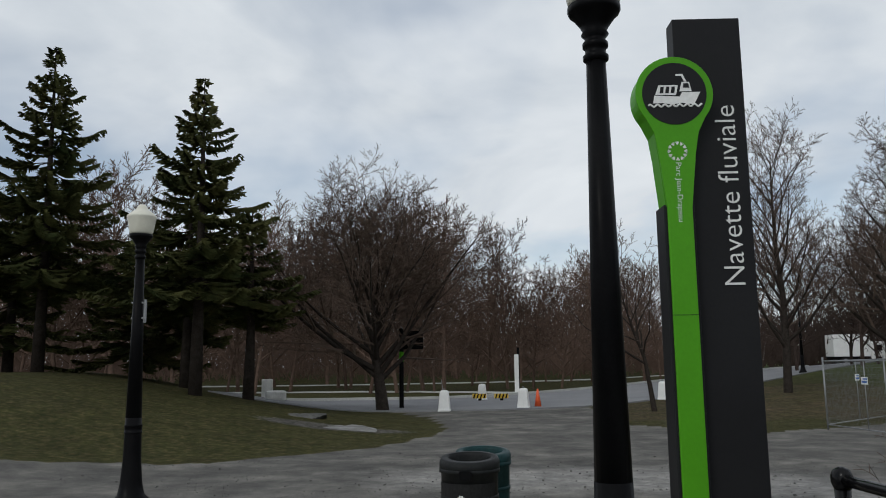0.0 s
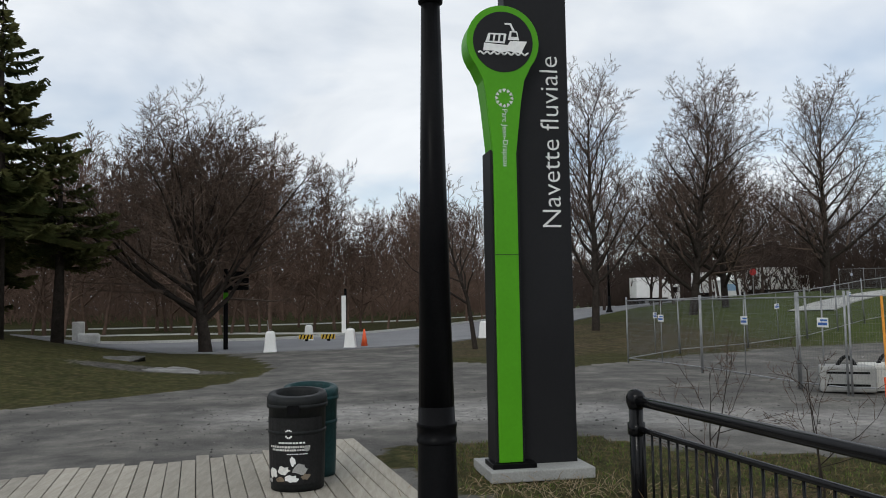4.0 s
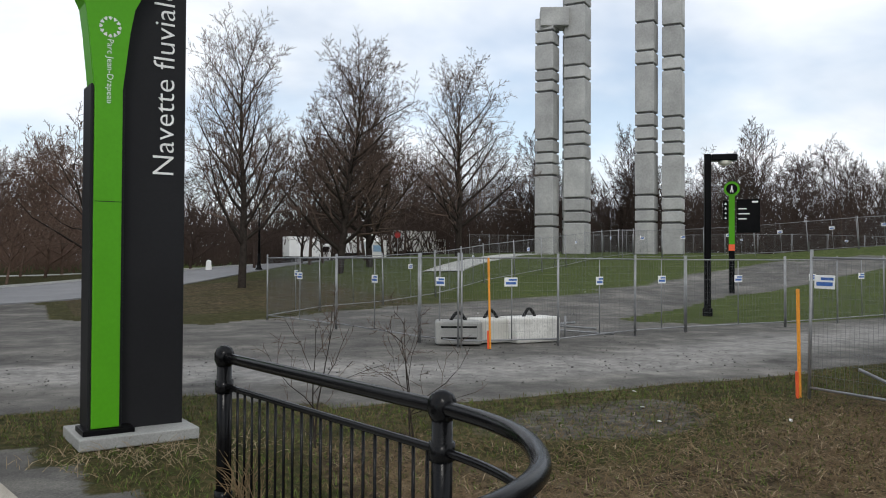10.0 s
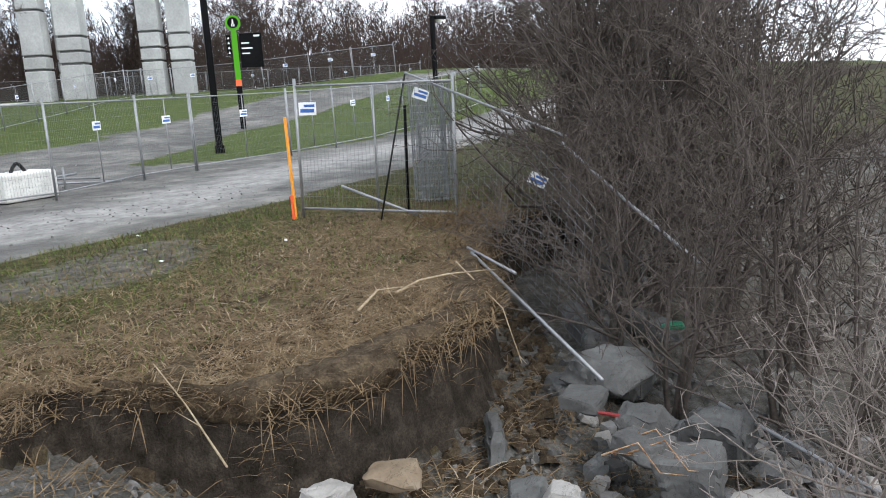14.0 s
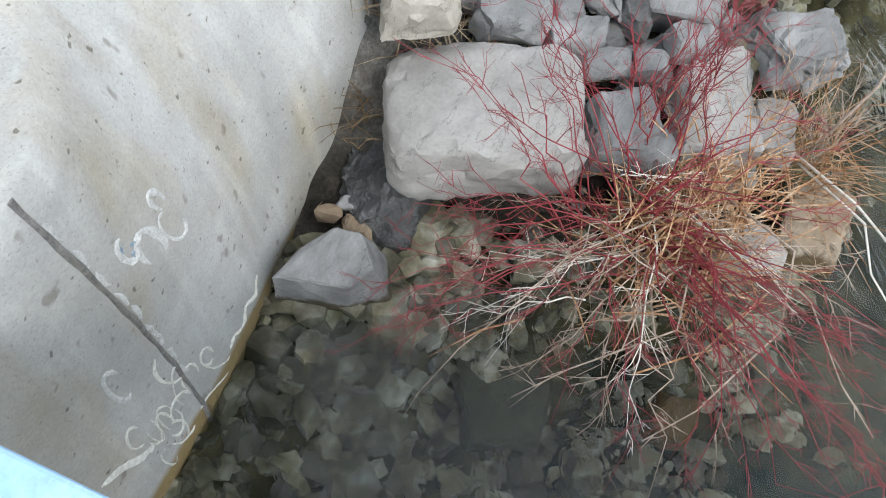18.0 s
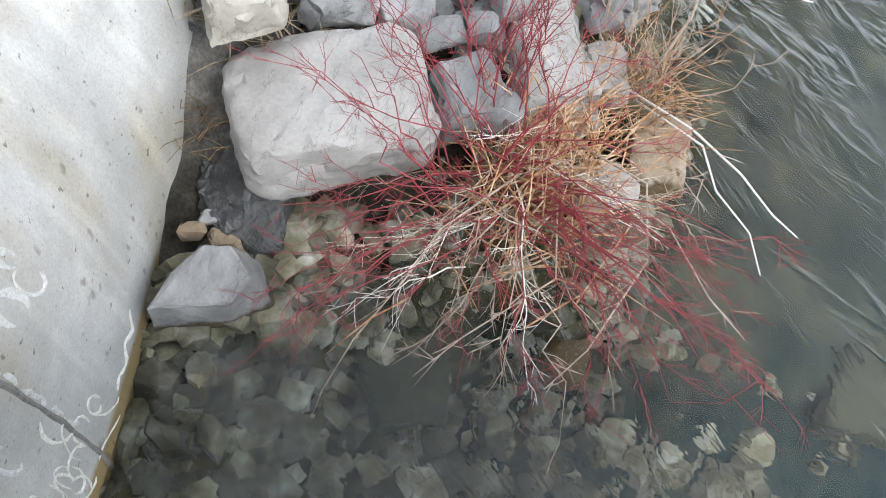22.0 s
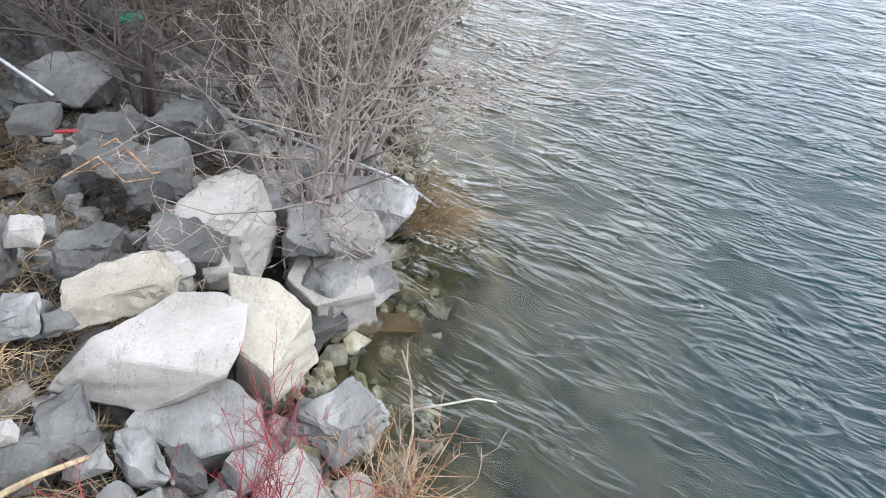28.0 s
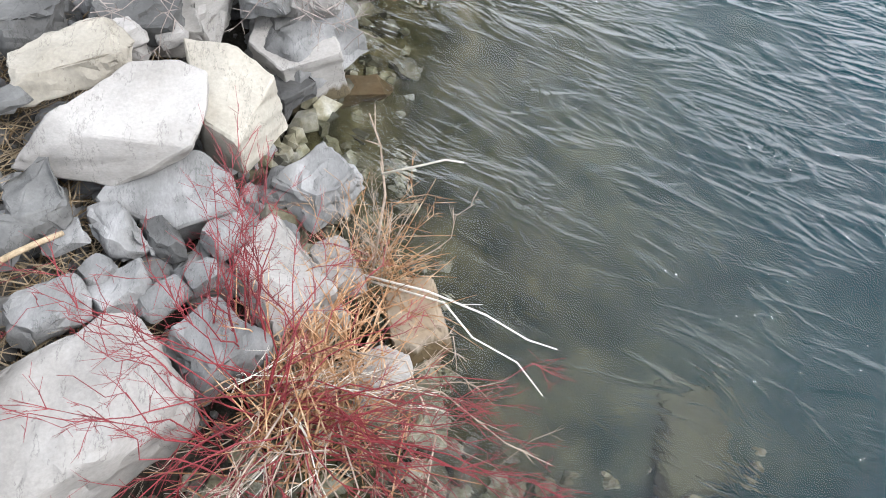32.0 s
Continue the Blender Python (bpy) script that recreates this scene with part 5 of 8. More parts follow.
bare_tree(TREE_OVAL, 8.9, 39.5, 40, 1.04, "tall bare oval tree on the grass beside the road", "roadside bare trees")
bare_tree(TREE_WIDE, 15.6, 44.5, 100, 1.10, "tall bare spreading tree behind the wire fence", "roadside bare trees")
bare_tree(TREE_WIDE, 18.9, 48.0, 200, 1.0, "tall bare oval tree behind the wire fence", "roadside bare trees")
bare_tree(TREE_WIDE, 29.5, 56.0, 10, 1.22, "tall bare spreading tree on the lawn before the towers", "roadside bare trees")
bare_tree(TREE_SMALL, 2.3, 31.8, 0, 1.0, "small leaning bare tree on the grass island")

# ---- spruces ----
def spruce(x, y, height, width, seed, label, bare=0.19):
    r = random.Random(seed)
    t = thing("spruce", pose(x, y, ground_z(x, y, False) - 0.05), label, "spruce tree", "spruces on the mound")
    part("trunk", Shape().tube([(0, 0, 0), (0.05, 0, height * 0.4), (0, 0.03, height * 0.98)], [0.24, 0.15, 0.02], 8), M_BARK, t, smooth=True)
    wood, leaf = Shape(), Shape()
    z = height * bare
    while z < height * 0.985:
        a = (z / height - bare) / (1 - bare)
        reach = width * 0.5 * (1 - a) ** 1.35 * (0.8 + 0.2 * min(1, a * 6)) * r.uniform(0.8, 1.15)
        m = 7 if a < 0.85 else 4
        for k in range(m):
            if r.random() < 0.08 + 0.30 * a:
                continue
            an = 2 * math.pi * (k + r.random()) / m
            ln = reach * r.uniform(0.45, 1.2) + 0.15
            d = Vector((math.cos(an), math.sin(an), 0))
            tilt = 0.42 * a - 0.20 * (1 - a)
            pts = [Vector((0, 0, z)) + d * ln * u + Vector((0, 0, ln * (tilt * u - 0.16 * math.sin(u * 2.4) + 0.14 * u * u))) for u in (0, 0.35, 0.7, 1.0)]
            wood.tube(pts, [0.03 * (1 - a) + 0.01, 0.02, 0.012, 0.005], 3, caps=False)
            cnt = int(10 + ln * (44 if a < 0.6 else 28))
            for j in range(cnt):
                u = (j + r.random()) / cnt
                u = 0.12 + 0.16 * a + (0.88 - 0.16 * a) * u
                i = min(2, int(u * 3))
                p = pts[i].lerp(pts[i + 1], u * 3 - i)
                sd = Vector((-d.y, d.x, 0)) * r.choice((-1, 1))
                w = (0.10 + 0.22 * ln * (1 - u)) * r.uniform(0.6, 1.3) + 0.05
                q = p + (sd * w + d * w * 0.7) + Vector((0, 0, r.uniform(-0.30, 0.05) * (0.4 + w)))
                b = len(leaf.v)
                nrm = (q - p).cross(Vector((0, 0, 1))).normalized() * (0.045 + 0.03 * r.random())
                dn = Vector((0, 0, -0.05 - 0.05 * r.random()))
                leaf.v += [tuple(p + nrm), tuple(p - nrm), tuple(q), tuple(p.lerp(q, 0.55) + dn)]
                leaf.f += [(b, b + 1, b + 2), (b, b + 3, b + 2)]
        z += 0.20 + 0.36 * (1 - a) * r.uniform(0.5, 1.3)
    part("limb_frame", wood, M_BARK, t)
    part("needle_crown", leaf, M_NEEDLE, t, "dark green needles")
    return t


spruce(-20.4, 27.8, 13.0, 10.5, 1, "tall ragged dark green spruce on the mound", 0.28)
spruce(-12.9, 25.4, 10.9, 8.6, 2, "ragged dark green spruce with a thin top on the mound", 0.36)
spruce(-24.5, 31.5, 9.0, 10.0, 3, "shorter dark green spruce on the mound")
spruce(-17.0, 33.0, 7.0, 8.0, 4, "broad dark green spruce behind the mound", 0.36)
spruce(-15.3, 29.4, 8.8, 9.0, 5, "broad dark green spruce between the tall ones", 0.38)
spruce(-20.0, 34.0, 7.0, 8.0, 6, "dark green spruce with drooping lower limbs")
spruce(-12.4, 28.6, 7.3, 6.2, 7, "low olive green spruce with drooping boughs", 0.44)


# ---- concrete towers ----
def tower(x, y, w, h, turn, seed, joints, label):
    t = thing("concrete_tower", pose(x, y, ground_z(x, y, False) - 0.1, 0, 0, turn), label, "sculpture", "concrete towers")
    z0 = 0.0
    for z1 in joints + [h]:
        part("block", bevelled(Shape().box(-w / 2, w / 2, -w / 2, w / 2, z0 + 0.09, z1 - 0.09), "block", 0.05, 1), M_TOWER, t)
        z0 = z1
    # inner core; its dark colour paints the shade between the blocks
    part("core", Shape().box(-w / 2 + 0.16, w / 2 - 0.16, -w / 2 + 0.16, w / 2 - 0.16, 0, h - 0.2), M_TOWERSHADE, t)
    return t


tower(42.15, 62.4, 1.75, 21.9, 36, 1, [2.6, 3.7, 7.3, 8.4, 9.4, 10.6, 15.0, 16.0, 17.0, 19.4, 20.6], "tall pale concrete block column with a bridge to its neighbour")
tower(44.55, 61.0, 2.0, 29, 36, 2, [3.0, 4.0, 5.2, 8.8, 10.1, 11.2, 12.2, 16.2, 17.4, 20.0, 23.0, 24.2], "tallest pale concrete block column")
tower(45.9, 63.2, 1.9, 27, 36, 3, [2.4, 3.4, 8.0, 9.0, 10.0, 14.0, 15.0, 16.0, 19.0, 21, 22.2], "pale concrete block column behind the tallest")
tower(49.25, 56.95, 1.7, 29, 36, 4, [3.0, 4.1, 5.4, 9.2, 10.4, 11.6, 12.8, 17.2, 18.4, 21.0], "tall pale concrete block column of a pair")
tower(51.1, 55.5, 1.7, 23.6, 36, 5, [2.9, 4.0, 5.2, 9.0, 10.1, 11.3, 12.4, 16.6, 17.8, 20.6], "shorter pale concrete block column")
bridge = thing("concrete_bridge", pose(43.2, 61.6, ground_z(42.2, 62.3, False) + 20.9, 0, 0, -31), "concrete beam joining two of the block columns", "sculpture")
part("beam", bevelled(Shape().box(-2.0, 0.6, -1.0, 1.0, 0, 1.7), "beam", 0.05, 1), M_TOWER, bridge)

# ---- far woods: single trees and the thicket under them ----
FAR = [tree_meshes("far_tree", M_TWIGFAR, M_TWIGFAR, seed=sd, height=h, trunk_r=tr, spread=sp, first=fi, limbs=lm, kids=(7, 6, 7), crook=0.12, up=u, twig_r=0.020, sides=(5, 3, 3, 3), reach=rc, blades=3)
       for sd, h, tr, sp, fi, lm, u, rc in ((41, 10, 0.16, 0.74, 0.15, 18, 0.6, 0.50), (52, 9, 0.14, 0.85, 0.12, 18, 0.5, 0.58), (63, 11, 0.13, 0.62, 0.2, 20, 0.7, 0.42))]
M_TWIGDARK = mat("dark_far_twigs", [(0.040, 0.030, 0.026), (0.075, 0.054, 0.045)], 0.12, 0.95, 0.0, 3, contrast=0.3, rnd=0.25, spec=0.05)
DUSK = []
for a_, b_ in FAR:
    pair = (a_.copy(), b_.copy())
    for me in pair:
        me.materials.clear()
        me.materials.append(M_TWIGDARK)
    DUSK.append(pair)
rw = random.Random(77)
for k in range(170):
    b = radians(-42 + 112 * (k + rw.random()) / 170)
    near = 55 if b < radians(20) else 92
    d = near + (rw.random() ** 1.3) * 50
    x, y = d * math.sin(b), d * math.cos(b)
    on_road = abs(x - lerp(y, [(30, -11), (39, -5), (45, 0), (53, 6), (68, 16), (88, 28), (120, 50)])) < 7.5
    if on_road:
        continue
    bare_tree((FAR if b < radians(7) else DUSK)[k % 3], x, y, rw.uniform(0, 360), rw.uniform(0.8, 1.2) * (0.55 + 0.0042 * d) * (1.32 if b < radians(-8) else 1.0), "bare brown tree of the far woods", "far woods")


def thicket(name, label, seed, count, b0, b1, d0, d1, h0, h1, width, material):
    """Understorey of the woods: crossing stems and twigs, too many to count."""
    r = random.Random(seed)
    s = Shape()
    for _ in range(count):
        b, d = radians(r.uniform(b0, b1)), r.uniform(d0, d1)
        x, y = d * math.sin(b), d * math.cos(b)
        z0 = ground_z(x, y, False)
        h = r.uniform(h0, h1) * (0.7 + 0.5 * noise.noise(Vector((b * 14, d * 0.05, seed))))
        z = z0 + max(0, h) * r.random() ** 1.2
        ln = r.uniform(0.8, 2.6)
        tilt = r.gauss(0, 0.55)
        ax, ay = math.cos(b), -math.sin(b)
        w = width * r.uniform(0.5, 1.4)
        ex, ez = math.sin(tilt) * ln, abs(math.cos(tilt)) * ln
        i = len(s.v)
        s.v += [(x, y, z), (x + ax * w, y + ay * w, z), (x + ax * ex, y + ay * ex, z + ez)]
        s.f.append((i, i + 1, i + 2))
    return tagged(part(name, s, material, None), label, "thicket", kind="stuff")


thicket("thicket", "brown leafless thicket under the far woods", 5, 28000, -46, 8, 84, 125, 5.0, 10.5, 0.13, M_TWIGFAR)
thicket("thicket", "dark brown thicket behind the roadside trees", 9, 16000, 7, 27, 99, 122, 5.0, 10.0, 0.12, M_TWIGDARK)
for k, (x, y, sc) in enumerate(((14.5, 60, 0.8), (19, 63, 0.85), (22.5, 58, 0.8), (25, 66, 0.9), (29, 70, 0.9), (17, 70, 0.9), (33, 74, 0.95), (12.5, 76, 0.9))):
    bare_tree(DUSK[k % 3], x, y, 47 * k, sc, "dark bare tree standing behind the roadside trees", "roadside bare trees")
thicket("thicket", "dark leafless thicket behind the towers", 6, 32000, 20, 75, 92, 135, 5.0, 11.0, 0.13, M_TWIGDARK)


# ---- road, path kerbs ----
def strip(name, line, width, material, lift, label, cat):
    s = Shape()
    pts = fine_line(line, 10)
    for i, p in enumerate(pts):
        d = (pts[min(i + 1, len(pts) - 1)] - pts[max(i - 1, 0)]).normalized()
        nrm = Vector((-d.y, d.x, 0))
        for k in range(7):
            q = p + nrm * width * (k / 6 - 0.5)
            s.v.append((q.x, q.y, ground_z(q.x, q.y, False) + lift))
        for k in (0, 6):
            q = p + nrm * width * (k / 6 - 0.5)
            s.v.append((q.x, q.y, ground_z(q.x, q.y, False) - 0.3))
    for i in range(len(pts) - 1):
        for k in range(6):
            s.f.append((i * 9 + k, i * 9 + k + 1, (i + 1) * 9 + k + 1, (i + 1) * 9 + k))
        s.f.append((i * 9 + 7, i * 9, (i + 1) * 9, (i + 1) * 9 + 7))
        s.f.append((i * 9 + 6, i * 9 + 8, (i + 1) * 9 + 8, (i + 1) * 9 + 6))
    return tagged(part(name, s, material, None), label, cat, kind="structure")


ROAD = [(-16, 35.5), (-11.5, 36.6), (-5, 38.5), (0, 44.5), (6, 53), (16, 68), (28, 88), (50, 120)]
strip("road", ROAD, 11.0, M_ASPH, 0.05, "pale grey asphalt road bending past the woods", "road")
strip("kerb", [(-16, 41.3), (-11.5, 42.4), (-7.6, 43.5), (-4.6, 47.6), (1.4, 56.2), (11.4, 71.2), (23.4, 91.2)], 0.25, M_KERB, 0.18, "pale concrete kerb along the road", "kerb")
strip("footpath", [(-40, 58), (-25, 57), (-15, 57), (-8, 54.5), (-4, 52)], 2.0, M_KERB, 0.05, "pale path through the far lawn", "path")
strip("footpath", [(-60, 66), (-30, 70), (0, 80), (20, 95)], 1.6, M_KERB, 0.05, "pale path along the woods", "path")
strip("footpath", [(39, 58.5), (31, 51), (24, 44.5), (20, 40)], 2.2, M_KERB, 0.06, "white gravel path up to the towers", "path")

# ---- barriers, cone and posts where the yard meets the road ----
BARRIER = bevelled(Shape().lathe([(0.36, 0), (0.36, 0.05), (0.33, 0.1), (0.25, 0.72), (0.22, 0.80), (0.12, 0.83)], 4), "body", 0.03)


def barrier(x, y, turn, stake=False, label="white plastic road barrier standing on the gravel"):
    t = thing("road_barrier", pose(x, y, ground_z(x, y, False), 0, 0, turn), label, "barrier", "white road barriers")
    part("body", BARRIER, M_WHITE, t)
    part("lifting_eye", Shape().tube([(-0.05, 0, 0.82), (-0.03, 0, 0.89), (0.03, 0, 0.89), (0.05, 0, 0.82)], 0.012, 6), M_GALV, t)
    if stake:
        part("stake", Shape().tube([(-0.08, 0, 0.8), (-0.14, 0, 1.25)], 0.015, 5), M_GALV, t)
    return t


barrier(-5.75, 32.3, 50, True, "white plastic road barrier with a bent stake")
barrier(-5.4, 42.2, 45)
barrier(-2.75, 34.2, 40)
barrier(3.35, 39.3, 40)
barrier(12.4, 66.5, 40)
cone = thing("traffic_cone", pose(-2.2, 35.0, ground_z(-2.2, 35, False)), "orange traffic cone beside a white barrier", "traffic cone")
part("base", bevelled(Shape().box(-0.19, 0.19, -0.19, 0.19, 0, 0.04), "base", 0.01), M_CONE, cone)
part("cone_body", Shape().tube([(0, 0, 0.04), (0, 0, 0.78)], [0.15, 0.03], 14), M_CONE, cone, smooth=True)
cone2 = copy_thing(cone, pose(8.2, 59.5, ground_z(8.2, 59.5, False)))
cone2["label"] = "orange traffic cone standing beside the road"
gp = thing("gate_post", pose(-4.4, 53.0, ground_z(-4.4, 53, False)), "white gate post with a dark post behind", "post")
part("white_post", bevelled(Shape().box(-0.14, 0.14, -0.08, 0.08, 0, 2.45), "white_post", 0.02), M_WHITE, gp)
part("dark_post", Shape().tube([(0.1, 0.2, 0), (0.1, 0.2, 2.9)], 0.08, 8), M_BLACK, gp)
arm = thing("barrier_arm", pose(-5.3, 41.0, ground_z(-5.3, 41, False)), "low yellow and black striped barrier boards", "barrier")
for k in range(2):
    bd = part("board", Shape().box(-0.45 + k * 1.1, 0.25 + k * 1.1, -0.02, 0.02, 0.15, 0.38), M_YELLOW, arm)
    for j in range(4):
        x = -0.42 + k * 1.1 + j * 0.17
        part("stripe", Shape().prism([(x, 0.15), (x + 0.07, 0.15), (x + 0.14, 0.38), (x + 0.07, 0.38)], -0.024, -0.02), M_BLACK, bd)
    part("foot", Shape().box(-0.15 + k * 1.1, 0.0 + k * 1.1, -0.15, 0.15, 0, 0.15), M_BLACK, arm)
dk = thing("sign_post", pose(-7.9, 34.2, ground_z(-7.9, 34.2, False)), "black direction sign with a green band by the tree", "sign")
part("post", Shape().tube([(0, 0, 0), (0, 0, 3.4)], 0.10, 8), M_BLACK, dk)
part("green_band", Shape().tube([(0, 0, 2.0), (0, 0, 2.4)], 0.104, 8), M_GREEN, dk)
for k in range(3):
    part("arm_board", Shape().box(0.1, 0.95, -0.03, 0.03, 2.5 + k * 0.28, 2.72 + k * 0.28), M_BLACK, dk)
for x, y, w, lab in ((-13.6, 34.5, 0.9, "white sack lying under the trees"), (-14.8, 36.5, 0.5, "small grey box sign under the trees")):
    bg = part("sack" if w > 0.6 else "box_sign", bevelled(Shape().box(-w / 2, w / 2, -0.3, 0.3, 0, 0.45 if w > 0.6 else 0.9), "sack", 0.12 if w > 0.6 else 0.03, 3), M_DIRTYWHITE, None)
    bg.matrix_world = pose(x, y, ground_z(x, y, False), 0, 0, 20)
    tagged(bg, lab, "sack" if w > 0.6 else "box")
hr = boulder(-7.1, 22.3, 0.06, 2.4, 1.3, 0.2, 10, material=M_ROCK_GREY, label="flat grey bedrock showing through the lawn", seed=301, block=0.3)
hr2 = boulder(-8.9, 24.3, 0.28, 1.6, 0.9, 0.22, 20, material=M_ROCK_DARK, label="low dark bedrock patch in the lawn", seed=302, block=0.3)


# ---- vehicles and sheds in the far car park ----
def truck(x, y, turn, length, height, label):
    z = ground_z(x, y, False)
    t = thing("box_truck", pose(x, y, z, 0, 0, turn), label, "truck")
    part("box", bevelled(Shape().box(-length / 2, length / 2 - 1.6, -1.15, 1.15, 0.9, height), "box", 0.06), M_WHITE, t)
    cab = part("cab", bevelled(Shape().box(length / 2 - 1.55, length / 2, -1.1, 1.1, 0.55, 2.5), "cab", 0.2, 3), M_WHITE, t)
    part("windscreen", Shape().box(length / 2 - 0.2, length / 2 + 0.02, -0.9, 0.9, 1.5, 2.2), M_BLACK, cab)
    part("side_window", Shape().box(length / 2 - 1.2, length / 2 - 0.4, -1.12, 1.12, 1.5, 2.15), M_BLACK, cab)
    part("skirt", Shape().box(-length / 2, length / 2 - 1.6, -1.0, 1.0, 0.5, 0.9), M_BLACK, t)
    for wx in (-length / 2 + 1.2, length / 2 - 0.8):
        for wy in (-1.0, 1.0):
            w = part("wheel", Shape().tube([(wx, wy - 0.14, 0.45), (wx, wy + 0.14, 0.45)], 0.45, 14), M_RUBBER, t)
            part("rim", Shape().tube([(wx, wy - 0.145, 0.45), (wx, wy + 0.145, 0.45)], 0.24, 10), M_GALV, w)
    return t


truck(29.6, 95.5, 5, 5.5, 3.3, "white box truck parked beyond the trees")
truck(37.5, 92.0, 12, 9.0, 3.2, "long white trailer truck in the far car park")
truck(42.3, 90.2, 10, 6.5, 3.4, "white box truck parked by the woods")
shed = thing("tent_booth", pose(34.0, 84.5, ground_z(34, 84.5, False)), "small white booth with a pointed roof", "booth")
part("wall", Shape().box(-1, 1, -1, 1, 0, 1.9), M_WHITE, shed)
part("roof", Shape().lathe([(1.6, 1.9), (0.05, 2.9)], 4), M_WHITE, shed)
part("sign_board", Shape().box(-0.6, 0.6, -1.06, -1.02, 0.8, 1.5), M_SCREEN, shed)
stop = thing("stop_sign", pose(34.8, 80.0, ground_z(34.8, 80, False)), "red octagonal road sign on a post", "road sign")
part("post", Shape().tube([(0, 0, 0), (0, 0, 2.6)], 0.04, 6), M_GALV, stop)
part("plate", Shape().prism([(0.38 * math.cos(math.pi / 8 + k * math.pi / 4), 2.4 + 0.38 * math.sin(math.pi / 8 + k * math.pi / 4)) for k in range(8)], -0.05, -0.03), M_REDINK, stop)
globe_lamp(13.6, 55.0, ground_z(13.6, 55, False), 4.3)

# ---- temporary wire fences ----
def wire(s, p0, p1, r):
    """One straight wire, three-sided."""
    s.tube([p0, p1], r, 3, caps=False)


def panel_meshes(w, h):
    up = Shape().tube([(0, 0, 0.0), (0, 0, h + 0.08)], 0.021, 8)
    up2 = Shape().tube([(w - 0.05, 0, 0.0), (w - 0.05, 0, h + 0.08)], 0.021, 8)
    low = Shape().tube([(0, 0, 0.14), (w - 0.05, 0, 0.14)], 0.017, 6)
    high = Shape().tube([(0, 0, h - 0.02), (w - 0.05, 0, h - 0.02)], 0.017, 6)
    mid = Shape().tube([(w / 2, 0, 0.14), (w / 2, 0, h - 0.02)], 0.013, 6)
    m = Shape()
    n = int(w / 0.055)
    for k in range(1, n):
        wire(m, (k * w / n, 0, 0.14), (k * w / n, 0, h - 0.02), 0.0017)
    for k in range(1, 10):
        z = 0.14 + (h - 0.16) * k / 10
        wire(m, (0, 0, z), (w - 0.05, 0, z), 0.0017)
    out = []
    for nm, s in (("upright", up), ("upright", up2), ("bottom_rail", low), ("top_rail", high), ("brace", mid), ("wire_mesh", m)):
        me = s.mesh(nm, True)
        me.materials.append(M_MESH if nm == "wire_mesh" else M_GALV)
        out.append(me)
    return out


PANEL_CACHE = {}
TAG = bevelled(Shape().box(-0.14, 0.14, -0.012, -0.004, -0.09, 0.09), "tag_plate", 0.003, 1)
TAG.materials.append(M_WHITE)
BARS = [Shape().box(-0.11, 0.11, -0.015, -0.012, -0.05, 0.0).mesh("print_bar"), Shape().box(-0.05, 0.12, -0.015, -0.012, 0.025, 0.06).mesh("print_bar")]
for b_ in BARS:
    b_.materials.append(M_BLUEINK)


def fence_tag(parent, x, z, big=1.0, tilt=0):
    t = part("notice", TAG, None, parent, "white notice with blue print")
    t.matrix_local = pose(x, 0, z, 0, tilt, 0) @ Matrix.Diagonal((big, 1, big, 1))
    for b in BARS:
        part("print_bar", b, None, t)


def fence_panel(x0, y0, x1, y1, h=1.80, tag=True, label="galvanised wire mesh fence panel", lift=0.0, group="temporary fence panels"):
    w = math.hypot(x1 - x0, y1 - y0)
    key = (round(w, 1), h)
    if key not in PANEL_CACHE:
        PANEL_CACHE[key] = panel_meshes(key[0], h)
    z0, z1 = ground_z(x0, y0, False), ground_z(x1, y1, False)
    t = thing("wire_fence", pose(x0, y0, z0 + lift, 0, -math.degrees(math.atan2(z1 - z0, w)), math.degrees(math.atan2(y1 - y0, x1 - x0))), label, "wire fence", group)
    for nm, me in zip(("upright", "upright", "bottom_rail", "top_rail", "brace", "wire_mesh"), PANEL_CACHE[key]):
        part(nm, me, None, t)
    if tag:
        fence_tag(t, w * 0.5, 1.30)
    return t


def fence_line(pts, width=2.9, tag_every=1, **kw):
    """Panels end to end along a line of points."""
    k = 0
    for (ax, ay), (bx, by) in zip(pts, pts[1:]):
        d = math.hypot(bx - ax, by - ay)
        n = max(1, round(d / width))
        for i in range(n):
            fence_panel(ax + (bx - ax) * i / n, ay + (by - ay) * i / n, ax + (bx - ax) * (i + 1) / n, ay + (by - ay) * (i + 1) / n, tag=k % tag_every == 0, **kw)
            k += 1


fence_line([(5.9, 23.1), (6.72, 19.5), (7.15, 15.5), (7.48, 14.3), (9.5, 13.9), (12.4, 14.95), (14.2, 15.2), (17.8, 15.3), (22.3, 15.6), (28.1, 16.9), (34, 17.6)], label="galvanised wire mesh fence panel at the edge of the gravel")
fence_line([(5.9, 23.1), (8.5, 26.2), (11.2, 27.2), (14.2, 29.0), (18.7, 33.0), (26.5, 37.4), (31.9, 41.1), (40.0, 46.2)], tag_every=2, label="galvanised wire mesh fence panel along the lawn")
fence_line([(33.0, 40.5), (36.0, 36.5), (39.5, 32.0), (42.5, 27.8)], tag_every=1, label="galvanised wire mesh fence panel across the path")
fence_line([(36, 66), (42, 69), (50, 64), (58, 56), (64, 46), (62, 38)], width=3.2, tag_every=3, label="galvanised wire mesh fence panel behind the towers")

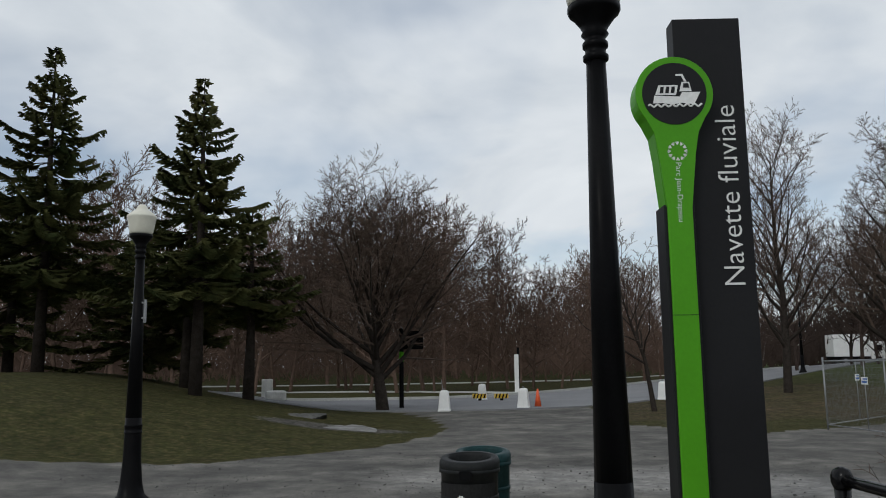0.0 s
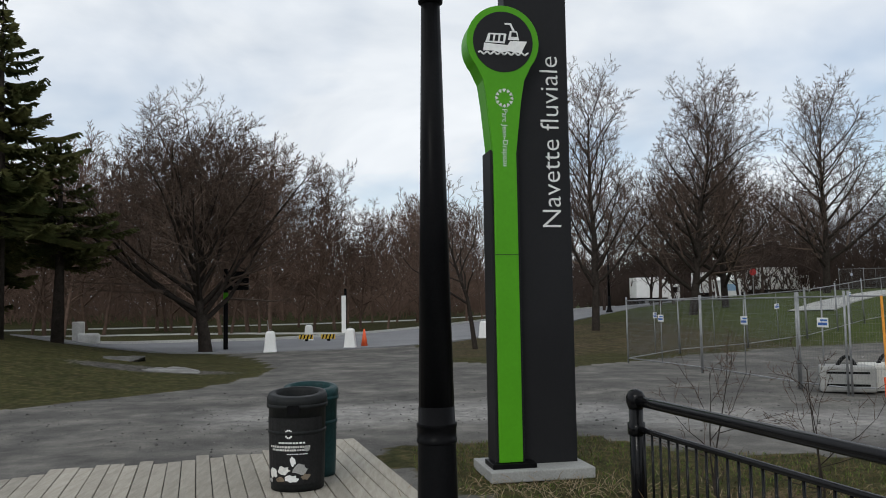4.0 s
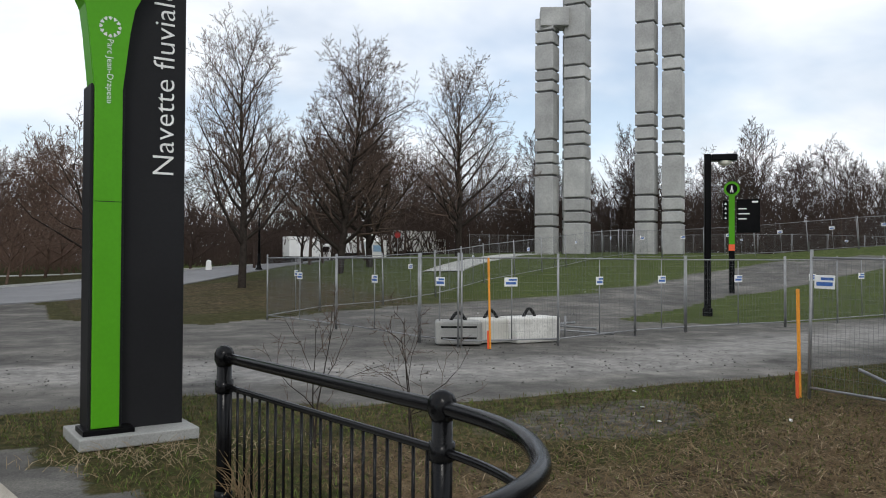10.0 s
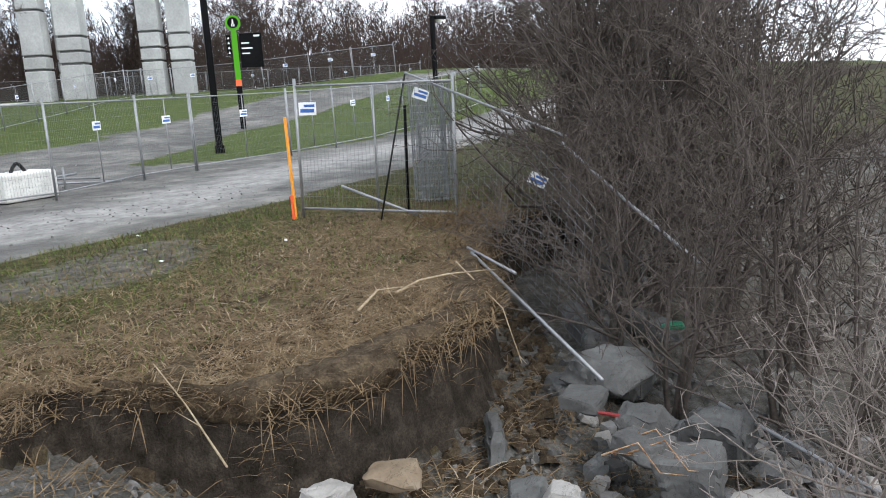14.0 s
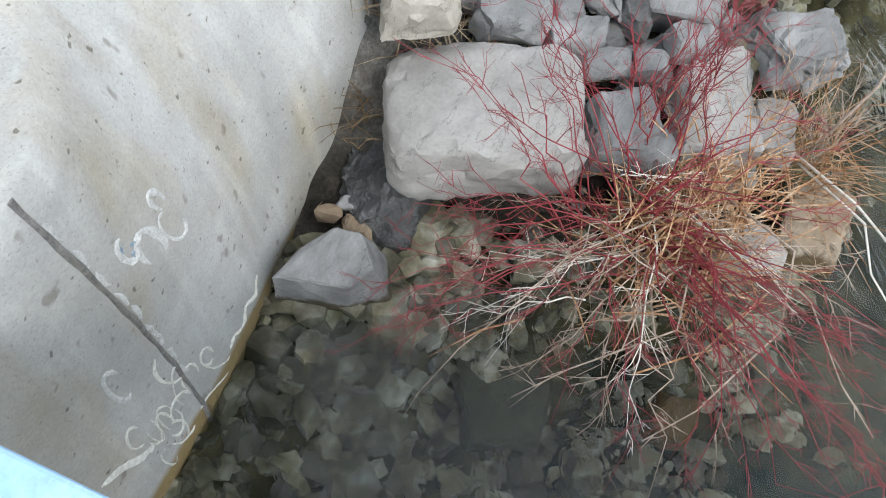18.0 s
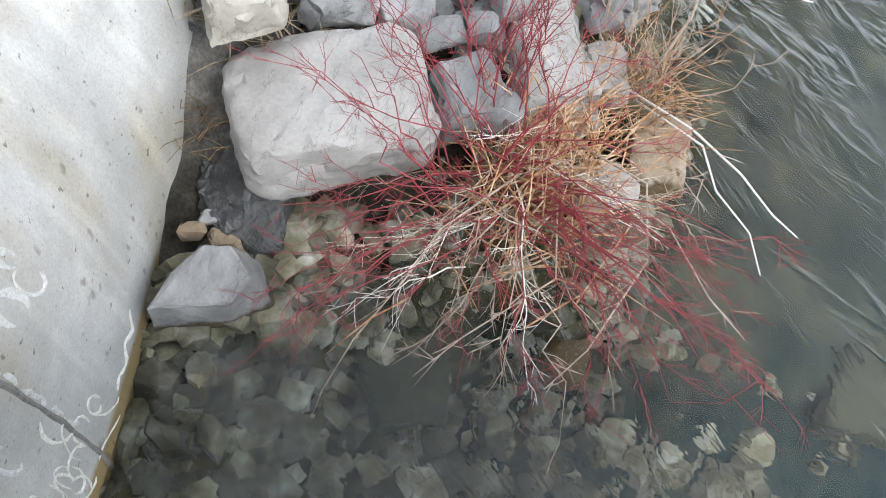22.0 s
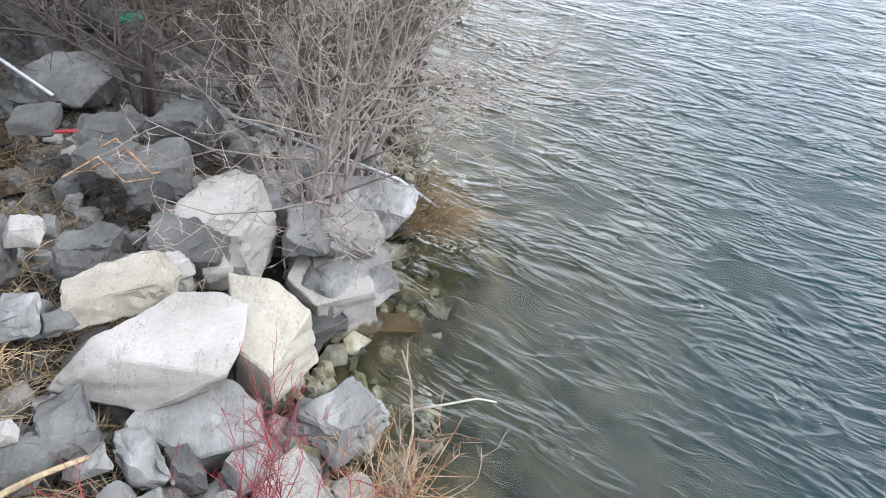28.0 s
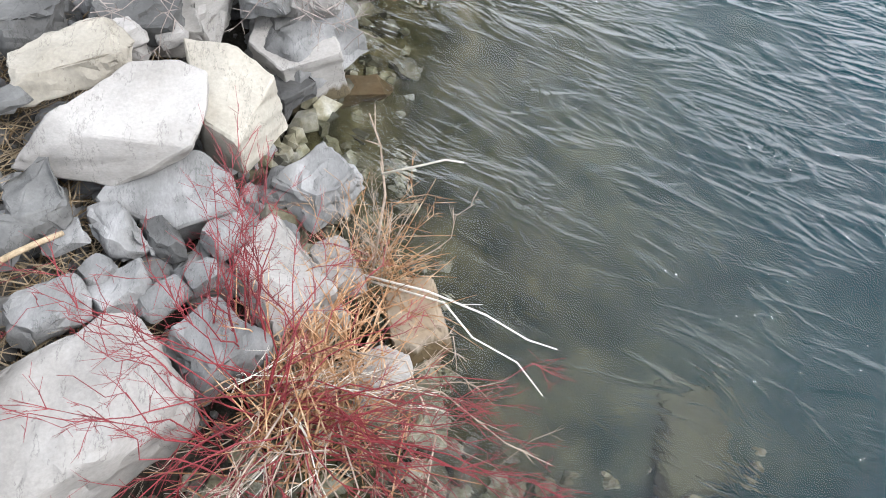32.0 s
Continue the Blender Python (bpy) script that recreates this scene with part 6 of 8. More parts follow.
# orange marker posts
for x, y, h in ((7.93, 13.95, 1.78), (8.63, 7.37, 1.40)):
    op = thing("marker_post", pose(x, y, 0.0 if y > 10 else -0.02, 0, -1.5, 0), "orange painted steel post tied to the fence", "post", "orange posts")
    part("post", bevelled(Shape().box(-0.018, 0.018, -0.018, 0.018, 0, h), "post", 0.006, 1), M_ORANGE, op)
    part("stub", bevelled(Shape().box(-0.06, -0.028, -0.016, 0.016, 0, 0.36), "stub", 0.006, 1), M_CONE, op)

# the panel at the end of the bank, with its collapsed neighbours
gate = fence_panel(8.70, 7.29, 9.05, 4.98, h=1.80, tag=False, label="wire mesh fence panel standing at the edge of the bank")
fence_tag(gate, 0.18, 1.48, 0.95)


def loose_pole(name, pts, r, material, label, cat="pole"):
    return tagged(part(name, Shape().tube(pts, r, 8), material, None, smooth=True), label, cat)


loose_pole("fence_pole", [(8.75, 6.05, -0.05), (9.1, 5.75, 1.85)], 0.012, M_RUBBER, "dark leaning fence tube behind the panel")
loose_pole("fence_pole", [(9.1, 5.75, 1.86), (8.9, 3.5, 1.02)], 0.016, M_GALV, "fallen galvanised fence tube slanting into the brush")
loose_pole("fence_pole", [(8.8, 3.52, 0.96), (7.9, 2.5, 0.45), (7.25, 1.65, 0.02)], 0.016, M_GALV, "fallen galvanised fence tube hanging over the rocks")
loose_pole("fence_pole", [(7.15, 3.85, 0.02), (5.85, 2.05, -0.62)], 0.016, M_GALV, "fallen galvanised fence tube lying on the rocks")
loose_pole("fence_pole", [(7.35, 4.0, 0.02), (6.9, 3.25, -0.10)], 0.015, M_GALV, "end of a fallen fence tube at the bank's edge")
loose_pole("fence_pole", [(9.0, 5.55, 0.02), (8.7, 6.6, 0.45)], 0.02, M_GALV, "broken fence tube propped in the panel")
loose_pole("steel_post", [(9.35, 6.0, -0.05), (9.2, 5.85, 1.45)], 0.022, M_BLACK, "black steel fence post stuck in the grass", "post")
loose_pole("pale_pipe", [(6.4, 1.3, -0.9), (5.75, -0.4, -1.35), (6.0, -0.9, -1.95)], 0.016, M_GALV, "bent pale pipe dipping into the river", "pipe")
fm = Shape()
P0, U, V = Vector((9.0, 5.0, 0.1)), Vector((-1.9, -2.3, -0.9)), Vector((0.1, -0.2, 1.7))
for k in range(20):
    wire(fm, P0 + U * (k / 19), P0 + U * (k / 19) + V * (1 - 0.25 * k / 19), 0.0015)
for k in range(14):
    wire(fm, P0 + V * (k / 13), P0 + U + V * (0.75 * k / 13), 0.0015)
fallen = thing("fallen_fence", pose(0, 0, 0), "sagging wire mesh of a fallen fence panel in the brush", "wire fence")
part("wire_mesh", fm, M_MESH, fallen)
tg = thing("fence_notice", pose(8.62, 3.75, 0.56, 0, 28, -70), "white notice with blue print hanging in the brush", "notice")
tg.scale = (0.75, 0.75, 0.75)
part("plate", TAG, None, tg)
for b in BARS:
    part("print_bar", b, None, tg)
tg2 = copy_thing(tg, pose(9.05, 5.5, 1.58, 0, 20, -75))
tg2["label"] = "white notice with blue print tied to a fence tube"
mesh_roll = thing("mesh_roll", pose(10.5, 6.25, 0), "upright roll of grey wire mesh behind the panel", "mesh roll")
for r_ in (0.30, 0.20):
    rr = Shape()
    for k in range(26):
        a = 2 * math.pi * k / 26
        wire(rr, (r_ * math.cos(a), r_ * math.sin(a), 0.02), (r_ * math.cos(a), r_ * math.sin(a), 1.72), 0.006)
    for k in range(18):
        z = 0.05 + 1.65 * k / 17
        for j in range(12):
            a, b = 2 * math.pi * j / 12, 2 * math.pi * (j + 1) / 12
            wire(rr, (r_ * math.cos(a), r_ * math.sin(a), z), (r_ * math.cos(b), r_ * math.sin(b), z), 0.005)
    part("wire_coil", rr, M_GALV, mesh_roll)


# ---- concrete blocks with lifting loops ----
def block(x, y, turn, w, d, h, material, label, bars=0):
    t = thing("concrete_block", pose(x, y, ground_z(x, y, False), 0, 0, turn), label, "concrete block", "concrete blocks")
    part("body", bevelled(Shape().box(-w / 2, w / 2, -d / 2, d / 2, 0.02, h), "body", 0.05, 2), material, t)
    part("lifting_loop", Shape().tube([(-0.17 + 0.34 * k / 8, 0, h - 0.04 + 0.2 * math.sin(math.pi * k / 8)) for k in range(9)], 0.035, 8), M_RUBBER, t)
    for k in range(bars):
        part("print_bar", Shape().box(-w * 0.38, w * 0.38, -d / 2 - 0.004, -d / 2, h * 0.72 - k * 0.45 * h, h * 0.80 - k * 0.45 * h), M_BLACK, t)
    return t


block(7.75, 14.95, -25, 0.95, 0.6, 0.5, M_SLAB, "grey concrete block with two dark printed lines", 2)
block(8.55, 15.0, -5, 0.9, 0.6, 0.52, M_CONC, "pale stained concrete block with a rubber loop")
block(9.35, 14.75, 5, 1.15, 0.7, 0.55, M_DIRTYWHITE, "white flaking painted concrete block with a rubber loop")
for pts, lab in (([(9.6, 15.6, 0.35), (11.3, 15.0, 0.2)], "fence tube lying behind the blocks"), ([(10.0, 15.9, 0.2), (11.9, 15.1, 0.05)], "fence tube lying on the gravel"), ([(9.9, 15.2, 0.3), (11.6, 16.2, 0.25)], "crossed fence tube lying on the gravel"), ([(10.6, 15.2, 0.02), (10.6, 15.2, 0.5)], "short upright stub of fence tube")):
    loose_pole("fence_pole", pts, 0.025, M_GALV, lab)


# ---- park lamps with a flat head, and the walkers' sign ----
def flat_lamp(x, y, h, turn, label):
    z = ground_z(x, y, False)
    t = thing("park_lamp", pose(x, y, z, 0, 0, turn), label, "street lamp", "flat-headed lamps")
    part("column", bevelled(Shape().box(-0.10, 0.10, -0.10, 0.10, 0, h), "column", 0.015), M_BLACK, t)
    part("collar", bevelled(Shape().box(-0.14, 0.14, -0.14, 0.14, 0, 0.25), "collar", 0.015), M_BLACK, t)
    hd_ = part("head", bevelled(Shape().box(0.1, 0.85, -0.22, 0.22, h - 0.22, h - 0.02), "head", 0.03), M_BLACK, t)
    part("lens", Shape().lathe([(0.2, 0), (0.17, -0.1), (0.02, -0.15)], 14, (0.5, 0, h - 0.22)), M_GLOBE, hd_, "clear bowl lens", smooth=True)
    return t


flat_lamp(18.3, 18.6, 4.95, -40, "black square lamp post with a flat head by the path")
flat_lamp(39.0, 23.0, 3.6, -20, "black square lamp post with a flat head far up the path")
zt = ground_z(24.7, 23.7, False)
ps = thing("walkers_sign", pose(24.7, 23.7, zt, 0, 0, -46), "green pin sign with a walker symbol and a black board", "sign")
g0 = 4.65 - zt
part("post", bevelled(Shape().box(-0.11, 0.11, -0.05, 0.05, 0, 1.7), "post", 0.01), M_BLACK, ps)
part("red_band", Shape().box(-0.115, 0.115, -0.055, 0.055, 1.7, 1.95), M_CONE, ps)
part("green_stem", bevelled(Shape().box(-0.11, 0.11, -0.05, 0.05, 1.95, g0 - 0.2), "green_stem", 0.01), M_GREEN, ps)
part("green_ring", Shape().prism(round_head(0, g0, 0.30, 24, 0, 345), -0.07, 0.05), M_GREEN, ps)
part("disc", Shape().prism(round_head(0, g0, 0.21, 24, 0, 345), -0.08, -0.07), M_BLACK, ps)
part("walker_symbol", Shape().box(-0.03, 0.03, -0.09, -0.08, -0.05 + g0, 0.06 + g0).box(-0.06, -0.02, -0.09, -0.08, g0 - 0.14, g0 - 0.05).box(0.02, 0.06, -0.09, -0.08, g0 - 0.14, g0 - 0.05).box(-0.025, 0.025, -0.09, -0.08, g0 + 0.075, g0 + 0.125), M_WHITE, ps)
bd = part("board", bevelled(Shape().box(0.18, 1.05, -0.05, 0.0, g0 - 1.75, g0 - 0.42), "board", 0.01), M_BLACK, ps)
sb = part("arrow_strip", bevelled(Shape().box(-0.32, -0.14, -0.05, 0.0, g0 - 1.25, g0 - 0.45), "arrow_strip", 0.01), M_BLACK, ps)
for k in range(4):
    part("arrow", Shape().prism([(-0.28, g0 - 0.62 - k * 0.19), (-0.18, g0 - 0.62 - k * 0.19), (-0.23, g0 - 0.53 - k * 0.19)], -0.056, -0.05), M_WHITE, sb)
for k in range(3):
    part("print_bar", Shape().box(0.25, 0.55 + 0.12 * (k % 2), -0.056, -0.05, g0 - 0.82 - 0.2 * k, g0 - 0.77 - 0.2 * k), M_WHITE, bd)
part("print_bar", Shape().box(0.75, 0.98, -0.056, -0.05, g0 - 0.56, g0 - 0.49), M_WHITE, bd)


# ---- litter bins ----
def bin_(x, y, turn, plastic, label, poster):
    t = thing("litter_bin", pose(x, y, 0.03, 0, 0, turn), label, "litter bin", "litter bins")
    t.scale = (0.92, 0.92, 1.0)
    part("drum", Shape().lathe([(0.27, 0.0), (0.275, 0.04), (0.285, 0.3), (0.295, 0.76), (0.315, 0.765), (0.315, 0.80)], 26), plastic, t, smooth=True)
    rim = Shape()
    n = 26
    prof = [(0.300, 0.79), (0.312, 0.80), (0.312, 0.86), (0.295, 0.895), (0.23, 0.90), (0.215, 0.87), (0.20, 0.66)]
    for r_, z in prof:
        for k in range(n):
            a = 2 * math.pi * k / n
            rim.v.append((r_ * math.cos(a), r_ * math.sin(a) * (1.0 if r_ > 0.25 else 0.62), z + 0.03 * math.sin(a)))
    for i in range(len(prof) - 1):
        for k in range(n):
            rim.f.append((i * n + k, i * n + (k + 1) % n, (i + 1) * n + (k + 1) % n, (i + 1) * n + k))
    part("lid_rim", rim, plastic, t, smooth=True)
    part("band", Shape().lathe([(0.291, 0.52), (0.30, 0.525), (0.30, 0.555), (0.291, 0.56)], 26), plastic, t, smooth=True)
    part("hinge", Shape().box(-0.06, 0.06, -0.335, -0.31, 0.72, 0.80), M_BLACK, t)
    if poster:
        def curved(name, a0, a1, z0, z1, material, rad, parent, label=""):
            s = Shape()
            for k in range(13):
                a = radians(a0 + (a1 - a0) * k / 12)
                for z in (z0, z1):
                    q = rad + (z - 0.3) * 0.024
                    s.v.append((q * math.cos(a), q * math.sin(a), z))
            for k in range(12):
                s.f.append((2 * k, 2 * k + 2, 2 * k + 3, 2 * k + 1))
            return part(name, s, material, parent, label)
        po = curved("poster", -165, -25, 0.07, 0.68, M_RUBBER, 0.290, t, "torn black poster with a picture of litter bags")
        rp = random.Random(4)
        for z0, h_, a_, b_, m_ in ((0.445, 0.016, -122, -72, M_WHITE), (0.405, 0.020, -146, -58, M_DIRTYWHITE), (0.378, 0.018, -140, -66, M_DIRTYWHITE), (0.345, 0.010, -104, -62, M_WHITE)):
            a = a_
            while a < b_:
                w = rp.uniform(2.0, 5.5)
                curved("print_bar", a, a + w, z0 + rp.uniform(0, 0.002), z0 + h_, m_, 0.2915, po)
                a += w + rp.uniform(0.8, 2.4)
        for k in range(10):
            a = 2 * math.pi * k / 10
            curved("emblem_dash", -100 + 6.5 * math.cos(a) - 1.6, -100 + 6.5 * math.cos(a) + 1.6, 0.535 + 0.036 * math.sin(a) - 0.008, 0.535 + 0.036 * math.sin(a) + 0.008, M_WHITE, 0.2915, po)
        for k, (a, z, w, h_, m_) in enumerate(((-140, 0.17, 13, 0.045, M_DIRTYWHITE), (-112, 0.20, 16, 0.038, M_DIRTYWHITE), (-95, 0.125, 14, 0.035, M_WHITE), (-92, 0.285, 6, 0.05, M_WHITE), (-78, 0.21, 15, 0.055, M_SLAB), (-66, 0.14, 10, 0.03, M_ROCK_BROWN), (-120, 0.115, 11, 0.025, M_ROCK_BROWN), (-148, 0.10, 8, 0.02, M_SLAB), (-64, 0.40, 7, 0.03, M_SLAB))):
            s = Shape()
            s.v.append(((0.2915 + 0.0006 * k) * math.cos(radians(a)), (0.2915 + 0.0006 * k) * math.sin(radians(a)), z))
            for q in range(14):
                e = 2 * math.pi * q / 14
                f_ = rp.uniform(0.7, 1.15)
                an, zz = radians(a + w * f_ * math.cos(e)), z + h_ * f_ * math.sin(e)
                rr = 0.2915 + 0.0006 * k + (zz - 0.3) * 0.024
                s.v.append((rr * math.cos(an), rr * math.sin(an), zz))
            s.f += [(0, 1 + q, 1 + (q + 1) % 14) for q in range(14)]
            part("bag_picture", s, m_, po)
    return t


bin_(-1.53, 8.08, 0, M_BIN, "black plastic litter bin with a torn poster", True)
bin_(-1.47, 8.66, 10, M_BINGREEN, "dark green plastic bin behind the black one", False)

# ---- brush of bare shrubs along the bank ----
SHRUB = [tree_meshes("shrub", M_TWIGTAN if sd == 101 else M_TWIGGREY, M_TWIGTAN if sd == 101 else M_TWIGGREY, seed=sd, height=h, trunk_r=tr, spread=sp, first=0.15, limbs=lm, kids=(5, 4, 3), up=0.40, twig_r=0.0046, stems=st, reach=rc, sides=(6, 4, 3, 3), blades=4, lean=ln)
         for sd, h, tr, sp, lm, st, rc, ln in ((101, 3.0, 0.035, 0.85, 8, 4, 0.60, (0.0, -0.42)), (102, 4.6, 0.045, 0.70, 9, 3, 0.50, (0, 0)), (103, 5.6, 0.065, 0.75, 12, 3, 0.50, (0, 0)), (104, 3.0, 0.035, 0.85, 9, 4, 0.60, (0.0, -0.2)))]


def shrub(kind, x, y, turn, scale, label, sink=0.05):
    t = thing("bare_shrub", pose(x, y, ground_z(x, y, False) - sink, 0, 0, turn), label, "shrub", "bank brush")
    t.scale = (scale, scale, scale)
    part("stem", SHRUB[kind][0], None, t)
    part("twig_crown", SHRUB[kind][1], None, t)
    return t


for kind, x, y, turn, sc in ((0, 5.35, 0.42, 0, 0.85), (0, 6.0, 0.2, -20, 0.9), (3, 6.9, 0.5, 30, 1.0), (1, 7.6, 1.0, 20, 0.85), (1, 8.9, 1.9, 260, 1.0), (2, 9.9, 3.0, 10, 0.95),
                             (2, 10.6, 4.1, 120, 0.90), (2, 11.7, 4.7, 45, 0.95), (2, 12.6, 3.0, 210, 1.1), (2, 13.6, 5.2, 80, 0.9), (1, 11.2, 2.2, 160, 1.1), (2, 15.5, 4.6, 330, 1.2), (2, 17.5, 5.8, 15, 1.0), (2, 19, 4.0, 190, 1.3), (2, 24, 5.2, 95, 1.2), (2, 27, 6.0, 250, 1.3), (3, 9.2, 0.9, 140, 1.3), (1, 9.4, 2.6, 200, 1.0), (3, 10.2, 2.0, 20, 1.4), (1, 10.8, 3.2, 75, 1.0), (3, 7.6, 2.6, 60, 0.9), (3, 8.3, 2.9, 200, 0.9), (3, 7.0, 1.8, 310, 0.8), (2, 11.8, 3.9, 20, 1.3), (2, 12.8, 4.4, 300, 1.35), (2, 10.4, 3.3, 220, 0.95)):
    shrub(kind, x, y, turn, sc, ("low grey bare shrub over the rocks", "tall grey bare shrub on the bank", "tall bare shrub of the dense bank brush", "low dark bare shrub of the bank brush")[kind])

# saplings by the railing
SAP = tree_meshes("sapling", M_BARK, M_TWIG, seed=140, height=1.55, trunk_r=0.013, spread=0.8, first=0.2, limbs=6, kids=(4, 2), up=0.5, twig_r=0.0035, stems=2, reach=0.5, sides=(5, 4, 3, 3))
bare_tree(SAP, 2.25, 7.3, 30, 0.95, "thin bare sapling beside the black railing", "saplings", name="sapling", cat="sapling")
bare_tree(SAP, 3.05, 7.0, 160, 0.9, "thin bare sapling in the grass by the railing", "saplings", name="sapling", cat="sapling")


# ---- loose small things that nobody could count ----
def slivers(name, label, cat, count, place, length, width, material, seed, flat=0.25, kind="stuff"):
    """Thin three-cornered stems or blades strewn over the ground."""
    r = random.Random(seed)
    s = Shape()
    while len(s.f) < count * 2:
        q = place(r)
        if q is None:
            continue
        x, y, z, k = q
        a = r.uniform(0, 2 * math.pi)
        e = r.uniform(0.0, flat)
        ln = r.uniform(*length) * k
        d = Vector((math.cos(a) * math.cos(e), math.sin(a) * math.cos(e), math.sin(e))) * ln
        n = Vector((-math.sin(a), math.cos(a), 0)) * width * r.uniform(0.6, 1.4)
        up = Vector((0, 0, width * 0.9))
        p = Vector((x, y, z))
        m = p + d * 0.5 + Vector((0, 0, ln * 0.06))
        i = len(s.v)
        s.v += [tuple(p - n), tuple(p + n), tuple(m + n + up), tuple(m - n + up), tuple(p + d)]
        s.f += [(i, i + 1, i + 2, i + 3), (i + 3, i + 2, i + 4)]
    return tagged(part(name, s, material, None), label, cat, kind=kind)


def turf_edge():
    """The torn turf that hangs over the scarp."""
    s = Shape()
    rows = []
    xs = [3.2 + 0.05 * k for k in range(112)]
    prof = [(0.34, 0.015), (0.12, 0.05), (-0.05, 0.045), (-0.17, -0.03), (-0.19, -0.11), (-0.12, -0.20), (0.03, -0.24)]
    for x in xs:
        lp = lerp(x, LIP) + 0.16 * noise.noise(Vector((x * 1.3, 3.1, 0))) + 0.10 * noise.noise(Vector((x * 4.1, 7.7, 0)))
        k = ease((x - 3.2) / 0.5) * ease((8.8 - x) / 0.5) * (0.75 + 0.7 * noise.noise(Vector((x * 2.6, 0.4, 2))))
        z = ground_z(x, lp + 0.3, False)
        row = []
        for a, b in prof:
            q = Vector((x, lp + a * max(0.15, k), z + (b if b > 0 else b * (0.5 + 0.6 * k))))
            row.append((q.x + 0.03 * noise.noise(q * 7), q.y + 0.05 * noise.noise(q * 6 + Vector((9, 0, 0))), q.z + 0.035 * noise.noise(q * 8)))
        rows.append(row)
    n = len(prof)
    for row in rows:
        s.v += row
    for i in range(len(rows) - 1):
        for j in range(n - 1):
            s.f.append((i * n + j, (i + 1) * n + j, (i + 1) * n + j + 1, i * n + j + 1))
    return tagged(part("turf_edge", s, M_SOD, None, smooth=True), "torn turf hanging over the eroded earth bank", "turf", kind="structure")


M_SOD = mat("torn_turf_and_roots", [(0.032, 0.023, 0.015), (0.066, 0.049, 0.032), (0.112, 0.084, 0.052)], 9.0, 0.95, 0.8, 60, contrast=0.5, spec=0.05)
turf_edge()


def on_bank_top(r):
    x, y = r.uniform(2.2, 9.2), r.uniform(2.8, 7.6)
    lp = lerp(x, LIP)
    if y < lp - 0.05 or r.random() > math.exp(-max(0, y - lp - 0.6) / 1.3) or inside(x, y, HOLLOW) or noise.noise(Vector((x * 1.1, y * 1.1, 4))) + 0.4 * noise.noise(Vector((x * 3.3, y * 3.3, 4))) < -0.12 - 0.5 * r.random():
        return None
    return x, y, ground_z(x, y) + 0.005, 1


def on_lip(r):
    x = r.uniform(2.4, 8.6)
    lp = lerp(x, LIP)
    y = lp + r.uniform(-0.26, 0.25)
    return x, y, (ground_z(x, y) if y > lp else ground_z(x, lp + 0.25) - 0.6 * (lp - y)) + 0.03, 1


def on_slope(r):
    x = r.uniform(2.2, 6.5)
    lp, sh = lerp(x, LIP), lerp(x, SHORE)
    y = r.uniform(sh + 0.8, lp - 0.2)
    if inside(x, y, HOLLOW):
        return None
    return x, y, ground_z(x, y) + 0.01, 1


def on_lawn(r):
    x, y = r.uniform(-0.4, 12), r.uniform(4.2, 11.5)
    if zone(x, y)[0] < 0.5 or y < lerp(x, LIP) + 0.3 or (x < 1.9 and y < 5.8) or inside(x, y, GRAVEL[1]):
        return None
    return x, y, ground_z(x, y), 1


M_STRAWDARK = mat("dull_brown_straw", [(0.095, 0.064, 0.034), (0.235, 0.170, 0.100)], 5.0, 0.95, 0.0, 40, contrast=0.4, spec=0.05)
M_DEADPALE = mat("pale_dead_reed", [(0.22, 0.165, 0.10), (0.40, 0.32, 0.22)], 5.0, 0.95, 0.0, 40, contrast=0.35, spec=0.05)
M_GRASS = mat("spring_grass_blade", [(0.068, 0.102, 0.020), (0.130, 0.168, 0.046)], 3.0, 0.9, 0.0, 30, contrast=0.4, spec=0.05)
M_DRYBLADE = mat("dry_lawn_blade", [(0.085, 0.062, 0.030), (0.185, 0.142, 0.075)], 3.0, 0.95, 0.0, 30, contrast=0.4, spec=0.05)
slivers("dead_stems", "flattened brown dead stems covering the bank top", "dead stems", 19000, on_bank_top, (0.06, 0.30), 0.0030, M_STRAWDARK, 201, 0.24)
slivers("dead_stems", "pale broken reed stems strewn on the bank top", "dead stems", 4200, on_bank_top, (0.05, 0.24), 0.0028, M_DEADPALE, 202, 0.18)
slivers("hanging_grass", "dry grass hanging over the eroded edge", "dry grass", 2800, on_lip, (0.08, 0.26), 0.003, M_STRAWDARK, 203, 0.5)
slivers("dead_stems", "dead stems and twigs lying among the rocks", "dead stems", 2600, on_slope, (0.08, 0.45), 0.004, M_STRAWDARK, 204, 0.25)
def on_drape(r):
    x = r.uniform(3.2, 8.4)
    lp = lerp(x, LIP) + 0.16 * noise.noise(Vector((x * 1.3, 3.1, 0))) + 0.10 * noise.noise(Vector((x * 4.1, 7.7, 0)))
    y = lp - r.uniform(0.0, 0.2)
    return x, y, ground_z(x, lp + 0.25) + r.uniform(-0.2, 0.02), 1


def on_riprap(r):
    x, y = r.uniform(2.3, 4.6), r.uniform(1.0, 2.9)
    if inside(x, y, HOLLOW) or y > lerp(x, LIP) - 0.5:
        return None
    return x, y, ground_z(x, y) + r.uniform(0.0, 0.10), 1


slivers("hanging_grass", "tan grass draped down the raw earth", "dry grass", 450, on_drape, (0.12, 0.36), 0.0032, M_STRAWDARK, 207, -1.35)
slivers("dead_stems", "pale tan stems caught between the rocks", "dead stems", 1500, on_riprap, (0.10, 0.50), 0.0035, M_DEADPALE, 208, 0.3)
slivers("grass_blades", "short patchy spring grass on the lawn", "grass", 16000, on_lawn, (0.03, 0.08), 0.003, M_GRASS, 205, 1.2)
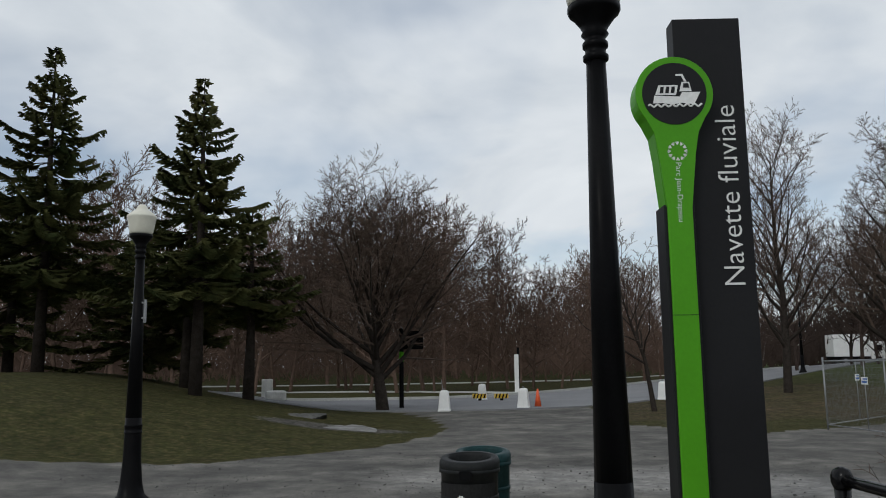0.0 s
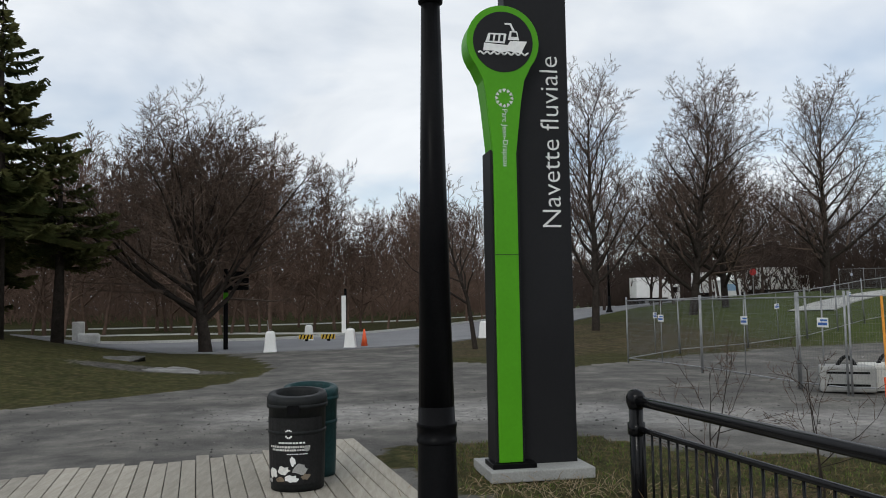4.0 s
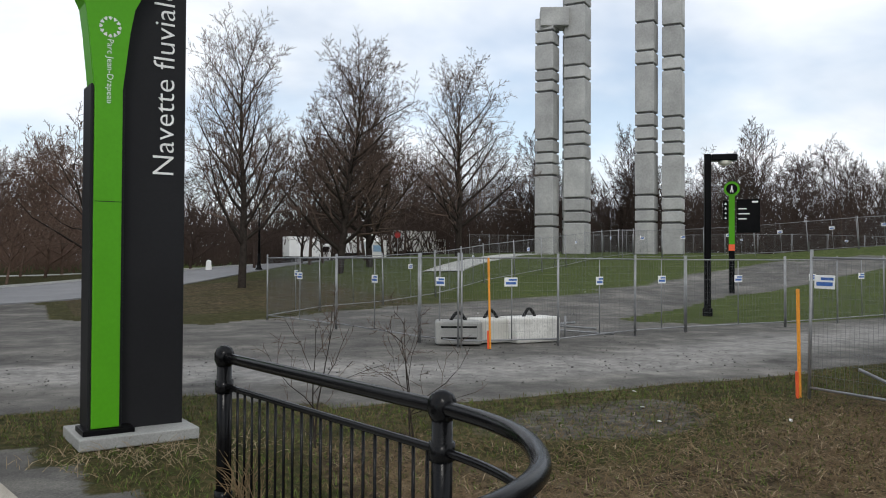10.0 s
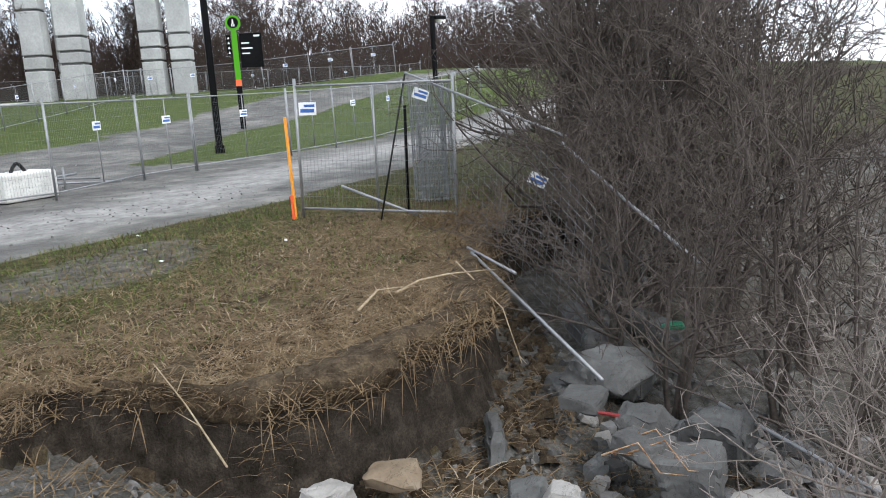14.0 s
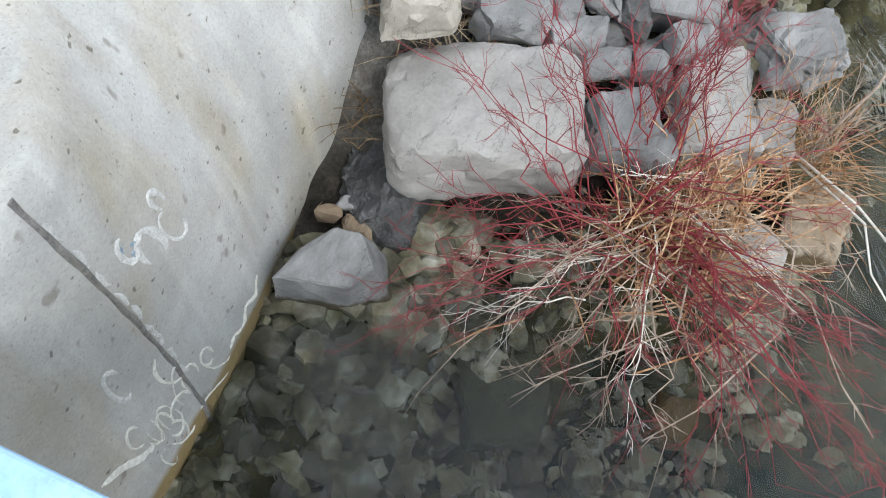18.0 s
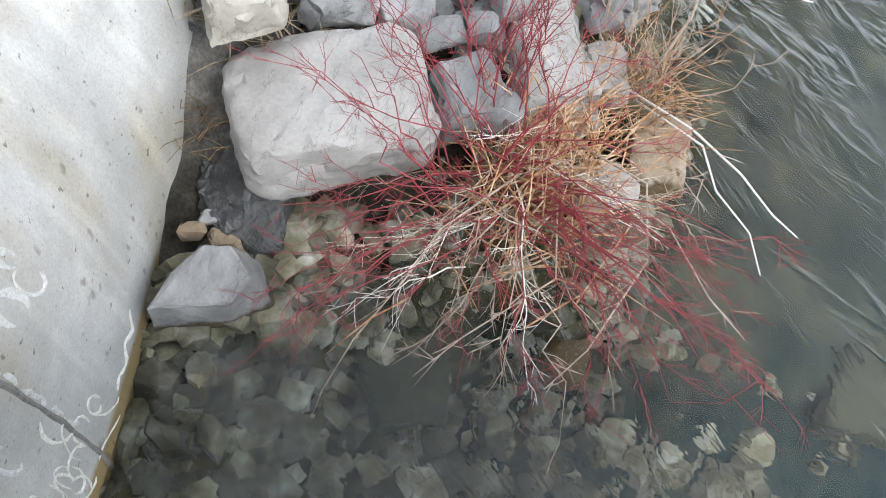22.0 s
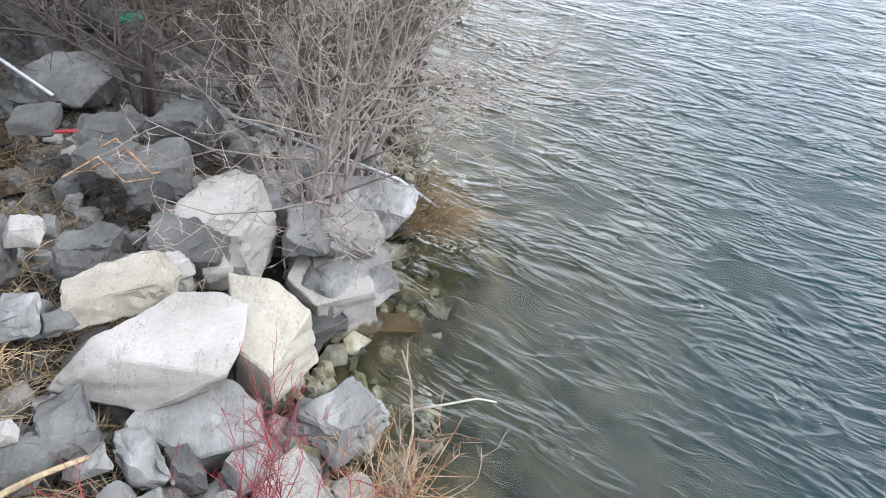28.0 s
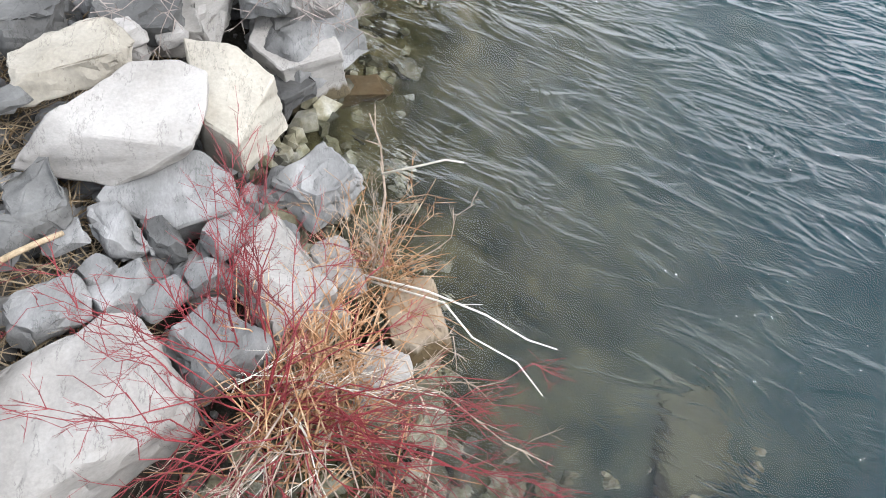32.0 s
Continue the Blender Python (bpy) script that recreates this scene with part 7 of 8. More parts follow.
slivers("grass_blades", "dry tan blades in the patchy lawn", "grass", 20000, on_lawn, (0.03, 0.10), 0.0028, M_DRYBLADE, 206, 0.9)


def rubble(name, label, count, place, sizes, material, seed):
    """Small stones, joined."""
    r = random.Random(seed)
    s = Shape()
    n = 0
    while n < count:
        q = place(r)
        if q is None:
            continue
        x, y, z, k = q
        sz = r.uniform(*sizes) * k * (0.5 + r.random() ** 2)
        m = Matrix.Translation((x, y, z + sz * 0.15)) @ Euler((r.uniform(-0.5, 0.5), r.uniform(-0.5, 0.5), r.uniform(0, 6.28))).to_matrix().to_4x4() @ Matrix.Diagonal((sz, sz * r.uniform(0.55, 0.95), sz * r.uniform(0.35, 0.6), 1))
        b = len(s.v)
        k = r.randint(5, 7)
        ring = [(2 * math.pi * (j + r.uniform(-0.32, 0.32)) / k, r.uniform(0.36, 0.60)) for j in range(k)]
        top = r.uniform(0.5, 0.85)
        ox, oy = r.uniform(-0.08, 0.08), r.uniform(-0.08, 0.08)
        for an, rad in ring:
            s.v.append(tuple(m @ Vector((math.cos(an) * rad, math.sin(an) * rad, -0.5))))
        for an, rad in ring:
            s.v.append(tuple(m @ Vector((math.cos(an) * rad * top * r.uniform(0.85, 1.15) + ox, math.sin(an) * rad * top * r.uniform(0.85, 1.15) + oy, 0.5 * r.uniform(0.6, 1.15)))))
        s.v.append(tuple(m @ Vector((ox, oy, 0.52))))
        for j in range(k):
            j2 = (j + 1) % k
            s.f += [(b + j, b + j2, b + k + j2, b + k + j), (b + k + j, b + k + j2, b + 2 * k)]
        n += 1
    me = s.mesh(name)
    ob = part(name, me, material, None)
    return tagged(ob, label, "stones", kind="stuff")


def island_mat(name, cols, fine=26, rough=0.9):
    """Stone whose tone changes from piece to piece."""
    m = mat(name, cols, 5.0, rough, 0.4, fine, contrast=0.3)
    t = m.node_tree
    bs = next(n for n in t.nodes if n.type == "BSDF_PRINCIPLED")
    src = bs.inputs["Base Color"].links[0].from_socket
    geo, hs, mr = t.nodes.new("ShaderNodeNewGeometry"), t.nodes.new("ShaderNodeHueSaturation"), t.nodes.new("ShaderNodeMapRange")
    mr.inputs["To Min"].default_value, mr.inputs["To Max"].default_value = 0.35, 1.35
    t.links.new(geo.outputs["Random Per Island"], mr.inputs["Value"])
    t.links.new(mr.outputs[0], hs.inputs["Value"])
    t.links.new(src, hs.inputs["Color"])
    t.links.new(hs.outputs[0], bs.inputs["Base Color"])
    return m


M_RUBBLE = island_mat("mixed_grey_rubble", [(0.077, 0.073, 0.066), (0.119, 0.113, 0.105), (0.175, 0.168, 0.158)])
M_BEDSTONE = island_mat("submerged_stones", [(0.034, 0.029, 0.010), (0.125, 0.113, 0.072), (0.26, 0.25, 0.21)], 14, 0.9)


def rubble_spot(r):
    x = r.uniform(2.2, 8.0)
    lp, sh = lerp(x, LIP), lerp(x, SHORE)
    u = r.random() ** 1.2
    y = sh + 0.1 + (lp - 0.55 - sh) * u
    if inside(x, y, HOLLOW):
        return None
    return x, y, ground_z(x, y), 1.0 - 0.45 * u


def bed_spot(r):
    x = r.uniform(-0.6, 7.5)
    y = lerp(x, SHORE) - r.random() ** 1.9 * (3.0 if x < 2.2 else 1.0) + 0.15
    if x > 2.6 and r.random() < 0.88 or math.hypot(x - 1.95, y - 0.2) < 0.6 and r.random() < 0.7:
        return None
    if x > 1.55 and y < -0.75 and r.random() < 0.85:
        return None
    if inside(x, y, HOLLOW) or y > 1.42 + 0.2 * (x - 0.3) and x < 1.9:
        return None
    return x, y, ground_z(x, y), 1.0


RIP = [rock_mesh(500 + k, 1.0, 0.78, 0.62, 0.45, 1) for k in range(9)]
for k, me in enumerate(RIP):
    me.materials.append((M_ROCK_GREY, M_ROCK_PALE, M_ROCK_GREY, M_ROCK_DARK)[k % 4])
rf = random.Random(67)
left_ = 380
while left_:
    x, y = rf.uniform(2.5, 7.2), rf.uniform(-0.2, 3.0)
    sz = rf.uniform(0.09, 0.27) * (1.0 if y < 1.9 else 0.75)
    if y < lerp(x, SHORE) + 0.05 or y > lerp(x, LIP) - 0.9 or inside(x, y, HOLLOW) or rf.random() > (1.25 - 0.33 * y):
        continue
    if any(abs(x - b[0]) < b[3] * 0.42 and abs(y - b[1]) < b[4] * 0.42 for b in BOULDERS):
        continue
    ob = part("rock", RIP[rf.randrange(9)], None, None)
    ob.matrix_world = pose(x, y, ground_z(x, y) + sz * 0.22, rf.uniform(-25, 25), rf.uniform(-25, 25), rf.uniform(0, 360)) @ Matrix.Diagonal((sz, sz, sz, 1))
    tagged(ob, "small angular grey rock filling the riprap", "rock", "small riprap rocks")
    left_ -= 1

rubble("bank_rubble", "broken grey stones filling the gaps of the riprap", 1500, rubble_spot, (0.06, 0.20), M_RUBBLE, 211)
def at_scarp(r):
    x = r.uniform(3.2, 8.2)
    y = lerp(x, LIP) - r.uniform(0.2, 0.75)
    return x, y, ground_z(x, y), 1.0


rubble("earth_clods", "crumbled brown clods below the torn turf", 420, at_scarp, (0.05, 0.17), M_SOD, 214)
def on_yard(r):
    x, y = r.uniform(-9, 12), r.uniform(8.5, 17)
    if zone(x, y)[0] > 0.5 or y < lerp(x, [(-9, 12.5), (-1.5, 9.4), (1.5, 11.6), (6, 9.8), (12, 9.2)]):
        return None
    return x, y, ground_z(x, y), 1.0


rubble("gravel_stones", "loose small stones on the gravel yard", 2600, on_yard, (0.012, 0.040), M_RUBBLE, 215)
rubble("bank_pebbles", "small grey stones scattered on the earth bank", 1100, on_slope, (0.02, 0.055), M_RUBBLE, 212)
rubble("riverbed_stones", "flat olive and grey stones under the shallow water", 2600, bed_spot, (0.06, 0.24), M_BEDSTONE, 213)


def wedge_stone(x, y, z, w, d, h, turn, label):
    """A three-cornered stone with a broad pale top that slopes up to the bank, and steep sides."""
    bm = bmesh.new()
    for q in ((-0.28, -0.07, 0.18), (-0.14, 0.07, 0.21), (0.02, 0.13, 0.26), (0.13, 0.10, 0.26), (0.19, -0.06, 0.21), (0.066, -0.125, 0.15), (-0.34, -0.02, -0.25), (0.03, -0.08, -0.25), (0.25, -0.05, -0.25), (0.26, 0.20, -0.25), (-0.15, 0.22, -0.25)):
        bm.verts.new((q[0] * w, q[1] * d, q[2] * h))
    bmesh.ops.convex_hull(bm, input=bm.verts)
    bmesh.ops.dissolve_limit(bm, angle_limit=0.1, verts=bm.verts, edges=bm.edges)
    bmesh.ops.bevel(bm, geom=list(bm.edges), offset=0.008, segments=1, affect="EDGES")
    bmesh.ops.triangulate(bm, faces=bm.faces)
    for _ in range(3):
        bmesh.ops.subdivide_edges(bm, edges=[e for e in bm.edges if e.calc_length() > 0.05], cuts=1)
        bmesh.ops.triangulate(bm, faces=bm.faces)
    bm.normal_update()
    for v in bm.verts:
        v.co += v.normal * (0.010 * noise.noise(v.co * 9) + 0.006 * noise.noise(v.co * 30))
    me = bpy.data.meshes.new("boulder")
    bm.to_mesh(me)
    bm.free()
    me.materials.append(M_ROCK_GREY)
    ob = new("boulder", me)
    ob.matrix_world = pose(x, y, z, 0, 0, turn)
    return tagged(ob, label, "boulder", "riprap boulders")


def hewn_stone(x, y, z, top, under, material, label, seed):
    """A quarried stone from the corners of its top and of its lower edge."""
    bm = bmesh.new()
    for q in top + under:
        bm.verts.new(q)
    h = bmesh.ops.convex_hull(bm, input=bm.verts)
    bmesh.ops.delete(bm, geom=[g for g in h["geom_interior"] if isinstance(g, bmesh.types.BMVert)], context="VERTS")
    bmesh.ops.dissolve_limit(bm, angle_limit=0.14, verts=bm.verts, edges=bm.edges)
    bmesh.ops.bevel(bm, geom=list(bm.edges), offset=0.010, segments=1, affect="EDGES", profile=0.5)
    bmesh.ops.triangulate(bm, faces=bm.faces)
    for _ in range(4):
        bmesh.ops.subdivide_edges(bm, edges=[e for e in bm.edges if e.calc_length() > 0.045], cuts=1)
        bmesh.ops.triangulate(bm, faces=bm.faces)
    bm.normal_update()
    o = Vector((seed * 2.3, seed * 0.7, 0))
    for v in bm.verts:
        step = math.floor((v.co.z + 0.35 * v.co.x + 0.02 * noise.noise(v.co * 7 + o)) / 0.05)
        ledge = 0.012 * noise.noise(Vector((step * 1.9, seed, 0.4))) if abs(v.normal.z) < 0.8 else 0.0
        v.co += v.normal * (0.016 * noise.noise(v.co * 3.2 + o) + 0.014 * abs(noise.noise(v.co * 7 + o)) + 0.004 * noise.noise(v.co * 26 + o) + ledge)
    for f in bm.faces:
        f.smooth = True
    for e in bm.edges:
        e.smooth = len(e.link_faces) == 2 and e.calc_face_angle(0) < 0.32
    me = bpy.data.meshes.new("boulder")
    bm.to_mesh(me)
    bm.free()
    me.materials.append(material)
    ob = new("boulder", me)
    ob.matrix_world = pose(x, y, z)
    return tagged(ob, label, "boulder", "riprap boulders")


hewn_stone(3.64, 0.84, -1.10, [(0.02, 0.41, 0.08), (0.32, 0.03, 0.12), (0.31, -0.22, 0.12), (0.23, -0.38, 0.10), (-0.04, -0.37, 0.05), (-0.21, -0.30, -0.02), (-0.13, 0.23, 0.05)],
           [(-0.12, 0.69, -0.15), (-0.24, 0.16, -0.24), (-0.14, -0.25, -0.14), (0.28, -0.30, -0.22), (0.34, 0.20, -0.22), (0.05, 0.60, -0.25)], M_ROCK_PALE, "big pale limestone slab with a jagged front edge", 3)
hewn_stone(3.99, 0.41, -1.20, [(0.35, 0.26, 0.08), (0.23, -0.05, 0.08), (0.04, -0.26, 0.0), (-0.37, -0.06, -0.10), (-0.24, 0.12, -0.05)],
           [(0.38, 0.24, -0.40), (0.26, -0.10, -0.42), (0.06, -0.28, -0.42), (-0.33, -0.04, -0.40), (-0.20, 0.20, -0.36)], M_ROCK_CREAM, "cream limestone block beside the big slab", 5)
hewn_stone(3.37, 0.69, -1.42, [(-0.05, 0.40, 0.08), (0.21, -0.14, 0.12), (0.07, -0.31, 0.06), (0.30, 0.25, 0.10)],
           [(-0.05, -0.27, -0.08), (-0.13, 0.02, -0.10), (-0.05, 0.30, -0.06), (0.10, -0.28, -0.34), (-0.05, 0.05, -0.34), (0.30, 0.30, -0.30)], M_ROCK_GREY, "rounded grey limestone boulder under the big slab", 7)
hewn_stone(4.89, 0.13, -1.56, [(0.27, 0.18, 0.06), (0.27, -0.19, 0.06), (-0.16, -0.33, -0.06), (-0.30, 0.06, -0.06), (-0.08, 0.27, 0.01)],
           [(0.30, 0.20, -0.50), (0.30, -0.22, -0.50), (-0.14, -0.36, -0.52), (-0.28, 0.04, -0.50), (-0.05, 0.25, -0.45)], M_ROCK_PALE, "white limestone block at the waterline", 9)
wedge_stone(1.20, 1.24, -1.84, 1.0, 1.0, 1.0, -53, "triangular grey boulder with a light sloping face at the water")
boulder(0.52, -0.55, -2.05, 0.42, 0.34, 0.34, 20, material=M_ROCK_BROWN, label="orange-stained rock just breaking the water", seed=401, block=0.6)
boulder(2.22, -2.06, -2.95, 0.72, 0.46, 0.26, -8, material=M_BED, label="pale sunken slab under the water", seed=402, block=0.7)
boulder(1.56, -0.38, -2.12, 0.26, 0.22, 0.16, 10, material=M_ROCK_BROWN, label="brown squarish stone under the shallow water", seed=403, block=0.8)
boulder(1.3, 0.35, -2.36, 0.62, 0.5, 0.2, 40, material=M_BED, label="broad flat stone under the shallow water", seed=404, block=0.5)


# flecks of foam drifting in lines on the river
M_FOAM = mat("white_foam", [(0.70, 0.72, 0.72), (0.85, 0.86, 0.86)], 20, 0.7, 0.0, 60, contrast=0.1)
ro = random.Random(88)
foam = Shape()
for lane in range(9):
    x0, y0 = ro.uniform(2.2, 6.5), ro.uniform(-4.2, -1.2)
    for _ in range(ro.randint(10, 26)):
        u, v = ro.gauss(0, 0.45), ro.gauss(0, 0.06)
        x, y, r_ = x0 + 0.62 * u - 0.78 * v, y0 + 0.78 * u + 0.62 * v, ro.uniform(0.002, 0.005)
        b = len(foam.v)
        foam.v += [(x + r_ * math.cos(a) * ro.uniform(0.7, 1.3), y + r_ * math.sin(a) * ro.uniform(0.7, 1.3), WATER + 0.006) for a in (0, 1.05, 2.09, 3.14, 4.19, 5.24)]
        foam.v.append((x, y, WATER + 0.006 + r_ * 0.6))
        foam.f += [(b + q, b + (q + 1) % 6, b + 6) for q in range(6)]
tagged(part("foam_flecks", foam, M_FOAM, None), "small white flecks of foam drifting on the river", "foam", kind="stuff")


# ---- red dogwood, dry clumps and bleached sticks ----
def arched(root, tip, rise, r, n=5, jitter=0.05):
    pts = []
    for k in range(n + 1):
        u = k / n
        p = root.lerp(tip, u) + Vector((0, 0, rise * math.sin(math.pi * u ** 0.8)))
        if 0 < k:
            p += Vector((r.gauss(0, jitter), r.gauss(0, jitter), r.gauss(0, jitter * 0.6))) * u
        pts.append(p)
    return pts


rb = random.Random(31)
dog = thing("dogwood_bush", pose(2.15, 0.2, -1.78), "red-stemmed dogwood bush leaning over the water", "bush")
DOG_ROOT = Vector((2.15, 0.2, -1.78))
DOG_TIPS = [(1.21, 0.76, -1.62), (1.16, 0.82, -1.65), (1.45, 0.95, -1.55), (1.35, 0.6, -1.7), (2.2, 0.85, -0.88), (1.85, 0.92, -0.92), (2.0, 1.0, -1.0), (2.35, 0.75, -0.95), (3.15, 0.22, -1.0), (3.25, 0.1, -1.05), (3.05, 0.35, -1.02), (3.0, -0.05, -1.2), (2.85, 0.3, -1.0), (1.56, -1.1, -1.55), (1.4, -0.95, -1.6), (1.32, -0.73, -1.62), (1.97, -0.94, -1.5), (1.75, -1.0, -1.45), (1.25, -0.24, -1.65), (1.15, 0.05, -1.7), (1.6, -0.5, -1.6), (1.9, -0.6, -1.35), (2.4, -0.6, -1.3), (2.7, -0.35, -1.25)]


def spray(owner, name, pts, rad, material, r, twigs, size):
    """One crooked stem with its side twigs."""
    n = len(pts) - 1
    s = Shape().tube(pts, [rad * (1 - 0.78 * k / n) for k in range(n + 1)], 5)
    for q in range(twigs):
        i = r.randint(1, n - 1)
        p = pts[i].lerp(pts[i + 1], r.random())
        d = (pts[i + 1] - pts[i]).normalized() + Vector((r.gauss(0, 0.55), r.gauss(0, 0.55), r.gauss(0.12, 0.4)))
        ln = r.uniform(0.35, 1.1) * size
        e = p + d.normalized() * ln
        s.tube([p, p.lerp(e, 0.5) + Vector((r.gauss(0, 0.05), r.gauss(0, 0.05), 0.04)) * ln, e], [rad * 0.42, rad * 0.33, rad * 0.17], 4, caps=False)
        for w in range(3):
            g = p.lerp(e, r.uniform(0.35, 0.95))
            d2 = d.normalized() + Vector((r.gauss(0, 0.65), r.gauss(0, 0.65), r.gauss(0.1, 0.4)))
            s.tube([g, g + d2.normalized() * ln * r.uniform(0.25, 0.6)], [rad * 0.26, rad * 0.14], 3, caps=False)
    ob = part(name, s, material, owner)
    ob.matrix_parent_inverse = owner.matrix_world.inverted()
    return ob


for k in range(66):
    base = Vector(DOG_TIPS[k % len(DOG_TIPS)])
    j = 0.0 if k < len(DOG_TIPS) else 0.20
    tip = base + Vector((rb.gauss(0, j), rb.gauss(0, j), abs(rb.gauss(0, j * 0.6))))
    root = DOG_ROOT + Vector((rb.gauss(0, 0.14), rb.gauss(0, 0.13), rb.uniform(-0.02, 0.06)))
    if base.z > -1.15:
        root += Vector((0.25, 0.15, 0.05)) if base.x > 2.6 else Vector((0.0, 0.1, 0.05))
    spray(dog, "red_stem", arched(root, tip, 0.14 if base.z < -1.2 else 0.05, rb, 8, 0.050), 0.0050, M_REDTWIG, rb, 11, 0.20)

M_RUST = mat("rusty_straw", [(0.15, 0.066, 0.032), (0.33, 0.185, 0.095), (0.52, 0.41, 0.28)], 14.0, 0.9, 0.0, 60, contrast=0.4, spec=0.1)
M_GREYSTEM = mat("grey_dead_stem", [(0.20, 0.15, 0.11), (0.42, 0.34, 0.27)], 8.0, 0.9, 0.0, 60, contrast=0.35, spec=0.1)
dead = thing("dead_bush", pose(2.05, 0.1, -1.75), "dead bush with pale tangled stems over the water", "bush")
for k in range(34):
    a = rb.uniform(1.9, 5.2)
    ln = rb.uniform(0.35, 1.0)
    root = Vector((2.1 + rb.gauss(0, 0.16), 0.08 + rb.gauss(0, 0.14), -1.74 + rb.uniform(0, 0.08)))
    tip = root + Vector((math.cos(a) * ln, math.sin(a) * ln * 0.95, rb.uniform(-0.12, 0.22)))
    tip.z = max(tip.z, -1.97)
    spray(dead, "dead_stem", arched(root, tip, rb.uniform(0.05, 0.16), rb, 6, 0.055), rb.uniform(0.0032, 0.0056), M_GREYSTEM if k % 4 else M_PALESTICK, rb, 8, 0.2)
dead2 = thing("dead_bush", pose(3.15, -0.35, -1.85), "brown dead shrub with pale stems by the water", "bush")
for k in range(26):
    a = rb.uniform(0, 6.28)
    ln = rb.uniform(0.1, 0.42)
    root = Vector((3.12 + rb.gauss(0, 0.08), -0.3 + rb.gauss(0, 0.08), -1.88))
    tip = root + Vector((math.cos(a) * ln, math.sin(a) * ln - 0.06, rb.uniform(0.25, 0.60)))
    spray(dead2, "dead_stem", arched(root, tip, 0.02, rb, 5, 0.05), rb.uniform(0.003, 0.005), M_RUST if k % 2 else M_GREYSTEM, rb, 4, 0.2)


def clump(name, label, x, y, z, count, length, spread, material, seed, width=0.0035, lean=(0, 0, 0), along=(0.25, 0.15)):
    r = random.Random(seed)
    s = Shape()
    for _ in range(count):
        p = Vector((x + r.gauss(0, along[0]), y + r.gauss(0, along[1]), z + r.uniform(-0.03, 0.03)))
        d = Vector((r.gauss(0, spread) + lean[0], r.gauss(0, spread) + lean[1], 0.75 + lean[2])).normalized()
        ln = r.uniform(*length)
        m = p + d * ln * 0.55
        e = p + d * ln + Vector((d.x * ln * 0.2, d.y * ln * 0.2, -ln * 0.25 * r.random()))
        s.tube([p, m, e], [width, width * 0.85, width * 0.3], 3, caps=False)
    return tagged(part(name, s, material, None), label, "dry grass", kind="stuff")


clump("dry_grass_clump", "tangled clump of bleached straw under the red stems", 2.25, 0.05, -1.72, 420, (0.14, 0.52), 0.60, M_RUST, 51, 0.0052, (0.40, -0.1, -0.40), (0.26, 0.16))
clump("dry_grass_clump", "straw tuft among the pale stems by the water", 3.0, -0.3, -1.85, 110, (0.25, 0.60), 0.6, M_RUST, 54, 0.0034, (-0.1, -0.3, 0.0), (0.15, 0.12))
clump("dry_grass_clump", "rusty grass tuft hanging into the river", 5.85, -0.55, -1.75, 220, (0.2, 0.5), 0.5, M_STRAWDARK, 55, 0.004, (-0.1, -0.7, -0.5), (0.14, 0.1))
clump("dry_grass_clump", "dry brown stems fallen along the edge of the concrete", 2.38, 2.15, -0.98, 170, (0.12, 0.42), 0.9, M_STRAWDARK, 61, 0.003, (0, 0, -0.3), (0.10, 0.26))
clump("dry_grass_clump", "dry stems caught between the concrete and the big boulder", 2.02, 1.62, -1.62, 110, (0.10, 0.32), 0.8, M_STRAWDARK, 62, 0.003, (0.2, -0.1, -0.3), (0.16, 0.06))
clump("dry_grass_clump", "tan grass tuft by the slab", 3.55, 1.75, -1.05, 90, (0.08, 0.24), 0.8, M_STRAW, 56, 0.003, (0, 0, -0.2), (0.08, 0.08))
clump("dry_vine", "dry tan vine tangled in the railing bars", 1.16, 5.45, 0.2, 70, (0.10, 0.40), 0.5, M_STRAWDARK, 57, 0.0028, (0, 0, 0.4), (0.05, 0.18))
clump("dry_grass_clump", "tan dead grass at the foot of the sign", 1.0, 7.7, 0.0, 260, (0.06, 0.18), 0.9, M_DEADPALE, 58, 0.003, (0, 0, 0), (0.55, 0.25))
clump("dry_grass_clump", "brown dead grass at the foot of the fence", 9.0, 5.0, -0.1, 320, (0.15, 0.5), 0.6, M_STRAWDARK, 59, 0.005, (-0.1, -0.3, 0), (0.35, 0.3))


def stick(pts, r0, r1, material, label, seed=0, twigs=0):
    rs = random.Random(seed)
    P = [Vector(p) for p in pts]
    s = Shape().tube(P, [r0 + (r1 - r0) * k / (len(P) - 1) for k in range(len(P))], 6)
    for _ in range(twigs):
        i = rs.randint(0, len(P) - 2)
        p = P[i].lerp(P[i + 1], rs.random())
        d = (P[i + 1] - P[i]).normalized() + Vector((rs.gauss(0, 0.6), rs.gauss(0, 0.6), rs.gauss(0, 0.4)))
        s.tube([p, p + d.normalized() * rs.uniform(0.06, 0.2)], [r1, r1 * 0.4], 4)
    return tagged(part("dead_stick", s, material, None, smooth=True), label, "stick", "dead sticks")


stick([(2.95, -0.25, -1.7), (2.66, -0.59, -1.5), (2.48, -0.85, -1.48), (2.33, -1.03, -1.5), (2.29, -1.17, -1.55)], 0.0075, 0.003, M_PALESTICK, "bleached stick reaching out over the water", 1, 1)
stick([(2.9, -0.3, -1.7), (2.6, -0.66, -1.52), (2.42, -0.78, -1.58), (2.28, -0.98, -1.62), (2.12, -1.08, -1.68)], 0.0065, 0.003, M_PALESTICK, "thin bleached stick bent over the water", 2, 1)
stick([(2.95, -0.3, -1.75), (3.15, -0.42, -1.3), (3.3, -0.42, -1.1), (3.38, -0.38, -0.95)], 0.008, 0.004, M_GREYSTEM, "grey bare stem standing at the water's edge", 3, 4)
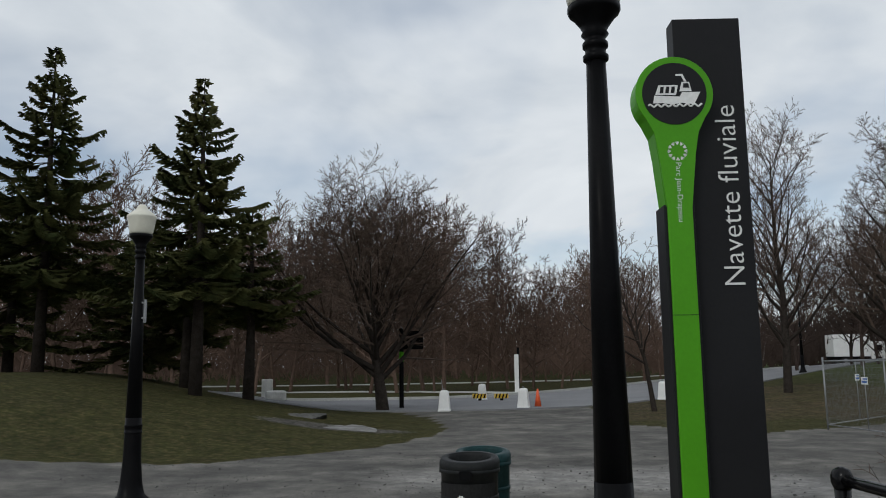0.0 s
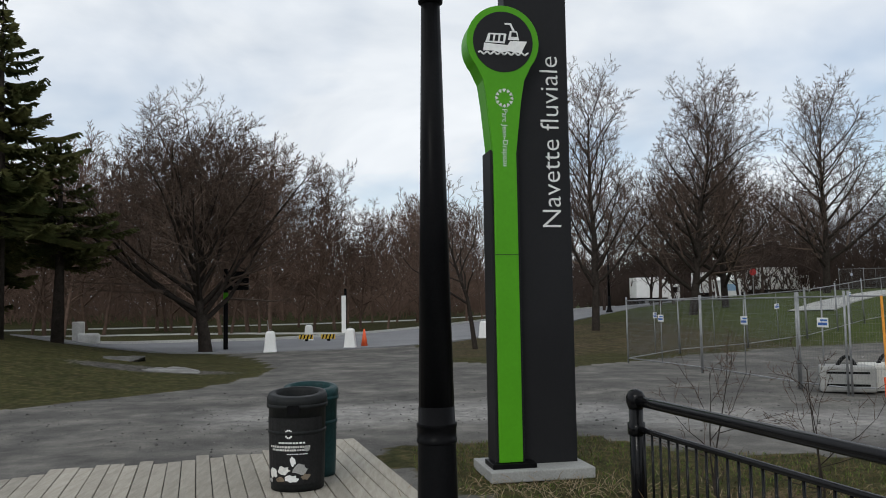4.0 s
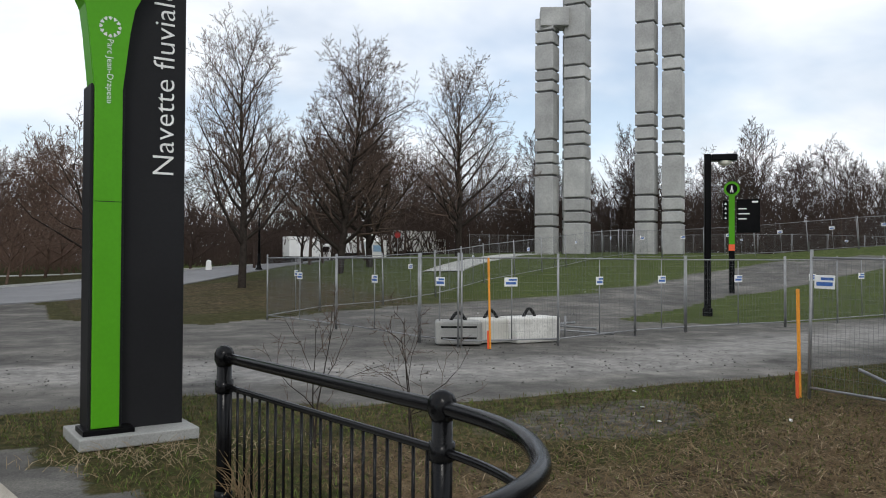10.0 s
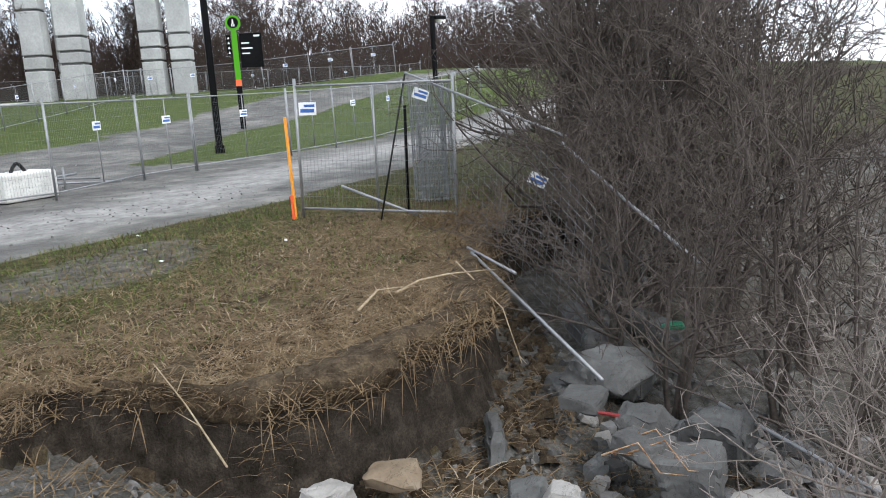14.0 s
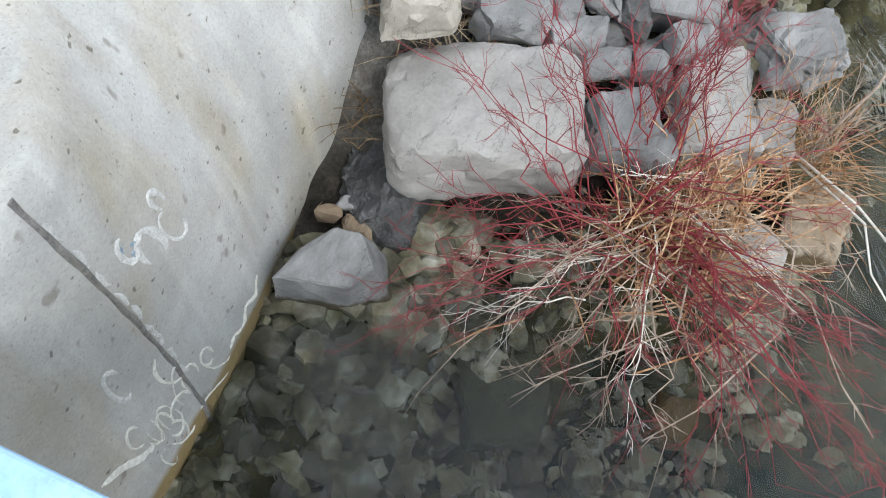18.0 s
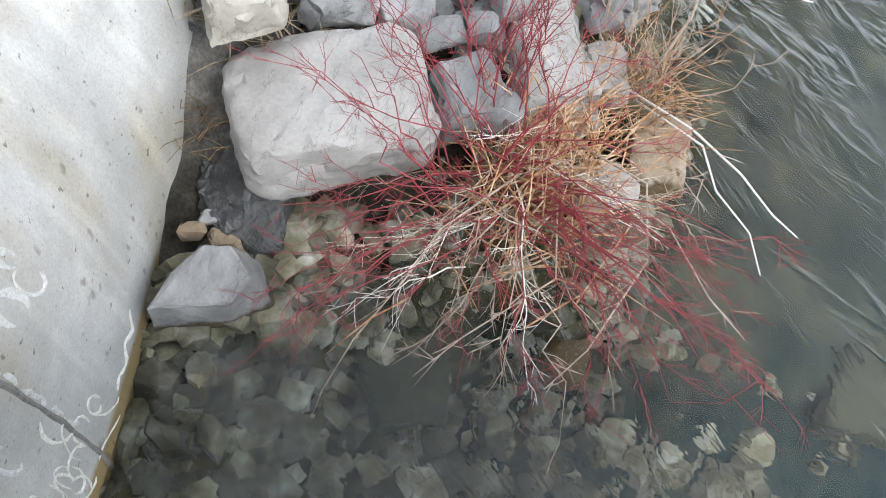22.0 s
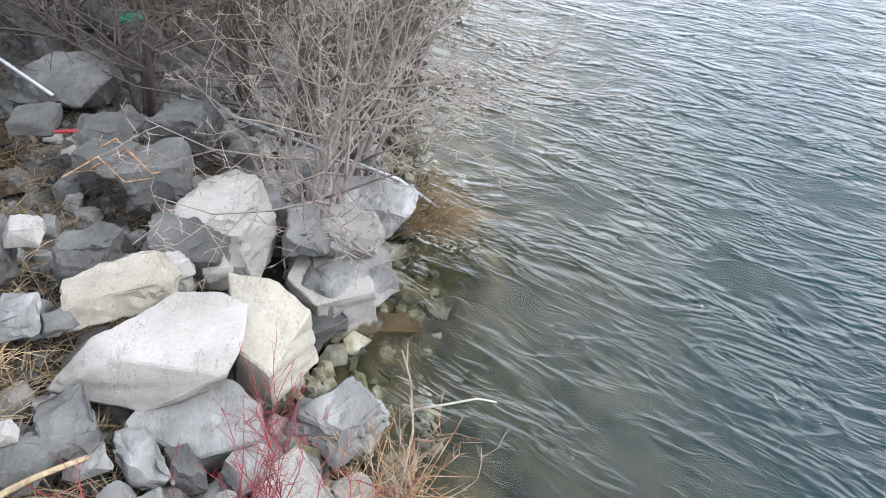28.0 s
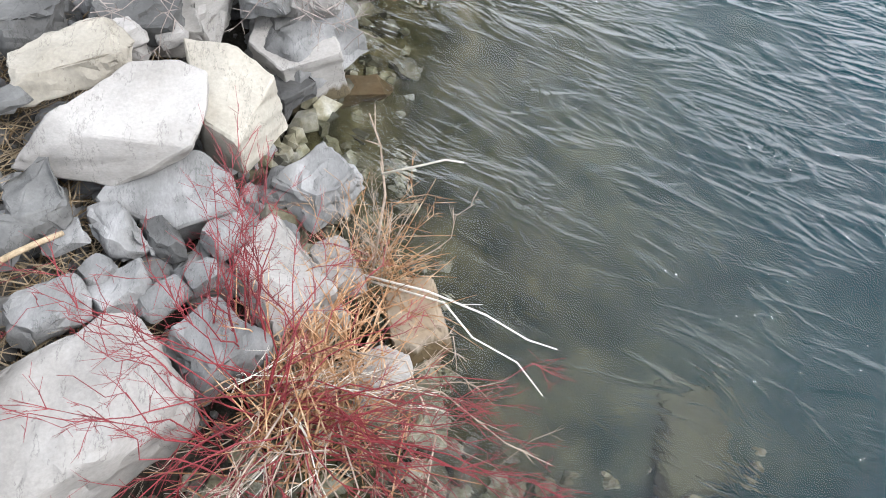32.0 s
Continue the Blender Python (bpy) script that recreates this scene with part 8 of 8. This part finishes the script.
stick([(3.2, -0.42, -1.2), (2.95, -0.6, -0.9), (2.8, -0.7, -0.72), (2.67, -0.76, -0.61)], 0.006, 0.003, M_PALESTICK, "thin curved dead twig over the water", 4, 0)
stick([(2.45, -0.1, -1.6), (2.25, -0.45, -1.45), (1.9, -0.55, -1.5), (1.45, -0.42, -1.6), (1.25, -0.3, -1.68)], 0.0055, 0.0025, M_GREYSTEM, "long pale dead stem arching to the water", 5, 5)
stick([(2.2, 0.1, -1.6), (1.75, 0.35, -1.55), (1.5, 0.42, -1.62), (1.2, 0.55, -1.75), (0.95, 0.62, -1.9)], 0.0055, 0.0025, M_GREYSTEM, "pale forked dead stem dipping into the water", 6, 6)
stick([(2.1, -0.1, -1.6), (1.7, -0.2, -1.55), (1.35, 0.1, -1.68), (1.15, 0.25, -1.8)], 0.005, 0.0025, M_GREYSTEM, "grey dead stem hanging to the water", 7, 6)
stick([(2.3, -0.2, -1.6), (2.1, -0.6, -1.5), (1.85, -0.85, -1.55), (1.75, -1.05, -1.62)], 0.005, 0.0025, M_GREYSTEM, "pale dead stem among red twigs", 8, 5)
stick([(2.55, 1.62, -1.13), (2.67, 1.47, -1.11), (2.73, 1.40, -1.10), (2.82, 1.31, -1.12), (2.88, 1.20, -1.12), (2.97, 1.12, -1.17)], 0.020, 0.014, M_DEADPALE, "pale bent driftwood branch on the stones", 9, 0)
stick([(5.41, 3.6, 0.06), (5.7, 3.55, 0.10), (6.0, 3.45, 0.09), (6.4, 3.25, 0.05)], 0.011, 0.005, M_DEADPALE, "pale crooked branch lying on the bank top", 10, 3)
stick([(6.4, 3.6, 0.1), (6.1, 3.0, -0.2), (5.8, 2.7, -0.55)], 0.008, 0.004, M_DEADPALE, "thin dead branch hanging over the scarp", 11, 3)
stick([(4.9, 3.6, 0.05), (5.3, 3.7, 0.1), (5.7, 3.6, 0.05)], 0.012, 0.006, M_DEADPALE, "dead branch lying in the flattened stems", 12, 3)
stick([(3.1, 3.2, -0.3), (3.3, 3.7, -0.1), (3.35, 4.0, 0.1)], 0.007, 0.004, M_DEADPALE, "thin dead stem leaning on the scarp", 13, 2)
for k, (x, y) in enumerate(((5.05, 1.6), (5.2, 1.7), (4.95, 1.75))):
    stick([(x, y, -0.78), (x + 0.15, y - 0.2, -0.72), (x - 0.05, y - 0.4, -0.8), (x + 0.1, y - 0.55, -0.86)], 0.007, 0.003, M_RUST, "yellow-brown root lying on the stones", 20 + k, 2)
M_DULLRED = mat("weathered_red_plastic", [(0.16, 0.012, 0.012), (0.24, 0.020, 0.020)], 6.0, 0.6, 0.1, 40)
tagged(part("red_strip", bevelled(Shape().box(-0.09, 0.09, -0.016, 0.016, 0, 0.02), "red_strip", 0.006), M_DULLRED, None), "red plastic strip lying on the rocks", "litter").matrix_world = pose(5.5, 1.87, -0.74, 0, 5, -80)
M_CLOTH = mat("green_plastic_sheet", [(0.02, 0.16, 0.08), (0.04, 0.22, 0.12)], 6, 0.5, 0.2, 30)
gb = boulder(7.9, 2.05, -0.78, 0.30, 0.14, 0.08, -60, material=M_CLOTH, label="crumpled green plastic sheet caught in the brush", seed=420, block=0.3, cuts=1)
gb.name = "plastic_sheet"
gb["category"], gb["group"] = "litter", "bank litter"
rl_ = random.Random(8)
LITTER = bevelled(Shape().box(-0.024, 0.024, -0.016, 0.016, 0, 0.010), "paper_scrap", 0.003, 1)
LITTER.materials.append(M_WHITE)
for x, y in ((6.25, 7.57), (7.3, 6.4), (7.0, 8.6), (5.9, 6.9), (12.5, 22.6), (20, 27), (15, 21)):
    ob = part("paper_scrap", LITTER, None, None)
    ob.matrix_world = pose(x, y, ground_z(x, y) + 0.015, rl_.uniform(-20, 20), rl_.uniform(-20, 20), rl_.uniform(0, 180))
    tagged(ob, "small white scrap of paper on the ground", "litter", "paper scraps")
